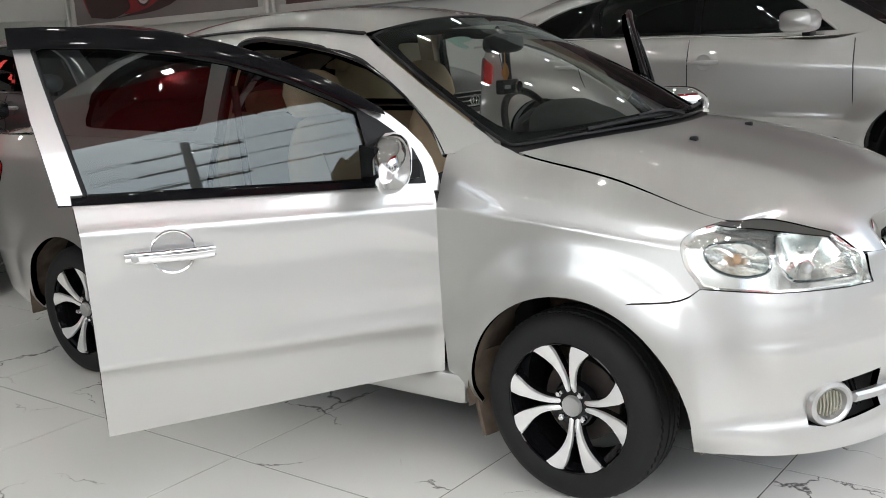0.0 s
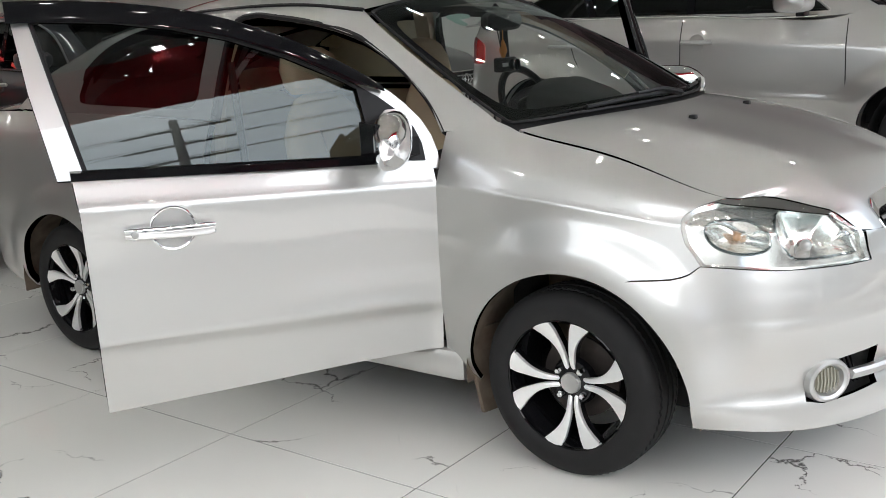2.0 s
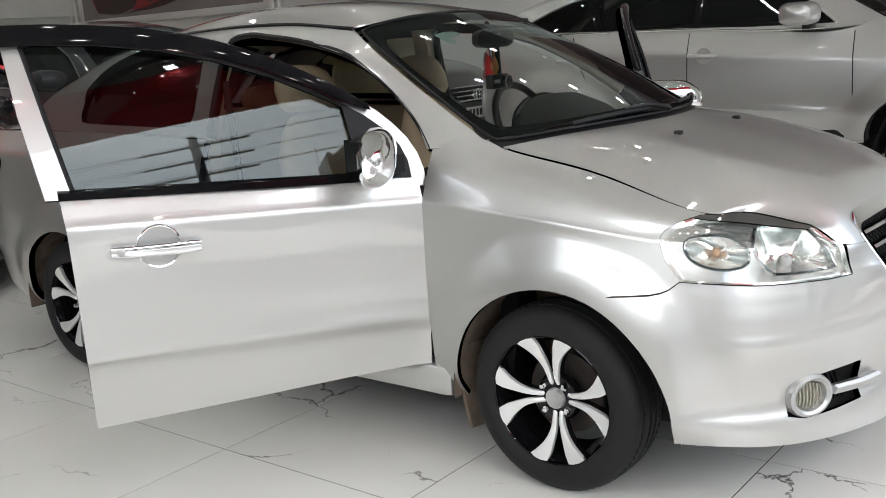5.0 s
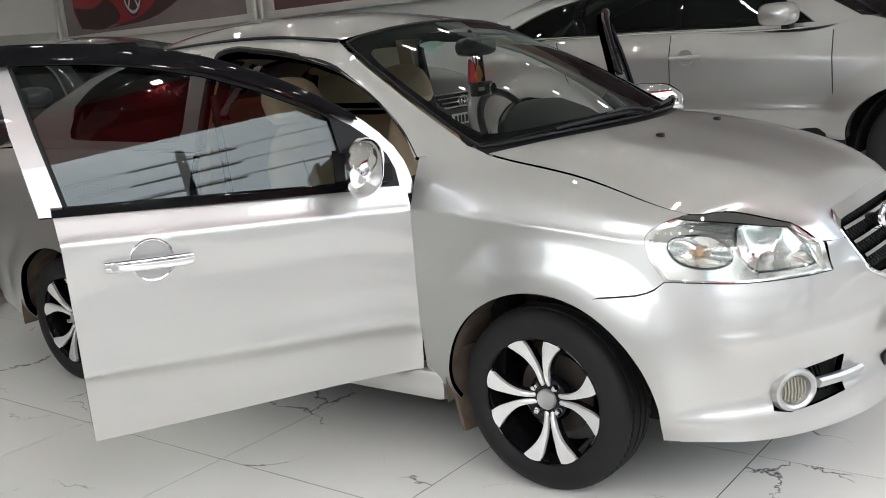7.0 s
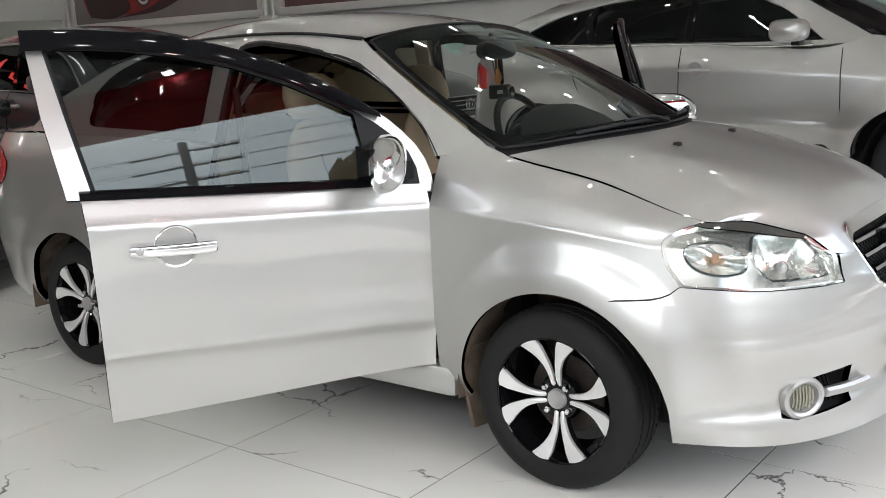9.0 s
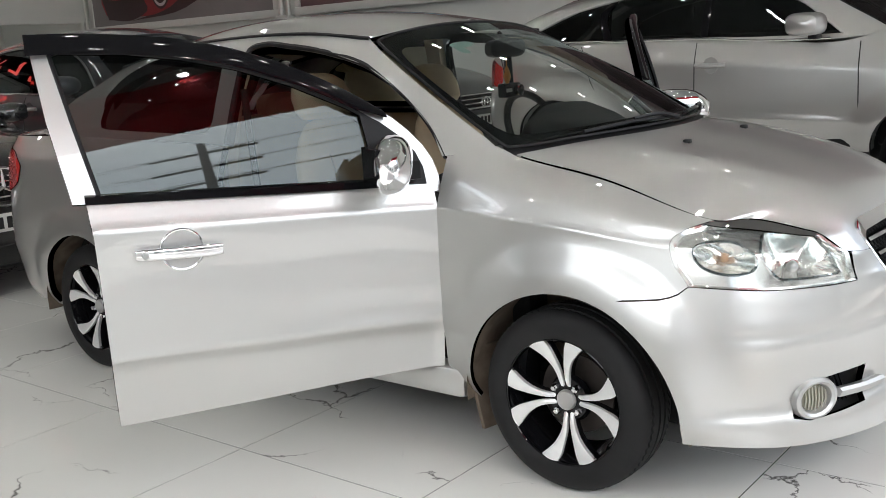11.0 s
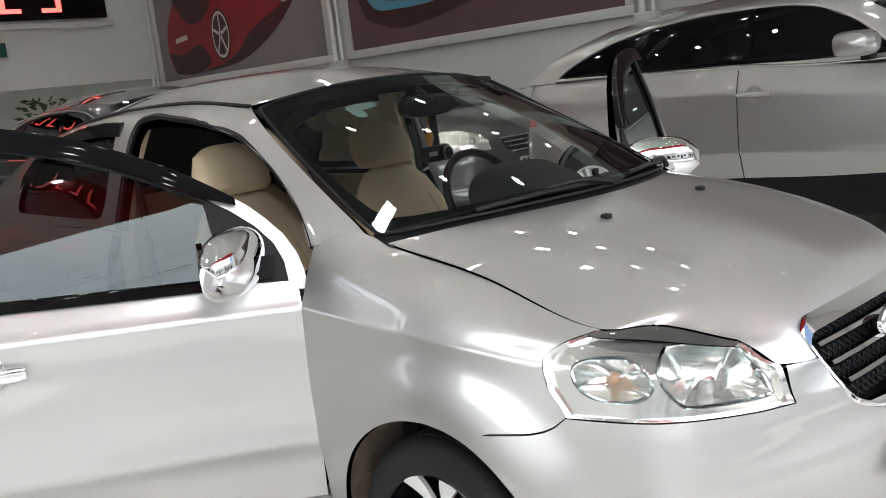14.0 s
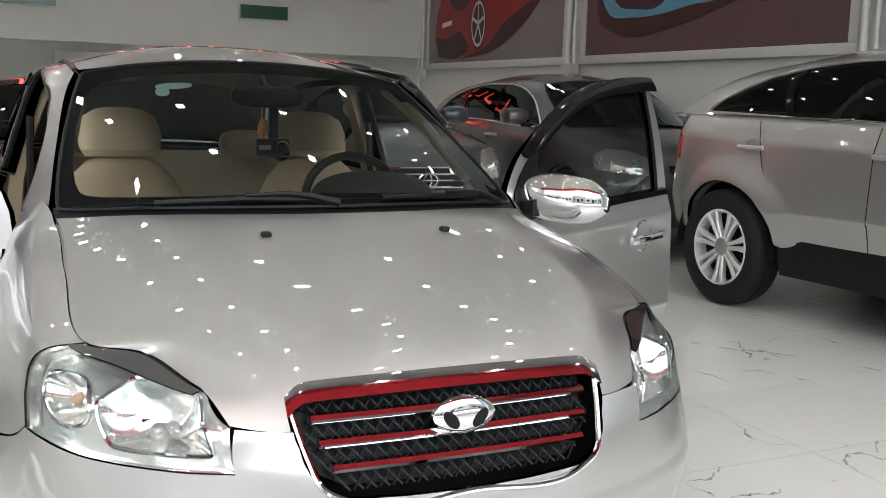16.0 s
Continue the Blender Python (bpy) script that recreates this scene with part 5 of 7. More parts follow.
# ---------------------------------------------------------------- wheels
def build_wheel(at, hand, turn, parent):
    """An alloy wheel with its tyre; the outer face looks to -y for hand 1."""
    def put(bm):
        bmesh.ops.transform(bm, matrix=Matrix.Translation(at) @ Matrix.Diagonal((1, hand, 1, 1)), verts=bm.verts)
        return bm

    w = [(0.196, -0.086), (0.206, -0.092), (0.222, -0.096), (0.245, -0.096), (0.262, -0.090), (0.274, -0.082), (0.281, -0.072), (0.2865, -0.060), (0.2865, -0.056), (0.279, -0.055), (0.279, -0.048), (0.288, -0.047),
         (0.289, -0.020), (0.280, -0.019), (0.280, -0.010), (0.289, -0.009), (0.289, 0.012), (0.280, 0.013), (0.280, 0.022), (0.289, 0.023), (0.288, 0.048), (0.279, 0.049), (0.279, 0.056), (0.286, 0.058), (0.277, 0.080), (0.25, 0.092), (0.2, 0.086)]
    bm = bmesh.new()
    lathe(bm, w, 144, caps=False)
    for v in bm.verts:
        r = math.hypot(v.co.x, v.co.z)
        a = math.atan2(v.co.z, v.co.x)
        if 0.2815 < r and 0.045 < abs(v.co.y) < 0.075 and int(round(a / (2 * math.pi / 144))) % 2:
            v.co.x *= 0.984
            v.co.z *= 0.984
    wheel = part("wheel", put(bm), RUBBER, parent, "black tyre on a two-tone alloy rim", angle=30)
    bm = bmesh.new()
    lathe(bm, [(0.170, 0.06), (0.178, -0.03), (0.186, -0.070), (0.190, -0.084)], 64)
    for f in [f for f in bm.faces if len(f.verts) > 4]:
        bm.faces.remove(f)
    part("rim_barrel", put(bm), BLACK_GLOSS, wheel)
    bm = bmesh.new()
    lathe(bm, [(0.1945, -0.080), (0.1985, -0.086), (0.1995, -0.0885), (0.1970, -0.0900), (0.1945, -0.0870)], 72, close=True)
    part("rim_lip", put(bm), BLACK_GLOSS, wheel, "glossy black rim lip")
    bm = bmesh.new()
    lathe(bm, [(0.125, 0.008), (0.125, 0.018), (0.05, 0.02), (0.05, 0.008)], 40, close=True)
    part("brake_disc", put(bm), DISC, wheel, "rusty brown brake disc")
    # Black face behind the bright spokes.
    for k in range(8):
        pair = turn + 90 * (k // 2)
        sgn = 1 if k % 2 else -1
        line = [(0.032, 17, 0.0075), (0.060, 10.5, 0.0070), (0.090, 9.5, 0.0085), (0.118, 11.3, 0.0115), (0.145, 14.2, 0.0165), (0.168, 16.8, 0.0235), (0.1962, 20.6, 0.0300)]
        left, right = [], []
        for r, off, half in line:
            a = radians(pair + sgn * off)
            c, t = Vector((math.cos(a), 0, math.sin(a))), Vector((-math.sin(a), 0, math.cos(a)))
            y = -0.052 - 0.034 * (r / 0.19) ** 1.5 + (0.010 if r < 0.05 else 0)
            left.append(c * r + t * half + Vector((0, y, 0)))
            right.append(c * r - t * half + Vector((0, y, 0)))
        left, right = spline(left, 12), spline(right, 12)
        bm = bmesh.new()
        mid = (left + right) / 2 + (0, -0.003, 0)
        loft(bm, [[l, mm, r2, r2 + (0, 0.014, 0), l + (0, 0.014, 0)] for l, mm, r2 in zip(left, mid, right)])
        part("spoke", put(bm), ALLOY, wheel, "machined silver spoke")
        bm = bmesh.new()
        wide = 1.12
        loft(bm, [[mm + (l - mm) * wide + (0, 0.012, 0), mm + (r2 - mm) * wide + (0, 0.012, 0), mm + (r2 - mm) * wide + (0, 0.034, 0), mm + (l - mm) * wide + (0, 0.034, 0)] for l, mm, r2 in zip(left, mid, right)])
        part("spoke_back", put(bm), BLACK_GLOSS, wheel)
    bm = bmesh.new()
    lathe(bm, [(0.075, -0.030), (0.066, -0.048), (0.040, -0.052), (0.001, -0.052)], 32)
    part("hub", put(bm), BLACK_GLOSS, wheel)
    bm = bmesh.new()
    lathe(bm, [(0.032, -0.050), (0.0315, -0.062), (0.029, -0.066), (0.024, -0.064), (0.001, -0.064)], 32)
    part("centre_cap", put(bm), SATIN, wheel, "satin silver centre cap")
    for k in range(4):
        a = radians(turn + 45 + 90 * k)
        bm = bmesh.new()
        lathe(bm, [(0.0105, -0.045), (0.0105, -0.066), (0.007, -0.071), (0.001, -0.071)], 6, at=(0.052 * math.cos(a), 0, 0.052 * math.sin(a)))
        part("wheel_nut", put(bm), CHROME, wheel)
    return wheel


for x, y, turn in ((0.0, 0.728, 95), (-2.48, 0.722, 60)):
    for hand in (1, -1):
        build_wheel((x, -y * hand, 0.287), hand, turn, car)

# ---------------------------------------------------------------- lamps and grille
lamp_loop = np.r_[top_edge, low_edge, tip_up, [(s, TOPV - 0.005) for s in np.linspace(ENDS[2] + 0.004, ENDS[4] - 0.02, 10)]]


def dish(loop, depth, lift):
    """A hollow bowl behind the lens, its rim on the given loop."""
    mid = loop.mean(0)
    rings = []
    for r in (1.0, 0.92, 0.75, 0.5, 0.25, 0.05):
        q = mid + (loop - mid) * r
        rings.append(FLANK.at(q) + FLANK.normal(q) * (lift - depth * (1 - r**2)))
    return rings


turn_c = FLANK.find([(0.478, 0.756)], [0, 2], (0.7, 1.1))[0]
turn_loop = np.array([turn_c + (0.080 * math.cos(a), 0.068 * math.sin(a)) for a in np.linspace(0, 2 * math.pi, 37)[:-1]])
main_c = FLANK.find([(-0.575, 0.742)], [1, 2], (0.4, 0.9))[0]
main_loop = resample(rounded(FLANK.find([(-0.600, 0.806), (-0.535, 0.803), (-0.490, 0.798), (-0.497, 0.755), (-0.480, 0.692), (-0.580, 0.690), (-0.645, 0.696), (-0.668, 0.750)], [1, 2], (0.3, 0.95)), 0.12, 2), 0.02)
main_loop = main_loop.mean(0) + (main_loop - main_loop.mean(0)) * (1.05, 1.16)
for hand, m in ((1, None), (-1, "only")):
    def flip_y(rings):
        return [np.asarray(r) * (1, hand, 1) for r in rings]

    lamp = panel("headlamp", LENS, car, FLANK, lamp_loop, mirror=m, step=0.03, flange=0, label="clear headlamp lens over chrome bowls")
    v, f, n = sheet(FLANK, lamp_loop, [turn_loop, main_loop], step=0.03, flange=0.0, lift=-0.018, mirror=m)
    from_arrays("lamp_back", v, f, REFLECTOR, lamp, "bright lamp housing", n)
    bm = bmesh.new()
    edge = resample(lamp_loop, 0.03)
    p, nn = FLANK.at(edge), FLANK.normal(edge)
    mid = edge.mean(0)
    q = edge + (mid - edge) * 0.055
    p2, n2 = FLANK.at(q), FLANK.normal(q)
    lines = flip_y([p - nn * 0.004, p2 - n2 * 0.006, p2 - n2 * 0.020])
    loft(bm, [np.r_[line, line[:1]] for line in lines], closed=False)
    part("lamp_bezel", bm, REFLECTOR, lamp, "bright lamp bezel")
    for c, loop, dep, nm in ((turn_c, turn_loop, 0.055, "indicator_bowl"), (main_c, main_loop, 0.075, "main_beam_bowl")):
        rings = flip_y(dish(loop, dep, -0.016))
        bm = bmesh.new()
        loft(bm, rings, caps=False)
        part(nm, bm, REFLECTOR, lamp)
        bm = bmesh.new()
        tube(bm, rings[0], 0.0045, 6, closed=True)
        part("bowl_rim", bm, CHROME, lamp)
        ctr, ax = rings[-1].mean(0), FLANK.normal([c])[0] * (1, hand, 1)
        bm = bmesh.new()
        bmesh.ops.create_uvsphere(bm, u_segments=16, v_segments=10, radius=0.011 if nm[0] == "i" else 0.016, matrix=Matrix.Translation(ctr + ax * 0.022))
        part("bulb", bm, AMBER if nm[0] == "i" else SATIN, lamp)
    # The brow over the lamp.
    brow = np.r_[[(s, TOPV - 0.007) for s in np.linspace(ENDS[2] + 0.02, ENDS[4] - 0.02, 16)], [(s, TOPV - w) for s, w in zip(np.linspace(ENDS[4] - 0.004, ENDS[2] + 0.03, 16), 0.020 + 0.030 * np.sin(np.linspace(0.35, 2.9, 16)))]]
    v, f, n = sheet(FLANK, brow, [], step=0.02, flange=0.004, lift=0.002, mirror=m)
    from_arrays("lamp_brow", v, f, BROW, lamp, "dark chrome brow over the lamp", n)
    # Fog lamp and its bay.
    v, f, n = sheet(FLANK, fog_bay.mean(0) + (fog_bay - fog_bay.mean(0)) * (1.45, 1.25), [], step=0.04, flange=0.0, lift=-0.045, mirror=m)
    from_arrays("fog_bay", v, f, BLACK, car, "", n)
    cx, cy, cz = 0.676, -0.575 * hand, 0.345
    swing = Matrix.Translation((cx, cy, cz)) @ Matrix.Rotation(radians(-30 * hand), 4, 'Z') @ Matrix.Diagonal((1, 1.22, 1, 1)) @ Matrix.Translation((-cx, -cy, -cz))
    bm = bmesh.new()
    lathe(bm, [(0.050, -0.075), (0.060, -0.04), (0.0615, -0.005), (0.058, 0.006), (0.050, 0.009), (0.043, 0.004), (0.038, -0.012)], 40, axis="x", at=(cx, cy, cz))
    for fc in [fc for fc in bm.faces if len(fc.verts) > 4]:
        bm.faces.remove(fc)
    bmesh.ops.transform(bm, matrix=swing, verts=bm.verts)
    fog = part("fog_lamp", bm, SATIN, car, "round fog lamp in a satin silver ring")
    bm = bmesh.new()
    lathe(bm, [(0.039, -0.012), (0.032, -0.006), (0.016, -0.003), (0.001, -0.002)], 32, axis="x", at=(cx, cy, cz))
    bmesh.ops.transform(bm, matrix=swing, verts=bm.verts)
    part("fog_lens", bm, FOG_GLASS, fog, "ribbed fog lamp lens")
    for k in range(-3, 4):
        bm = bmesh.new()
        h = math.sqrt(max(0.036**2 - (k * 0.0095) ** 2, 1e-6))
        tube(bm, [(cx - 0.003, cy + k * 0.0095, cz - h), (cx + 0.001, cy + k * 0.0095, cz), (cx - 0.003, cy + k * 0.0095, cz + h)], 0.0018, 5)
        bmesh.ops.transform(bm, matrix=swing, verts=bm.verts)
        part("lens_rib", bm, CLEAR_RIB, fog)
    bm = bmesh.new()
    bar = spline([(0.715, -0.505 * hand, 0.347), (0.758, -0.41 * hand, 0.345), (0.783, -0.335 * hand, 0.347)], 8)
    loft(bm, [[b + (0.012, 0, 0.006), b + (0.004, 0, 0.014), b + (-0.02, 0, 0.010), b + (-0.02, 0, -0.010), b + (0.004, 0, -0.013)] for b in bar])
    part("fog_bar", bm, SATIN, car, "satin silver bar across the fog lamp bay")
    bm = bmesh.new()
    for k in range(9):
        y0 = -0.40 - 0.016 * k
        for d in (-1, 1):
            a = (0.752 - 0.42 * abs(abs(y0) - 0.40) - 0.045, y0 * hand, 0.35 - 0.055)
            b = (a[0] - 0.02, (y0 - 0.045 * d) * hand, 0.35 + 0.055)
            tube(bm, [a, b], 0.003, 4)
    part("fog_mesh", bm, BLACK_GLOSS, car)
# Lower intake and number plate.
bm = bmesh.new()
box(bm, (0.780, -0.16, 0.285), (0.806, 0.16, 0.335), 0.008)
part("lower_intake", bm, BLACK, car)
bm = bmesh.new()
box(bm, (0.842, -0.172, 0.375), (0.852, 0.172, 0.515), 0.004)
plate = part("number_plate", bm, PLATE, car, "white number plate with black characters")
for k, (w, z) in enumerate([(0.05, 0.47), (0.05, 0.47), (0.016, 0.47), (0.05, 0.47), (0.05, 0.415), (0.05, 0.415), (0.05, 0.415), (0.05, 0.415)]):
    bm = bmesh.new()
    y = (-0.125 + 0.075 * k) if k < 4 else (-0.115 + 0.075 * (k - 4))
    box(bm, (0.852, y - w / 2 + 0.005, z - 0.022), (0.8545, y + w / 2 - 0.005, z + 0.022))
    part("character_bar", bm, INK, plate, smooth=False)


def grille_at(y, z, out=0.0):
    return (0.690 + 0.60 * (0.806 - z) + 0.012 * (1 - (y / 0.33) ** 2) + out, y, z)


bm = bmesh.new()
rim = [(-0.315, 0.772), (0.315, 0.772), (0.322, 0.75), (0.305, 0.68), (0.285, 0.638), (0.24, 0.618), (0, 0.612), (-0.24, 0.618), (-0.285, 0.638), (-0.305, 0.68), (-0.322, 0.75)]
verts = [bm.verts.new(grille_at(y, z, -0.05)) for y, z in rim]
bm.faces.new(verts)
grille = part("grille", bm, BLACK, car, "black mesh grille with chrome bars", smooth=False)
bm = bmesh.new()
for k in range(-24, 25):
    for d in (1, -1):
        y = k * 0.026
        a, b = np.array((y - d * 0.075, 0.615)), np.array((y + d * 0.075, 0.772))
        ts = [t for t in np.linspace(0, 1, 9) if abs((a + (b - a) * t)[0]) < 0.245 + 0.07 * min(1, ((a + (b - a) * t)[1] - 0.615) / 0.06)]
        if len(ts) > 1:
            tube(bm, [grille_at(*(a + (b - a) * t), -0.030) for t in ts], 0.0028, 4)
part("grille_mesh", bm, BLACK, grille, "fine black diamond mesh")
for z, half in ((0.742, 0.300), (0.701, 0.290), (0.660, 0.272)):
    bm = bmesh.new()
    line = [grille_at(y, z, -0.004) for y in np.linspace(-half, half, 15)]
    loft(bm, [[np.array(p) + (0.008, 0, 0.0), np.array(p) + (0.002, 0, 0.008), np.array(p) + (-0.02, 0, 0.007), np.array(p) + (-0.02, 0, -0.008), np.array(p) + (0.003, 0, -0.008)] for p in line])
    part("grille_bar", bm, CHROME, grille, "chrome grille bar")
bm = bmesh.new()
top = [(y, 0.790 + 0.006 * (1 - (y / 0.345) ** 2) - 0.022 * (max(abs(y) - 0.300, 0) / 0.045) ** 2) for y in np.linspace(-0.345, 0.345, 41)]
loft(bm, [[np.array(grille_at(y, z + 0.0172, 0.0088)), np.array(grille_at(y, z + 0.014, 0.0108)), np.array(grille_at(y, z - 0.002, 0.0131)), np.array(grille_at(y, z - 0.016, 0.0144)), np.array(grille_at(y, z - 0.021, 0.004)), np.array(grille_at(y, z, -0.03))] for y, z in top])
part("grille_top_bar", bm, CHROME, grille, "broad chrome bar along the bonnet edge")
bm = bmesh.new()
u = spline([(-0.338, 0.780), (-0.330, 0.735), (-0.316, 0.680), (-0.298, 0.634), (-0.25, 0.608), (0, 0.600), (0.25, 0.608), (0.298, 0.634), (0.316, 0.680), (0.330, 0.735), (0.338, 0.780)], 60)
tube(bm, [grille_at(y, z, 0.002) for y, z in u], 0.0068, 8)
part("grille_surround", bm, CHROME, grille, "thin chrome grille surround")
bm = bmesh.new()
rings = []
for r, h in ((1.0, 0.0), (0.97, 0.008), (0.85, 0.013), (0.5, 0.017), (0.05, 0.018)):
    rings.append([(0.765 + h, 0.069 * r * math.cos(a) * (1 + 0.14 * math.sin(a)), 0.730 + 0.034 * r * math.sin(a) * (1 + 0.10 * abs(math.sin(a)) - 0.12 * math.cos(2 * a) * (math.sin(a) > 0))) for a in np.linspace(0, 2 * math.pi, 33)[:-1]])
loft(bm, rings)
badge = part("badge", bm, CHROME, grille, "chrome shield-shaped badge")
for d in (-1, 1):
    bm = bmesh.new()
    rings = []
    for r, h in ((1.0, 0.006), (0.9, 0.0175), (0.4, 0.0195), (0.05, 0.020)):
        rings.append([(0.765 + h, d * 0.031 + 0.016 * r * math.cos(a) + d * 0.010 * r * math.sin(a), 0.727 + 0.020 * r * math.sin(a)) for a in np.linspace(0, 2 * math.pi, 21)[:-1]])
    loft(bm, rings)
    part("badge_inlay", bm, BLACK, badge, "dark badge inlay")

# ---------------------------------------------------------------- inside the saloon
def cushion(bm, rings):
    """A padded body skinned over rounded rings."""
    return loft(bm, [superring(cx, cy, cz, rx, ry, 22, p, "z") for cx, cy, cz, rx, ry, p in rings])


def build_seat(y):
    lean = lambda z: -1.16 - 0.30 * (z - 0.50)
    bm = bmesh.new()
    cushion(bm, [(lean(0.44), y, 0.44, 0.085, 0.235, 3.2), (lean(0.60), y, 0.60, 0.095, 0.245, 3.0), (lean(0.80), y, 0.80, 0.085, 0.248, 2.8), (lean(0.95), y, 0.95, 0.070, 0.225, 2.6), (lean(1.03), y, 1.03, 0.058, 0.180, 2.4), (lean(1.085), y, 1.085, 0.045, 0.125, 2.2), (lean(1.10), y, 1.10, 0.02, 0.08, 2)])
    seat = part("front_seat", bm, BEIGE, car, "beige leather front seat")
    bm = bmesh.new()
    cushion(bm, [(lean(1.10) - 0.005, y, 1.105, 0.045, 0.125, 2.6), (lean(1.13), y, 1.13, 0.062, 0.142, 2.8), (lean(1.19), y, 1.19, 0.065, 0.146, 2.8), (lean(1.24), y, 1.245, 0.055, 0.128, 2.5), (lean(1.27), y, 1.272, 0.035, 0.085, 2.3), (lean(1.28), y, 1.28, 0.012, 0.04, 2)])
    part("headrest", bm, BEIGE, seat)
    for d in (-0.045, 0.045):
        bm = bmesh.new()
        tube(bm, [(lean(1.05), y + d, 1.05), (lean(1.13), y + d, 1.13)], 0.006, 8)
        part("headrest_post", bm, CHROME, seat)
    bm = bmesh.new()
    loft(bm, [superring(x, y, z, ry, h, 22, 3.0, "x") for x, z, ry, h in ((-1.20, 0.46, 0.22, 0.06), (-1.10, 0.47, 0.245, 0.085), (-0.85, 0.49, 0.245, 0.085), (-0.70, 0.50, 0.235, 0.07), (-0.66, 0.49, 0.20, 0.045))])
    part("seat_cushion", bm, BEIGE, seat)
    for d in (-0.13, 0.13):
        bm = bmesh.new()
        tube(bm, spline([(lean(z) + (0.092 if z < 0.9 else 0.066), y + d * (1 if z < 0.9 else 0.85), z) for z in (0.55, 0.7, 0.85, 0.97)], 12), 0.003, 5)
        part("seam_piping", bm, TRIM, seat)
    bm = bmesh.new()
    box(bm, (-1.25, y - 0.20, 0.29), (-0.72, y + 0.20, 0.42), 0.02)
    part("seat_base", bm, CARPET, seat)


for y in (-0.36, 0.36):
    build_seat(y)
bm = bmesh.new()
loft(bm, [superring(x, 0, z, 0.62, h, 30, 4.0, "x") for x, z, h in ((-2.48, 0.80, 0.22), (-2.42, 0.80, 0.27), (-2.30, 0.74, 0.27), (-2.22, 0.68, 0.24), (-2.18, 0.62, 0.20))])
rear_seat = part("rear_seat", bm, BEIGE, car, "beige leather rear bench")
bm = bmesh.new()
loft(bm, [superring(x, 0, 0.47, 0.62, h, 30, 4.0, "x") for x, h in ((-2.25, 0.07), (-2.1, 0.10), (-1.8, 0.10), (-1.70, 0.06))])
part("bench_cushion", bm, BEIGE, rear_seat)
for y in (-0.36, 0.36):
    bm = bmesh.new()
    loft(bm, [superring(x, y, 1.10, ry, h, 18, 2.8, "x") for x, ry, h in ((-2.50, 0.08, 0.03), (-2.46, 0.115, 0.065), (-2.38, 0.12, 0.07), (-2.34, 0.09, 0.045))])
    part("rear_headrest", bm, BEIGE, rear_seat)
bm = bmesh.new()
box(bm, (-3.0, -0.60, 1.00), (-2.46, 0.60, 1.045), 0.02)
part("parcel_shelf", bm, CARPET, car)

# Dashboard with the instrument hood, wheel and column.
bm = bmesh.new()
ys = np.linspace(-0.655, 0.655, 25)
prof = [(-0.16, 0.975), (-0.24, 0.985), (-0.40, 0.980), (-0.55, 0.965), (-0.66, 0.93), (-0.70, 0.90), (-0.69, 0.80), (-0.62, 0.68), (-0.55, 0.62), (-0.25, 0.60)]
rows = []
for y in ys:
    e = 1 - (abs(y) / 0.655) ** 6
    rows.append([(x + (-0.10 * (abs(y) / 0.655) ** 2 if x > -0.3 else 0.02 * (1 - e)), y, z - 0.02 * (abs(y) / 0.655) ** 2) for x, z in prof])
loft(bm, rows)
dash = part("dashboard", bm, DASH, car, "dark grey dashboard")
bm = bmesh.new()
loft(bm, [superring(x, 0.36, 0.985 + lift, ry, h, 26, 2.3, "x") for x, lift, ry, h in ((-0.40, 0.0, 0.10, 0.03), (-0.50, 0.01, 0.17, 0.065), (-0.62, 0.02, 0.205, 0.095), (-0.71, 0.02, 0.205, 0.092), (-0.705, 0.015, 0.185, 0.075), (-0.66, 0.01, 0.17, 0.065))])
part("instrument_hood", bm, DASH, dash)
bm = bmesh.new()
box(bm, (-0.715, -0.13, 0.58), (-0.60, 0.13, 0.93), 0.03)
part("centre_console", bm, SATIN, dash, "satin silver centre console")
bm = bmesh.new()
box(bm, (-1.35, -0.09, 0.30), (-0.66, 0.09, 0.52), 0.04)
part("tunnel_console", bm, DASH, car)
tilt = Matrix.Translation((-0.815, 0.36, 0.965)) @ Matrix.Rotation(radians(-24), 4, "Y")
bm = bmesh.new()
tube(bm, [tilt @ Vector((0.0, 0.187 * math.sin(a), 0.187 * math.cos(a))) for a in np.linspace(0, 2 * math.pi, 49)[:-1]], 0.0155, 10, closed=True)
wheel = part("steering_wheel", bm, BLACK, car, "black steering wheel")
bm = bmesh.new()
loft(bm, [[tilt @ Vector(p) for p in superring(x, 0, -0.01, ry, ry * 0.9, 20, 2.4, "x")] for x, ry in ((0.06, 0.05), (0.03, 0.075), (-0.01, 0.078), (-0.025, 0.05))])
part("wheel_boss", bm, BLACK, wheel)
for a in (100, 260, 180):
    bm = bmesh.new()
    c = Vector((0, math.sin(radians(a)), math.cos(radians(a))))
    tube(bm, [tilt @ (c * 0.06), tilt @ (c * 0.18)], 0.014, 8)
    part("wheel_spoke", bm, SATIN, wheel)
bm = bmesh.new()
tube(bm, [(-0.79, 0.36, 0.955), (-0.55, 0.36, 0.86)], 0.05, 14)
part("steering_column", bm, DASH, car)
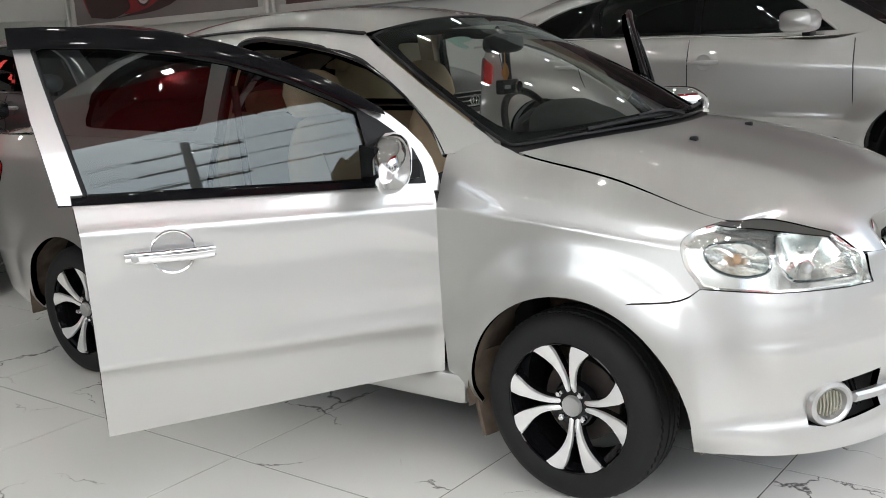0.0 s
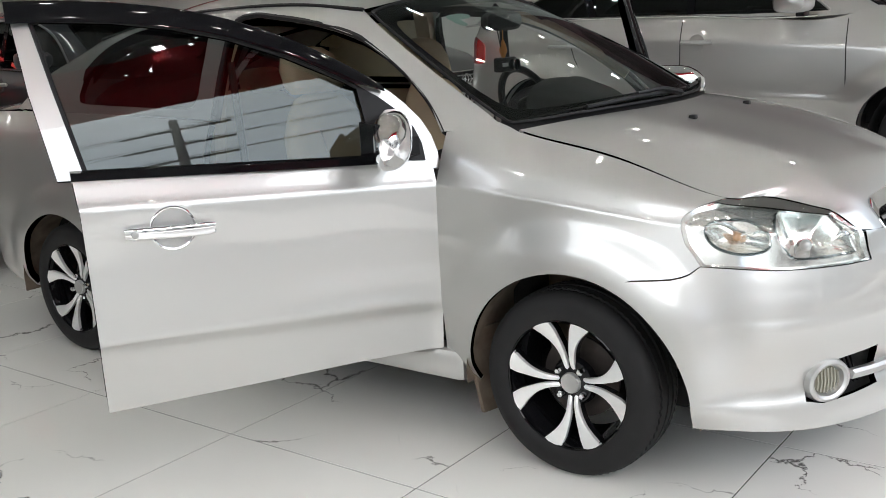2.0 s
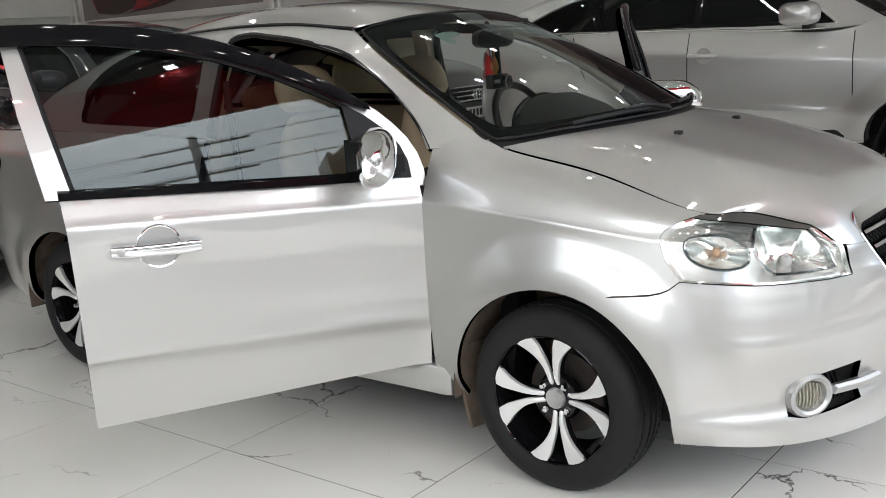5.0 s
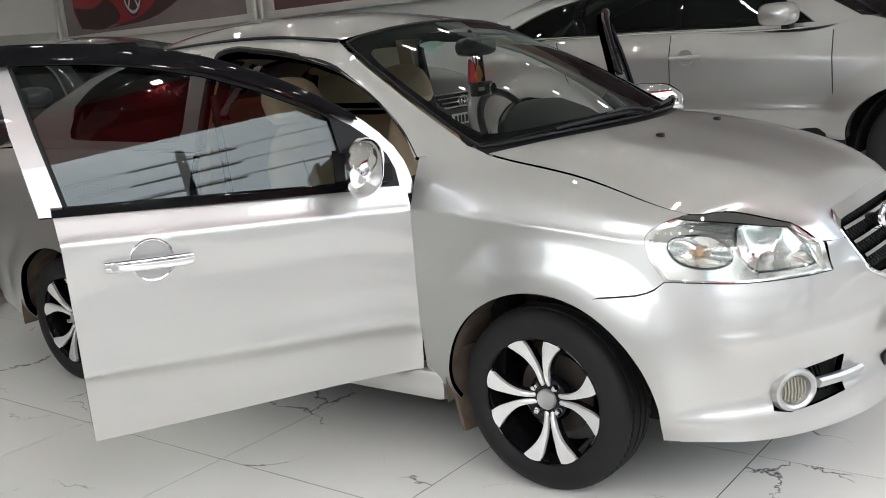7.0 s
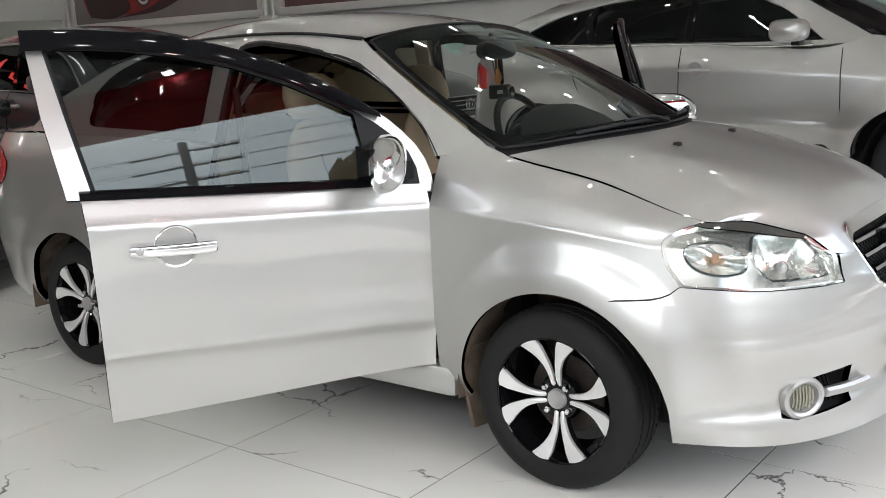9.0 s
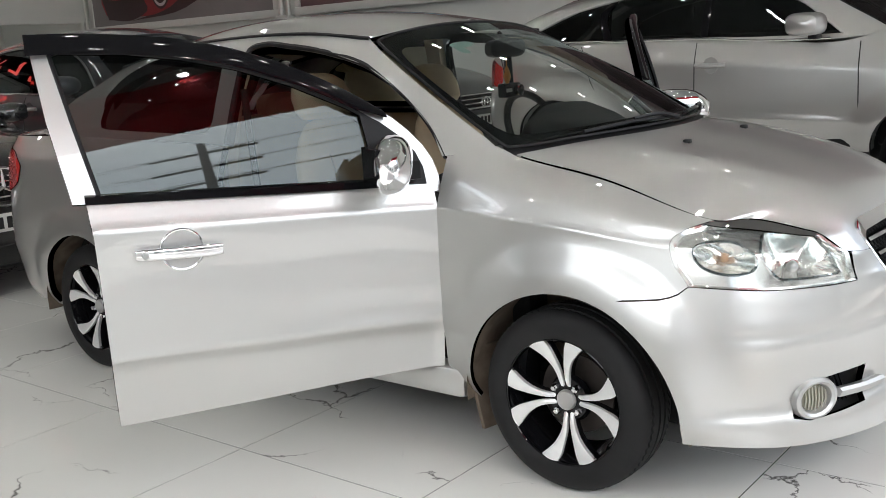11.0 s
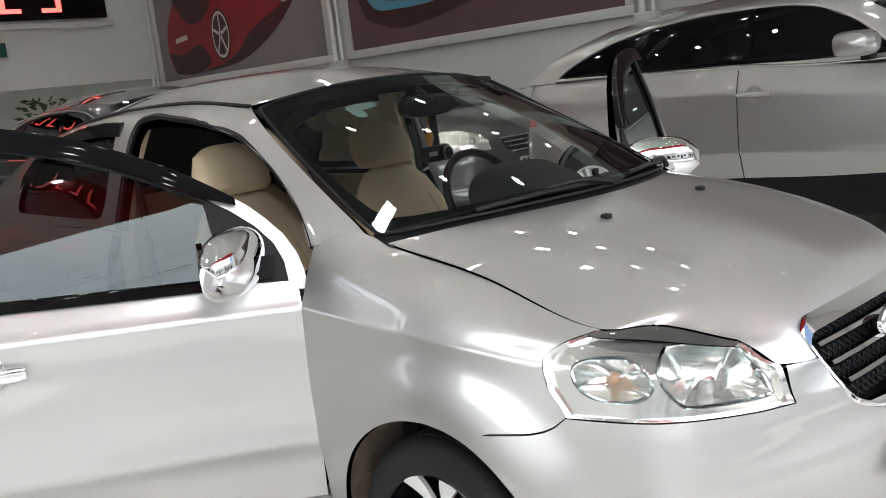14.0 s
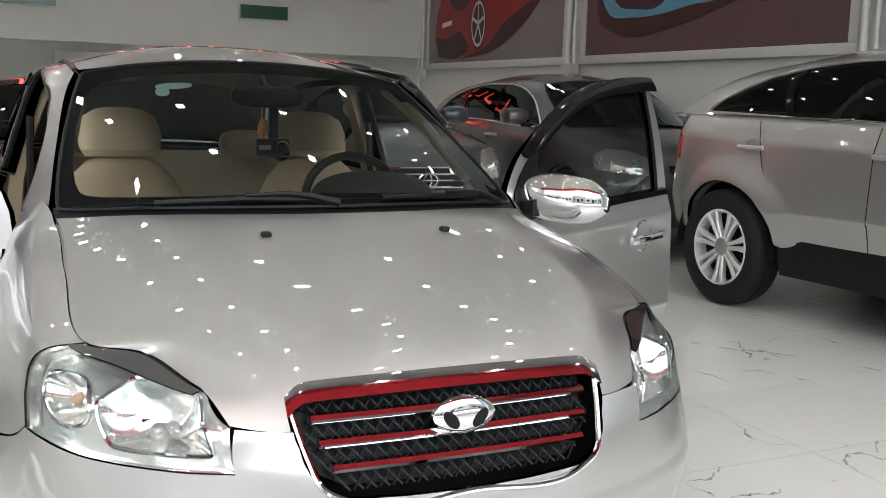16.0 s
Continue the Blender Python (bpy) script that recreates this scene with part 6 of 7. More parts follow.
# Inner mirror, dash camera on its stalk, hanging charm and windscreen papers.
bm = bmesh.new()
loft(bm, [superring(x, 0.01, 1.335, ry, h, 22, 3.0, "x") for x, ry, h in ((-0.69, 0.10, 0.025), (-0.70, 0.118, 0.036), (-0.73, 0.118, 0.036))])
mirror = part("inner_mirror", bm, BLACK, car, "black inner rear-view mirror")
bm = bmesh.new()
tube(bm, [(-0.69, 0.01, 1.345), (-0.74, 0.0, 1.395)], 0.010, 8)
part("mirror_stalk", bm, BLACK, mirror)
bm = bmesh.new()
box(bm, (-0.74, -0.022, 1.145), (-0.70, 0.085, 1.200), 0.007)
dashcam = part("dash_camera", bm, BLACK, car, "black dash camera with a chrome-ringed lens")
bm = bmesh.new()
lathe(bm, [(0.022, 0.0), (0.022, 0.018), (0.017, 0.022), (0.010, 0.014), (0.001, 0.012)], 24, axis="x", at=(-0.70, 0.052, 1.172))
part("camera_lens", bm, BLACK_GLOSS, dashcam)
bm = bmesh.new()
lathe(bm, [(0.0225, 0.016), (0.0235, 0.020), (0.0205, 0.0225), (0.0195, 0.018)], 24, axis="x", at=(-0.70, 0.052, 1.172), close=True)
part("lens_ring", bm, CHROME, dashcam)
bm = bmesh.new()
box(bm, (-0.7005, -0.018, 1.166), (-0.6985, 0.02, 1.180))
part("camera_label_bar", bm, SATIN, dashcam, smooth=False)
bm = bmesh.new()
tube(bm, [(-0.72, 0.035, 1.20), (-0.725, 0.035, 1.30), (-0.735, 0.03, 1.365)], 0.016, 10)
part("camera_stalk", bm, BLACK, dashcam)
bm = bmesh.new()
lathe(bm, [(0.034, 0), (0.034, 0.008), (0.024, 0.014), (0.001, 0.014)], 24, axis="z", at=(-0.735, 0.03, 1.36))
part("suction_cup", bm, BLACK_GLOSS, dashcam)
bm = bmesh.new()
tube(bm, spline([(-0.73, 0.02, 1.33), (-0.72, -0.035, 1.37), (-0.70, -0.045, 1.30), (-0.71, 0.0, 1.205)], 16), 0.0022, 5)
part("camera_cable", bm, BLACK, dashcam)
bm = bmesh.new()
tube(bm, [(-0.70, -0.010, 1.33), (-0.70, -0.010, 1.245)], 0.0025, 5)
charm = part("hanging_charm", bm, CHARM, car, "small orange charm hanging from a cord")
bm = bmesh.new()
loft(bm, [superring(-0.70, -0.010, z, r, r, 8, 2, "z") for z, r in ((1.265, 0.004), (1.245, 0.012), (1.225, 0.016), (1.20, 0.006))])
part("charm_bead", bm, CHARM, charm)
for c, rs, rv in (((0.345, SCREEN.kv[-1] - 0.175), 0.060, 0.024), ((0.305, SCREEN.kv[-1] - 0.215), 0.022, 0.032)):
    loop = rounded([(c[0] - rs, c[1] - rv), (c[0] + rs, c[1] - rv), (c[0] + rs, c[1] + rv), (c[0] - rs, c[1] + rv)], 0.25, 2)
    panel("windscreen_sticker", STICKER, car, SCREEN, loop, lift=-0.004, step=0.05, flange=0, label="pale paper sticker inside the windscreen")
# Pillar trims.
for y in (-1, 1):
    bm = bmesh.new()
    a = GREEN.at(GREEN.find([(-0.50, 1.10), (-0.68, 1.235), (-0.86, 1.33), (-1.06, 1.38)], [0, 2])) * (1, 1, 1) + (-0.010, 0.055, -0.012)
    tube(bm, spline(a, 16) * (1, -y, 1), 0.022, 8)
    part("pillar_trim", bm, TRIM, car, "beige front pillar trim")
    bm = bmesh.new()
    c = spline([(-1.53, -0.70, 0.34), (-1.53, -0.715, 0.75), (-1.535, -0.70, 1.02), (-1.53, -0.645, 1.22), (-1.50, -0.575, 1.40)], 14) * (1, -y, 1)
    loft(bm, [[p + (0.008, 0.030 * y, 0), p + (0.012, -0.02 * y, 0), p + (-0.06, -0.03 * y, 0), p + (-0.07, 0.03 * y, 0)] for p in c])
    part("middle_pillar_trim", bm, TRIM, car, "beige middle pillar trim")
    bm = bmesh.new()
    tube(bm, np.array([(-1.49, -0.655, 1.24), (-1.455, -0.665, 0.9), (-1.44, -0.66, 0.55)]) * (1, -y, 1), [0.014, 0.014, 0.014], 6)
    part("seat_belt", bm, CARPET, car)
    bm = bmesh.new()
    seal = GREEN.at(GREEN.find([(-0.455, 1.01), (-0.53, 1.09), (-0.70, 1.215), (-0.87, 1.307), (-1.06, 1.361), (-1.25, 1.390), (-1.40, 1.402), (-1.46, 1.39), (-1.486, 1.33), (-1.50, 1.20), (-1.51, 1.05)], [0, 2])) + (0, 0.012, 0)
    tube(bm, spline(seal, 50) * (1, -y, 1), 0.011, 6)
    part("door_seal", bm, BLACK, car)
    # Rear door trims inside.
    bm = bmesh.new()
    box(bm, (-2.45, -y * 0.735 - 0.02, 0.32), (-1.60, -y * 0.735 + 0.02, 1.03), 0.015)
    part("rear_door_trim", bm, TRIM, car)

# ---------------------------------------------------------------- the other cars
def bend(table):
    """A map of heights or lengths through pairs (from, to)."""
    a, b = zip(*sorted(table))
    return lambda v: np.interp(v, a, b)


def build_car(name, label, paint, at, yaw, across, length, cabin, heights, rim_turn, group="", mirrors=True, cladding=False, wheel_r=0.36, grille_kind="bars"):
    """A parked car on the saloon's surfaces, drawn out to its own length, width and height. Its nose looks along x before it is turned by yaw."""
    top = empty(name, label, "car", (0, 0, 0), group)
    top.matrix_world = pose(*at, 0, 0, yaw)
    fx, fc, fz = bend(length), bend(cabin), bend(heights)

    def warp(v, upper=False):
        v = np.asarray(v, float).reshape(-1, 3)
        k = np.clip((v[:, 2] - 0.95) / 0.12, 0, 1) if not upper else np.ones(len(v))
        if upper == "low":
            k = np.zeros(len(v))
        x = fx(v[:, 0]) * (1 - k) + fc(v[:, 0]) * k
        return np.c_[x, v[:, 1] * across, fz(v[:, 2])]

    def add(nm, mat, patch, loop, holes=(), upper="low", label="", parent=None, **kw):
        v, f, n = sheet(patch, loop, holes, **kw)
        return from_arrays(nm, warp(v, upper), f, mat, parent or top, label)

    r_arch = wheel_r + 0.055
    fa, ra = [(float(x), float(z)) for x, z in arch(0.0, 0.30, 0.40, 184, -4, 20)], [(float(x), float(z)) for x, z in arch(-2.48, 0.30, 0.40, 184, -4, 20)]
    loop = np.r_[[(0.0, 0.0), (ENDS[1], 0.0), (ENDS[2], 0.0), (ENDS[3], 0.0)], side([(0.42, 0.25)]), side(fa[::-1]), side([(-0.42, 0.23), (-1.0, 0.22), (-1.5, 0.22), (-2.0, 0.23)]), side(ra[::-1]),
                 [(ENDS[13], 0.0), (ENDS[14], 0.0), (ENDS[15], 0.0), (ENDS[15], TOPV), (ENDS[14], TOPV), (ENDS[13], TOPV), (ENDS[11], TOPV), (ENDS[9], TOPV), (ENDS[8], TOPV), (ENDS[7], TOPV), (ENDS[6], TOPV), (ENDS[5], TOPV), (ENDS[4], TOPV), (ENDS[3], TOPV), (ENDS[2], TOPV), (ENDS[1], TOPV), (0.0, TOPV)]]
    v, f, n = sheet(PLAIN_FLANK, loop, [], step=0.028 if cladding else 0.05, flange=0.05, mirror="both")
    v, n = flare(v, n, ((0.0, 0.30, 0.41, 0.58), (-2.48, 0.30, 0.41, 0.58)), 0.030 if cladding else 0.026)
    from_arrays("body", warp(v, "low"), f, paint, top)
    add("bonnet", paint, BONNET, [(0.0, 0.0), (BONNET.ks[-1], 0.0), (BONNET.ks[-1], BONNET.kv[-1]), (0.0, BONNET.kv[-1])], step=0.07)
    add("roof", paint, ROOF, [(0.0, 0.0), (ROOF.ks[-1], 0.0), (ROOF.ks[-1], ROOF.kv[-1]), (0.0, ROOF.kv[-1])], step=0.1, upper=True)
    add("boot_lid", paint, DECK, [(0.0, 0.0), (DECK.ks[-1], 0.0), (DECK.ks[-1], DECK.kv[-1]), (0.0, DECK.kv[-1])], step=0.1, upper=True)
    band = GREEN.find([(-0.58, 1.035), (-0.68, 1.115), (-0.86, 1.25), (-1.06, 1.342), (-1.30, 1.384), (-1.55, 1.392), (-1.80, 1.388), (-2.05, 1.36), (-2.28, 1.295), (-2.50, 1.165), (-2.60, 1.085), (-2.05, 1.062), (-1.5, 1.05), (-1.0, 1.036)], [0, 2])
    panes = [[(-0.58, 1.035), (-0.68, 1.115), (-0.86, 1.25), (-1.06, 1.342), (-1.30, 1.384), (-1.50, 1.391), (-1.50, 1.05), (-1.0, 1.036)], [(-1.505, 1.05), (-1.505, 1.391), (-1.80, 1.388), (-2.06, 1.358), (-2.08, 1.062)],
             [(-2.085, 1.062), (-2.065, 1.357), (-2.28, 1.295), (-2.50, 1.165), (-2.60, 1.085)]]
    gl = [(0.0, 0.0), (GREEN.ks[1], 0.0), (GREEN.ks[3], 0.0), (GREEN.ks[6], 0.0), (GREEN.ks[6], GREEN.kv[-1]), (GREEN.ks[3], GREEN.kv[-1]), (0.0, GREEN.kv[-1])]
    for m in (None, "only"):
        add("cabin_side", paint, GREEN, gl, [band], upper=True, step=0.07, flange=0.03, mirror=m)
        for w in panes:
            add("side_window", DARKGLASS, GREEN, GREEN.find(w, [0, 2]), upper=True, step=0.12, flange=0, lift=-0.008, mirror=m, label="dark tinted side window")
        for x0, x1 in ((-1.485, -1.525), (-2.06, -2.10)):
            add("window_pillar", BLACK_GLOSS, GREEN, GREEN.find([(x0, 1.045), (x0, 1.375), (x1, 1.372), (x1 - 0.008, 1.05)], [0, 2]), upper=True, step=0.1, flange=0.004, lift=-0.003, mirror=m)
    for y in (-1, 1):
        bm = bmesh.new()
        tube(bm, warp(spline(GREEN.at(band[:11]) + (0, -0.004, 0.002), 40) * (1, -y, 1), True), 0.009, 6)
        part("window_strip", bm, SATIN, top, "bright strip over the side windows")
    add("windscreen", TINT, SCREEN, rounded([(0.0, 0.0), (S1, 0.0), (S1 - 0.02, V1), (0.02, V1)], 0.04, 2), upper=True, step=0.1, flange=0)
    add("rear_screen", DARKGLASS, REAR_SCREEN, [(0.03, 0.01), (R1 - 0.03, 0.01), (R1 - 0.03, RV), (0.03, RV)], upper=True, step=0.12, flange=0)
    for y in (-1, 1):
        m = None if y < 0 else "only"
        lamp = add("headlamp", REFLECTOR, FLANK, lamp_loop, lift=0.006, step=0.05, flange=0.01, mirror=m, label="clear headlamp")
        c = FLANK.at([main_c])[0] + FLANK.normal([main_c])[0] * 0.01
        bm = bmesh.new()
        bmesh.ops.create_uvsphere(bm, u_segments=14, v_segments=8, radius=0.035, matrix=Matrix.Translation(warp([c * (1, -y, 1)], "low")[0]))
        part("lamp_bowl", bm, CHROME, lamp)
        tl = side([(-3.10, 0.80), (-3.10, 0.93), (-3.26, 0.97), (-3.34, 0.97), (-3.34, 0.80)])
        add("tail_lamp", RED_LENS, FLANK, rounded(tl, 0.1, 2), lift=0.008, step=0.06, flange=0.01, mirror=m, label="red tail lamp")
        # Door joints and handles.
        for a in ([(-0.47, 0.30), (-0.46, 0.65), (-0.465, 0.86), (-0.47, 0.99)], [(-1.52, 0.30), (-1.52, 0.65), (-1.52, 1.02)], [(-2.02, 0.60), (-2.20, 0.80), (-2.30, 1.03)]):
            q = spline(side(a), 12)
            bm = bmesh.new()
            tube(bm, warp((FLANK.at(q) + FLANK.normal(q) * -0.001) * (1, -y, 1), "low"), 0.0045, 5)
            part("door_joint", bm, BLACK, top)
        for x in (-1.40, -2.30):
            q = side([(x, 0.90)])[0]
            o = warp([(FLANK.at([q])[0] + FLANK.normal([q])[0] * 0.004) * (1, -y, 1)], "low")[0]
            bm = bmesh.new()
            lathe(bm, [(0.062, 0.0), (0.058, 0.003 * y), (0.03, -0.001 * y), (0.001, -0.002 * y)], 24, axis="y", at=o)
            bowl = part("handle_bowl", bm, paint, top)
            bm = bmesh.new()
            tube(bm, spline([o + (0.115, 0.012 * y, 0.0), o + (0.06, 0.035 * y, 0.0), o + (-0.06, 0.035 * y, 0.0), o + (-0.115, 0.012 * y, 0.0)], 12), 0.015, 8)
            part("door_handle", bm, SATIN, top, "satin door handle")
        if mirrors:
            o = warp([(-0.64, -0.80 * -y, 1.075)], "low")[0] + (float(fc(-0.64) - fx(-0.64)) - 0.10, 0, 0)
            bm = bmesh.new()
            loft(bm, [superring(o[0] - 0.02 * u + 0.02 * (1 - kk), o[1] + y * (0.02 + 0.24 * u), o[2] + 0.03, 0.125 * kk, 0.078 * kk, 20, 3.2) for u, kk in ((0, 0.45), (0.15, 0.8), (0.4, 1.0), (0.75, 0.98), (0.92, 0.8), (1.0, 0.4))])
            mir = part("door_mirror", bm, paint if name != "hatchback" else SATIN, top)
            bm = bmesh.new()
            box(bm, (o[0] - 0.03, o[1] - 0.06, o[2] - 0.075), (o[0] + 0.03, o[1] + 0.06, o[2] - 0.03), 0.01)
            part("mirror_foot", bm, BLACK, mir)
        if cladding:
            q = side([(x, 0.24) for x in np.linspace(-0.40, -2.07, 14)])
            p = warp(FLANK.at(q) * (1, -y, 1), "low")
            bm = bmesh.new()
            loft(bm, [[pp * (1, 1, 0) + (0, 0.040 * y, 0.575), pp * (1, 1, 0) + (0, 0.045 * y, 0.52), pp * (1, 1, 0) + (0, 0.0 * y, 0.29), pp * (1, 1, 0) + (0, -0.3 * y, 0.27), pp * (1, 1, 0) + (0, -0.3 * y, 0.56)] for pp in p])
            part("sill_cladding", bm, BLACK, top, "black lower sill")
        # Belt trim.
        q = [(s, 0.0) for s in np.linspace(GREEN.ks[1] + 0.12, GREEN.ks[5], 16)]
        bm = bmesh.new()
        tube(bm, warp((GREEN.at(q) + (0, -0.006, 0.004)) * (1, -y, 1), True), 0.008, 6)
        part("belt_trim", bm, CHROME, top, "bright belt trim")
    # Underbody, inner floor, wheels.
    bm = bmesh.new()
    lo, hi = warp([(-3.2, -0.62, 0.30)], "low")[0], warp([(0.6, 0.62, 0.75)], "low")[0]
    box(bm, lo, hi, 0.03)
    part("underbody", bm, DARK, top)
    # Grille, bars and a plain oval badge.
    q = nose([(-0.32, 0.735), (-0.30, 0.64), (-0.20, 0.60), (0.0 - 1e-3, 0.60), (0.0 - 1e-3, 0.745)])
    gr = add("grille", BLACK, FLANK, q, lift=0.006, step=0.05, flange=0.01, mirror="both", label="dark grille with bright bars")
    for z in (0.62, 0.66, 0.70, 0.735):
        bm = bmesh.new()
        half = 0.25 + 0.08 * (z - 0.60) / 0.13
        qq = nose([(-abs(t), z) for t in np.linspace(-half, half, 15)])
        p = FLANK.at(qq) + FLANK.normal(qq) * 0.012
        p[:, 1] = np.abs(p[:, 1]) * np.sign(np.linspace(-1, 1, 15))
        tube(bm, warp(p, "low"), 0.010 if grille_kind == "bars" else 0.007, 6)
        part("grille_bar", bm, CHROME, gr, "bright grille bar")
    c = warp([FLANK.at(nose([(-1e-3, 0.67)]))[0] + (0.02, 0, 0)], "low")[0]
    bm = bmesh.new()
    if grille_kind == "ring":
        tube(bm, [(c[0] + 0.01, 0.115 * math.cos(a), c[2] + 0.115 * math.sin(a)) for a in np.linspace(0, 2 * math.pi, 37)[:-1]], 0.009, 8, closed=True)
        for a in (90, 210, 330):
            tube(bm, [(c[0] + 0.01, 0, c[2]), (c[0] + 0.01, 0.112 * math.cos(radians(a)), c[2] + 0.112 * math.sin(radians(a)))], [0.014, 0.004], 6)
    else:
        tube(bm, [(c[0] + 0.01, 0.075 * math.cos(a), c[2] + 0.05 * math.sin(a)) for a in np.linspace(0, 2 * math.pi, 29)[:-1]], 0.008, 8, closed=True)
        tube(bm, [(c[0] + 0.01, 0.028 * math.cos(a), c[2] + 0.045 * math.sin(a)) for a in np.linspace(0, 2 * math.pi, 21)[:-1]], 0.006, 6, closed=True)
    part("badge", bm, CHROME, gr, "plain bright badge")
    # Number plate with bars.
    c = warp([FLANK.at(nose([(-1e-3, 0.50)]))[0] + (0.012, 0, 0)], "low")[0]
    bm = bmesh.new()
    box(bm, (c[0], -0.235, c[2] - 0.055), (c[0] + 0.012, 0.235, c[2] + 0.055), 0.004)
    pl = part("number_plate", bm, PLATE, top, "white number plate with black characters")
    for k in range(7):
        bm = bmesh.new()
        box(bm, (c[0] + 0.012, -0.20 + 0.058 * k, c[2] - 0.035), (c[0] + 0.0145, -0.165 + 0.058 * k, c[2] + 0.035))
        part("character_bar", bm, INK, pl, smooth=False)
    for x in (float(fx(0.0)), float(fx(-2.48))):
        for y in (-1, 1):
            w = build_plain_wheel((x, y * (0.83 * across - 0.115), wheel_r), -y, wheel_r, rim_turn, top)
            bm = bmesh.new()
            ring = [[(x + r_arch * 1.02 * math.cos(a), y * yy, wheel_r + r_arch * 1.02 * math.sin(a)) for a in np.linspace(-0.05, math.pi + 0.05, 20)] for yy in (0.83 * across - 0.02, 0.83 * across - 0.30)]
            loft(bm, ring, closed=False)
            bm.faces.new([bm.verts.new(p) for p in ring[-1]])
            part("wheel_housing", bm, DARK, top)
    return top


def build_plain_wheel(at, hand, r, turn, parent):
    """An alloy wheel with seven pairs of spokes."""
    def put(bm):
        bmesh.ops.transform(bm, matrix=Matrix.Translation(at) @ Matrix.Diagonal((r / 0.36, hand, r / 0.36, 1)), verts=bm.verts)
        return bm

    bm = bmesh.new()
    lathe(bm, [(0.232, -0.100), (0.245, -0.112), (0.29, -0.118), (0.325, -0.112), (0.345, -0.098), (0.357, -0.080), (0.360, -0.03), (0.352, -0.028), (0.352, -0.018), (0.360, -0.016), (0.360, 0.04), (0.35, 0.09), (0.29, 0.11), (0.23, 0.10)], 64, caps=False)
    wheel = part("wheel", put(bm), RUBBER, parent, "black tyre on a silver alloy rim")
    bm = bmesh.new()
    lathe(bm, [(0.205, 0.05), (0.215, -0.05), (0.226, -0.098), (0.236, -0.104), (0.232, -0.108), (0.220, -0.104)], 48, caps=False)
    part("rim", put(bm), ALLOY, wheel)
    bm = bmesh.new()
    lathe(bm, [(0.21, -0.020), (0.001, -0.020)], 40, caps=False)
    part("brake_plate", put(bm), DARK, wheel)
    for k in range(14):
        sgn = 1 if k % 2 else -1
        rings = []
        for rr, off, h in ((0.04, 17, 0.012), (0.10, 9.5, 0.0125), (0.16, 8.0, 0.0145), (0.224, 9.5, 0.020)):
            a = radians(turn + 360 / 7 * (k // 2) + sgn * off)
            c, t = np.array((math.cos(a), 0, math.sin(a))), np.array((-math.sin(a), 0, math.cos(a)))
            y = -0.075 - 0.022 * rr / 0.22
            rings.append([c * rr + t * h + (0, y, 0), c * rr + t * h * 0.5 + (0, y - 0.008, 0), c * rr - t * h * 0.5 + (0, y - 0.008, 0), c * rr - t * h + (0, y, 0), c * rr - t * h + (0, y + 0.03, 0), c * rr + t * h + (0, y + 0.03, 0)])
        bm = bmesh.new()
        loft(bm, rings)
        part("spoke", put(bm), ALLOY, wheel)
    bm = bmesh.new()
    lathe(bm, [(0.060, -0.05), (0.056, -0.088), (0.035, -0.092), (0.001, -0.092)], 24)
    part("centre_cap", put(bm), SATIN, wheel)
    return wheel


build_car("large_suv", "large silver estate-style off-roader with dark windows", SILVER_SUV, (0.13, 4.76, 0), 0, 1.195,
          [(0.86, 0.98), (0.0, 0.0), (-0.45, -0.60), (-1.52, -1.78), (-2.48, -3.0), (-3.6, -3.98)],
          [(0.0, 0.05), (-0.27, -0.42), (-0.45, -0.60), (-0.91, -1.10), (-1.52, -1.74), (-2.10, -2.55), (-2.55, -3.30), (-2.95, -3.70), (-3.5, -3.95)],
          [(0.20, 0.44), (0.30, 0.50), (0.70, 0.86), (0.86, 1.04), (1.03, 1.27), (1.40, 1.66), (1.53, 1.80)], 12, cladding=True, wheel_r=0.40)
build_car("compact_suv", "grey off-roader parked beside the poster wall", GREY_PAINT, (-5.25, 4.92, 0), 0, 1.10,
          [(0.86, 0.90), (0.0, 0.0), (-0.45, -0.48), (-1.52, -1.58), (-2.48, -2.62), (-3.6, -3.5)],
          [(0.0, 0.05), (-0.27, -0.30), (-0.91, -0.95), (-1.52, -1.58), (-2.10, -2.35), (-2.55, -3.0), (-2.95, -3.30), (-3.5, -3.45)],
          [(0.20, 0.30), (0.70, 0.80), (0.86, 0.98), (1.03, 1.14), (1.40, 1.54), (1.53, 1.67)], 30, wheel_r=0.345)
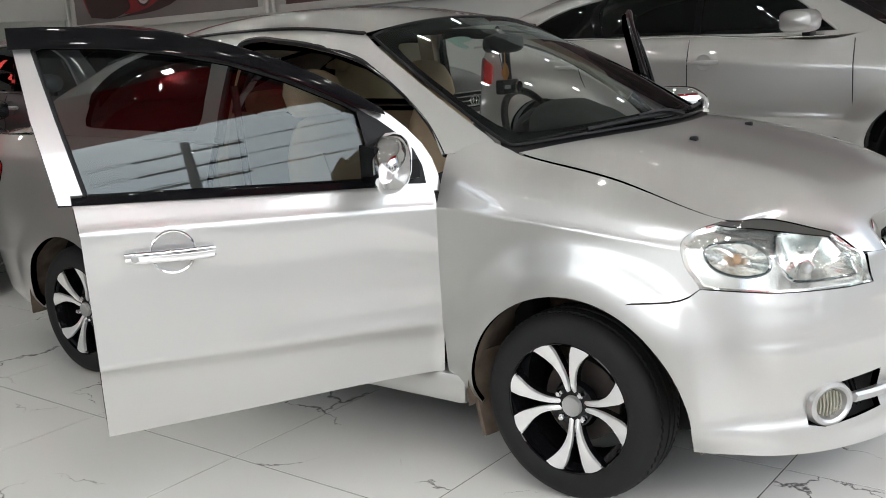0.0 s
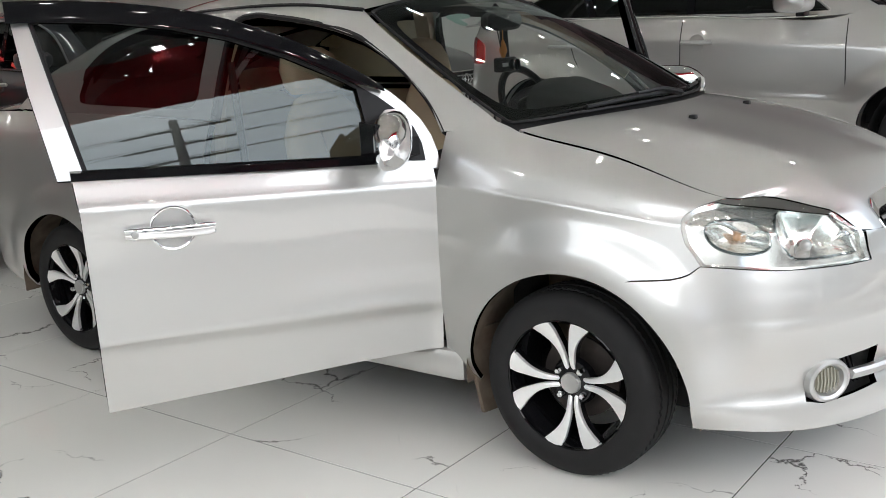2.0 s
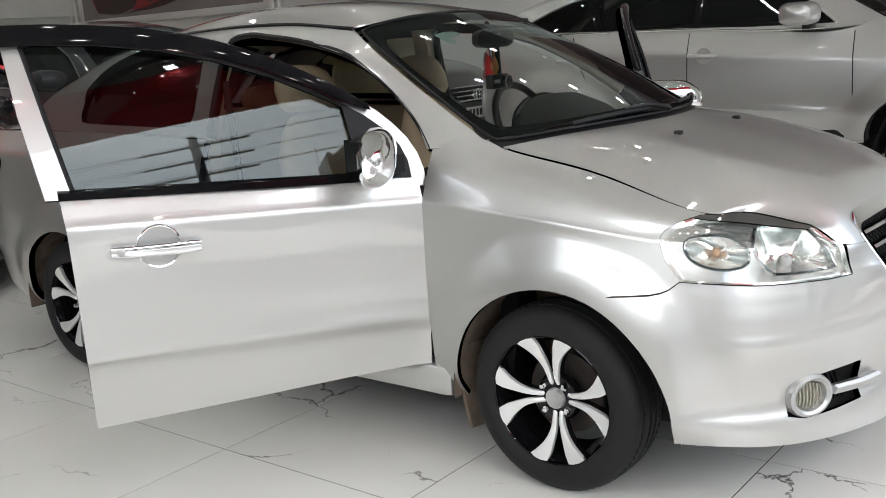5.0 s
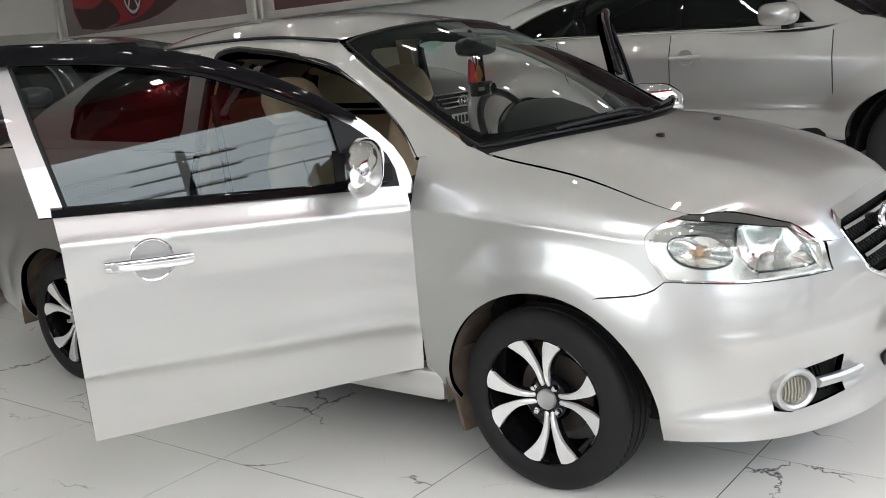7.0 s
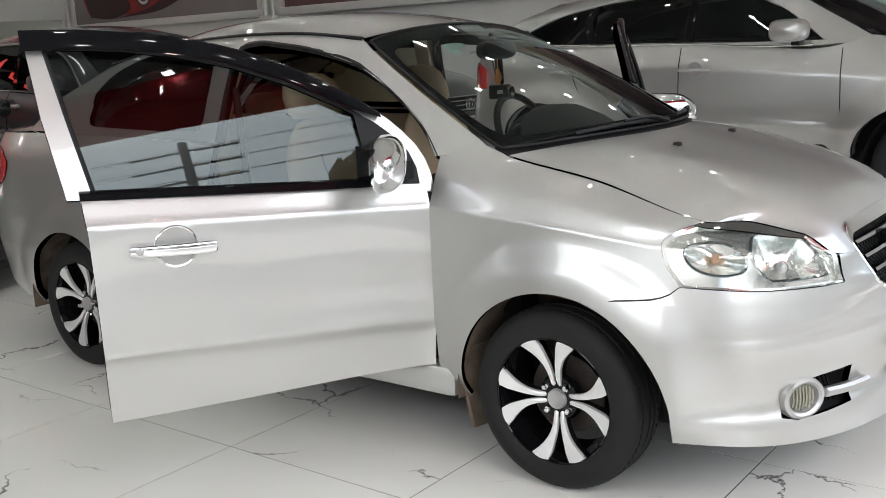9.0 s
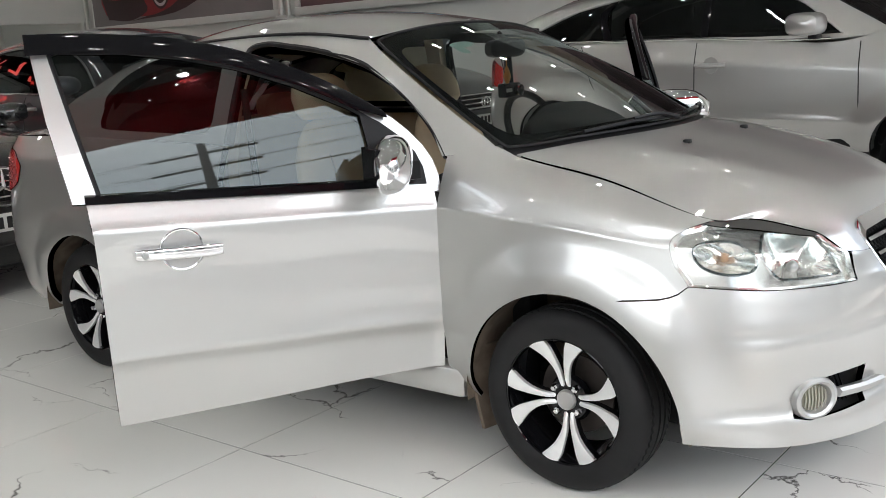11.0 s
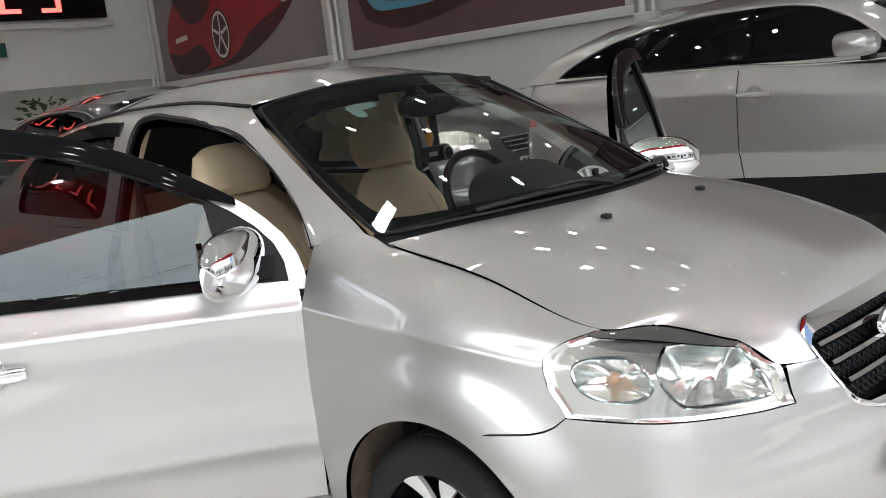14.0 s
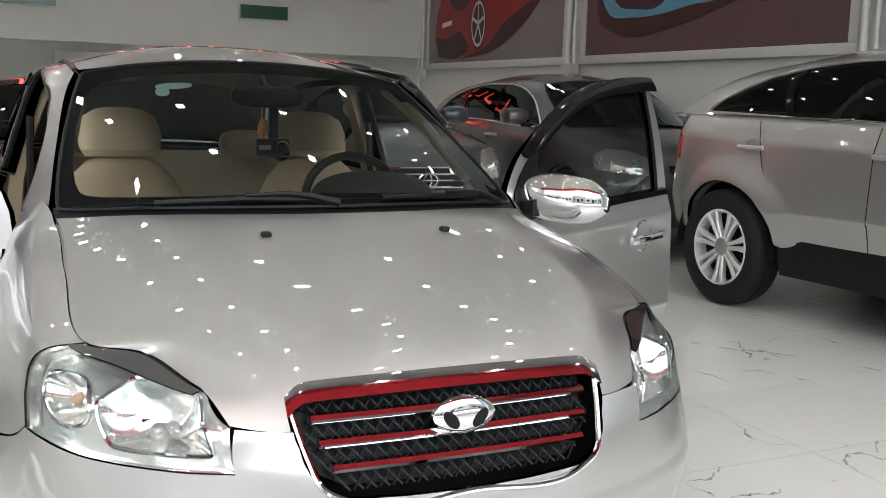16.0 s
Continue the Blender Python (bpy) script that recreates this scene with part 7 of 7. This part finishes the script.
build_car("dark_van", "dark grey people carrier facing the street front", DARK_PAINT, (-4.95, 2.12, 0), 0, 1.06,
          [(0.86, 0.90), (0.0, 0.0), (-0.45, -0.5), (-1.52, -1.65), (-2.48, -2.75), (-3.6, -3.6)],
          [(0.0, 0.05), (-0.27, -0.30), (-0.91, -0.95), (-1.52, -1.60), (-2.10, -2.40), (-2.55, -3.1), (-2.95, -3.42), (-3.5, -3.55)],
          [(0.20, 0.28), (0.70, 0.80), (0.86, 1.00), (1.03, 1.14), (1.40, 1.55), (1.53, 1.69)], 5, wheel_r=0.33)
build_car("black_saloon", "glossy black saloon with a ringed star-like grille badge", BLACK_PAINT, (-5.10, -0.22, 0), 0, 1.09,
          [(0.86, 0.86), (0.0, 0.0), (-0.45, -0.50), (-1.52, -1.60), (-2.48, -2.76), (-3.6, -3.85)],
          [(0.0, 0.0), (-0.27, -0.35), (-0.91, -1.05), (-1.52, -1.65), (-2.46, -2.60), (-2.95, -3.15), (-3.5, -3.75)],
          [(0.20, 0.20), (0.50, 0.47), (0.67, 0.68), (0.86, 0.83), (1.03, 0.97), (1.40, 1.34), (1.53, 1.46)], 20, wheel_r=0.325, grille_kind="ring")

# ---------------------------------------------------------------- floor tiles
bm = bmesh.new()
box(bm, (-TILE / 2 + 0.002, -TILE / 2 + 0.002, -0.012), (TILE / 2 - 0.002, TILE / 2 - 0.002, 0.0), 0.0008, 1)
tile_mesh = bpy.data.meshes.new("floor_tile")
bm.to_mesh(tile_mesh)
bm.free()
tile_mesh.materials.append(MARBLE)
cells = []
for i in range(-18, 12):
    for j in range(-9, 10):
        x, y = TX + TILE * (i + 0.5), TY + TILE * (j + 0.5)
        if X0 - 2.5 < x - 0.4 and x + 0.4 < X1 + 0.4 and Y0 < y + 0.3 and y - 0.3 < Y1:
            cells.append((math.hypot(x + 0.6, (y - 0.0) * 1.1), x, y))
cells.sort()
far_v, far_f = [], []
base_v = [tuple(v.co) for v in tile_mesh.vertices]
base_f = [tuple(p.vertices) for p in tile_mesh.polygons]
for k, (_, x, y) in enumerate(cells):
    if k < 290:
        ob = new("floor_tile", tile_mesh)
        ob.location = (x, y, 0)
        ob.parent = floor
    else:
        n = len(far_v)
        far_v += [(a + x, b + y, c) for a, b, c in base_v]
        far_f += [tuple(i + n for i in f) for f in base_f]
rest = from_arrays("far_floor_tiles", far_v, far_f, MARBLE, floor, smooth=False)
tagged(rest, kind="stuff")
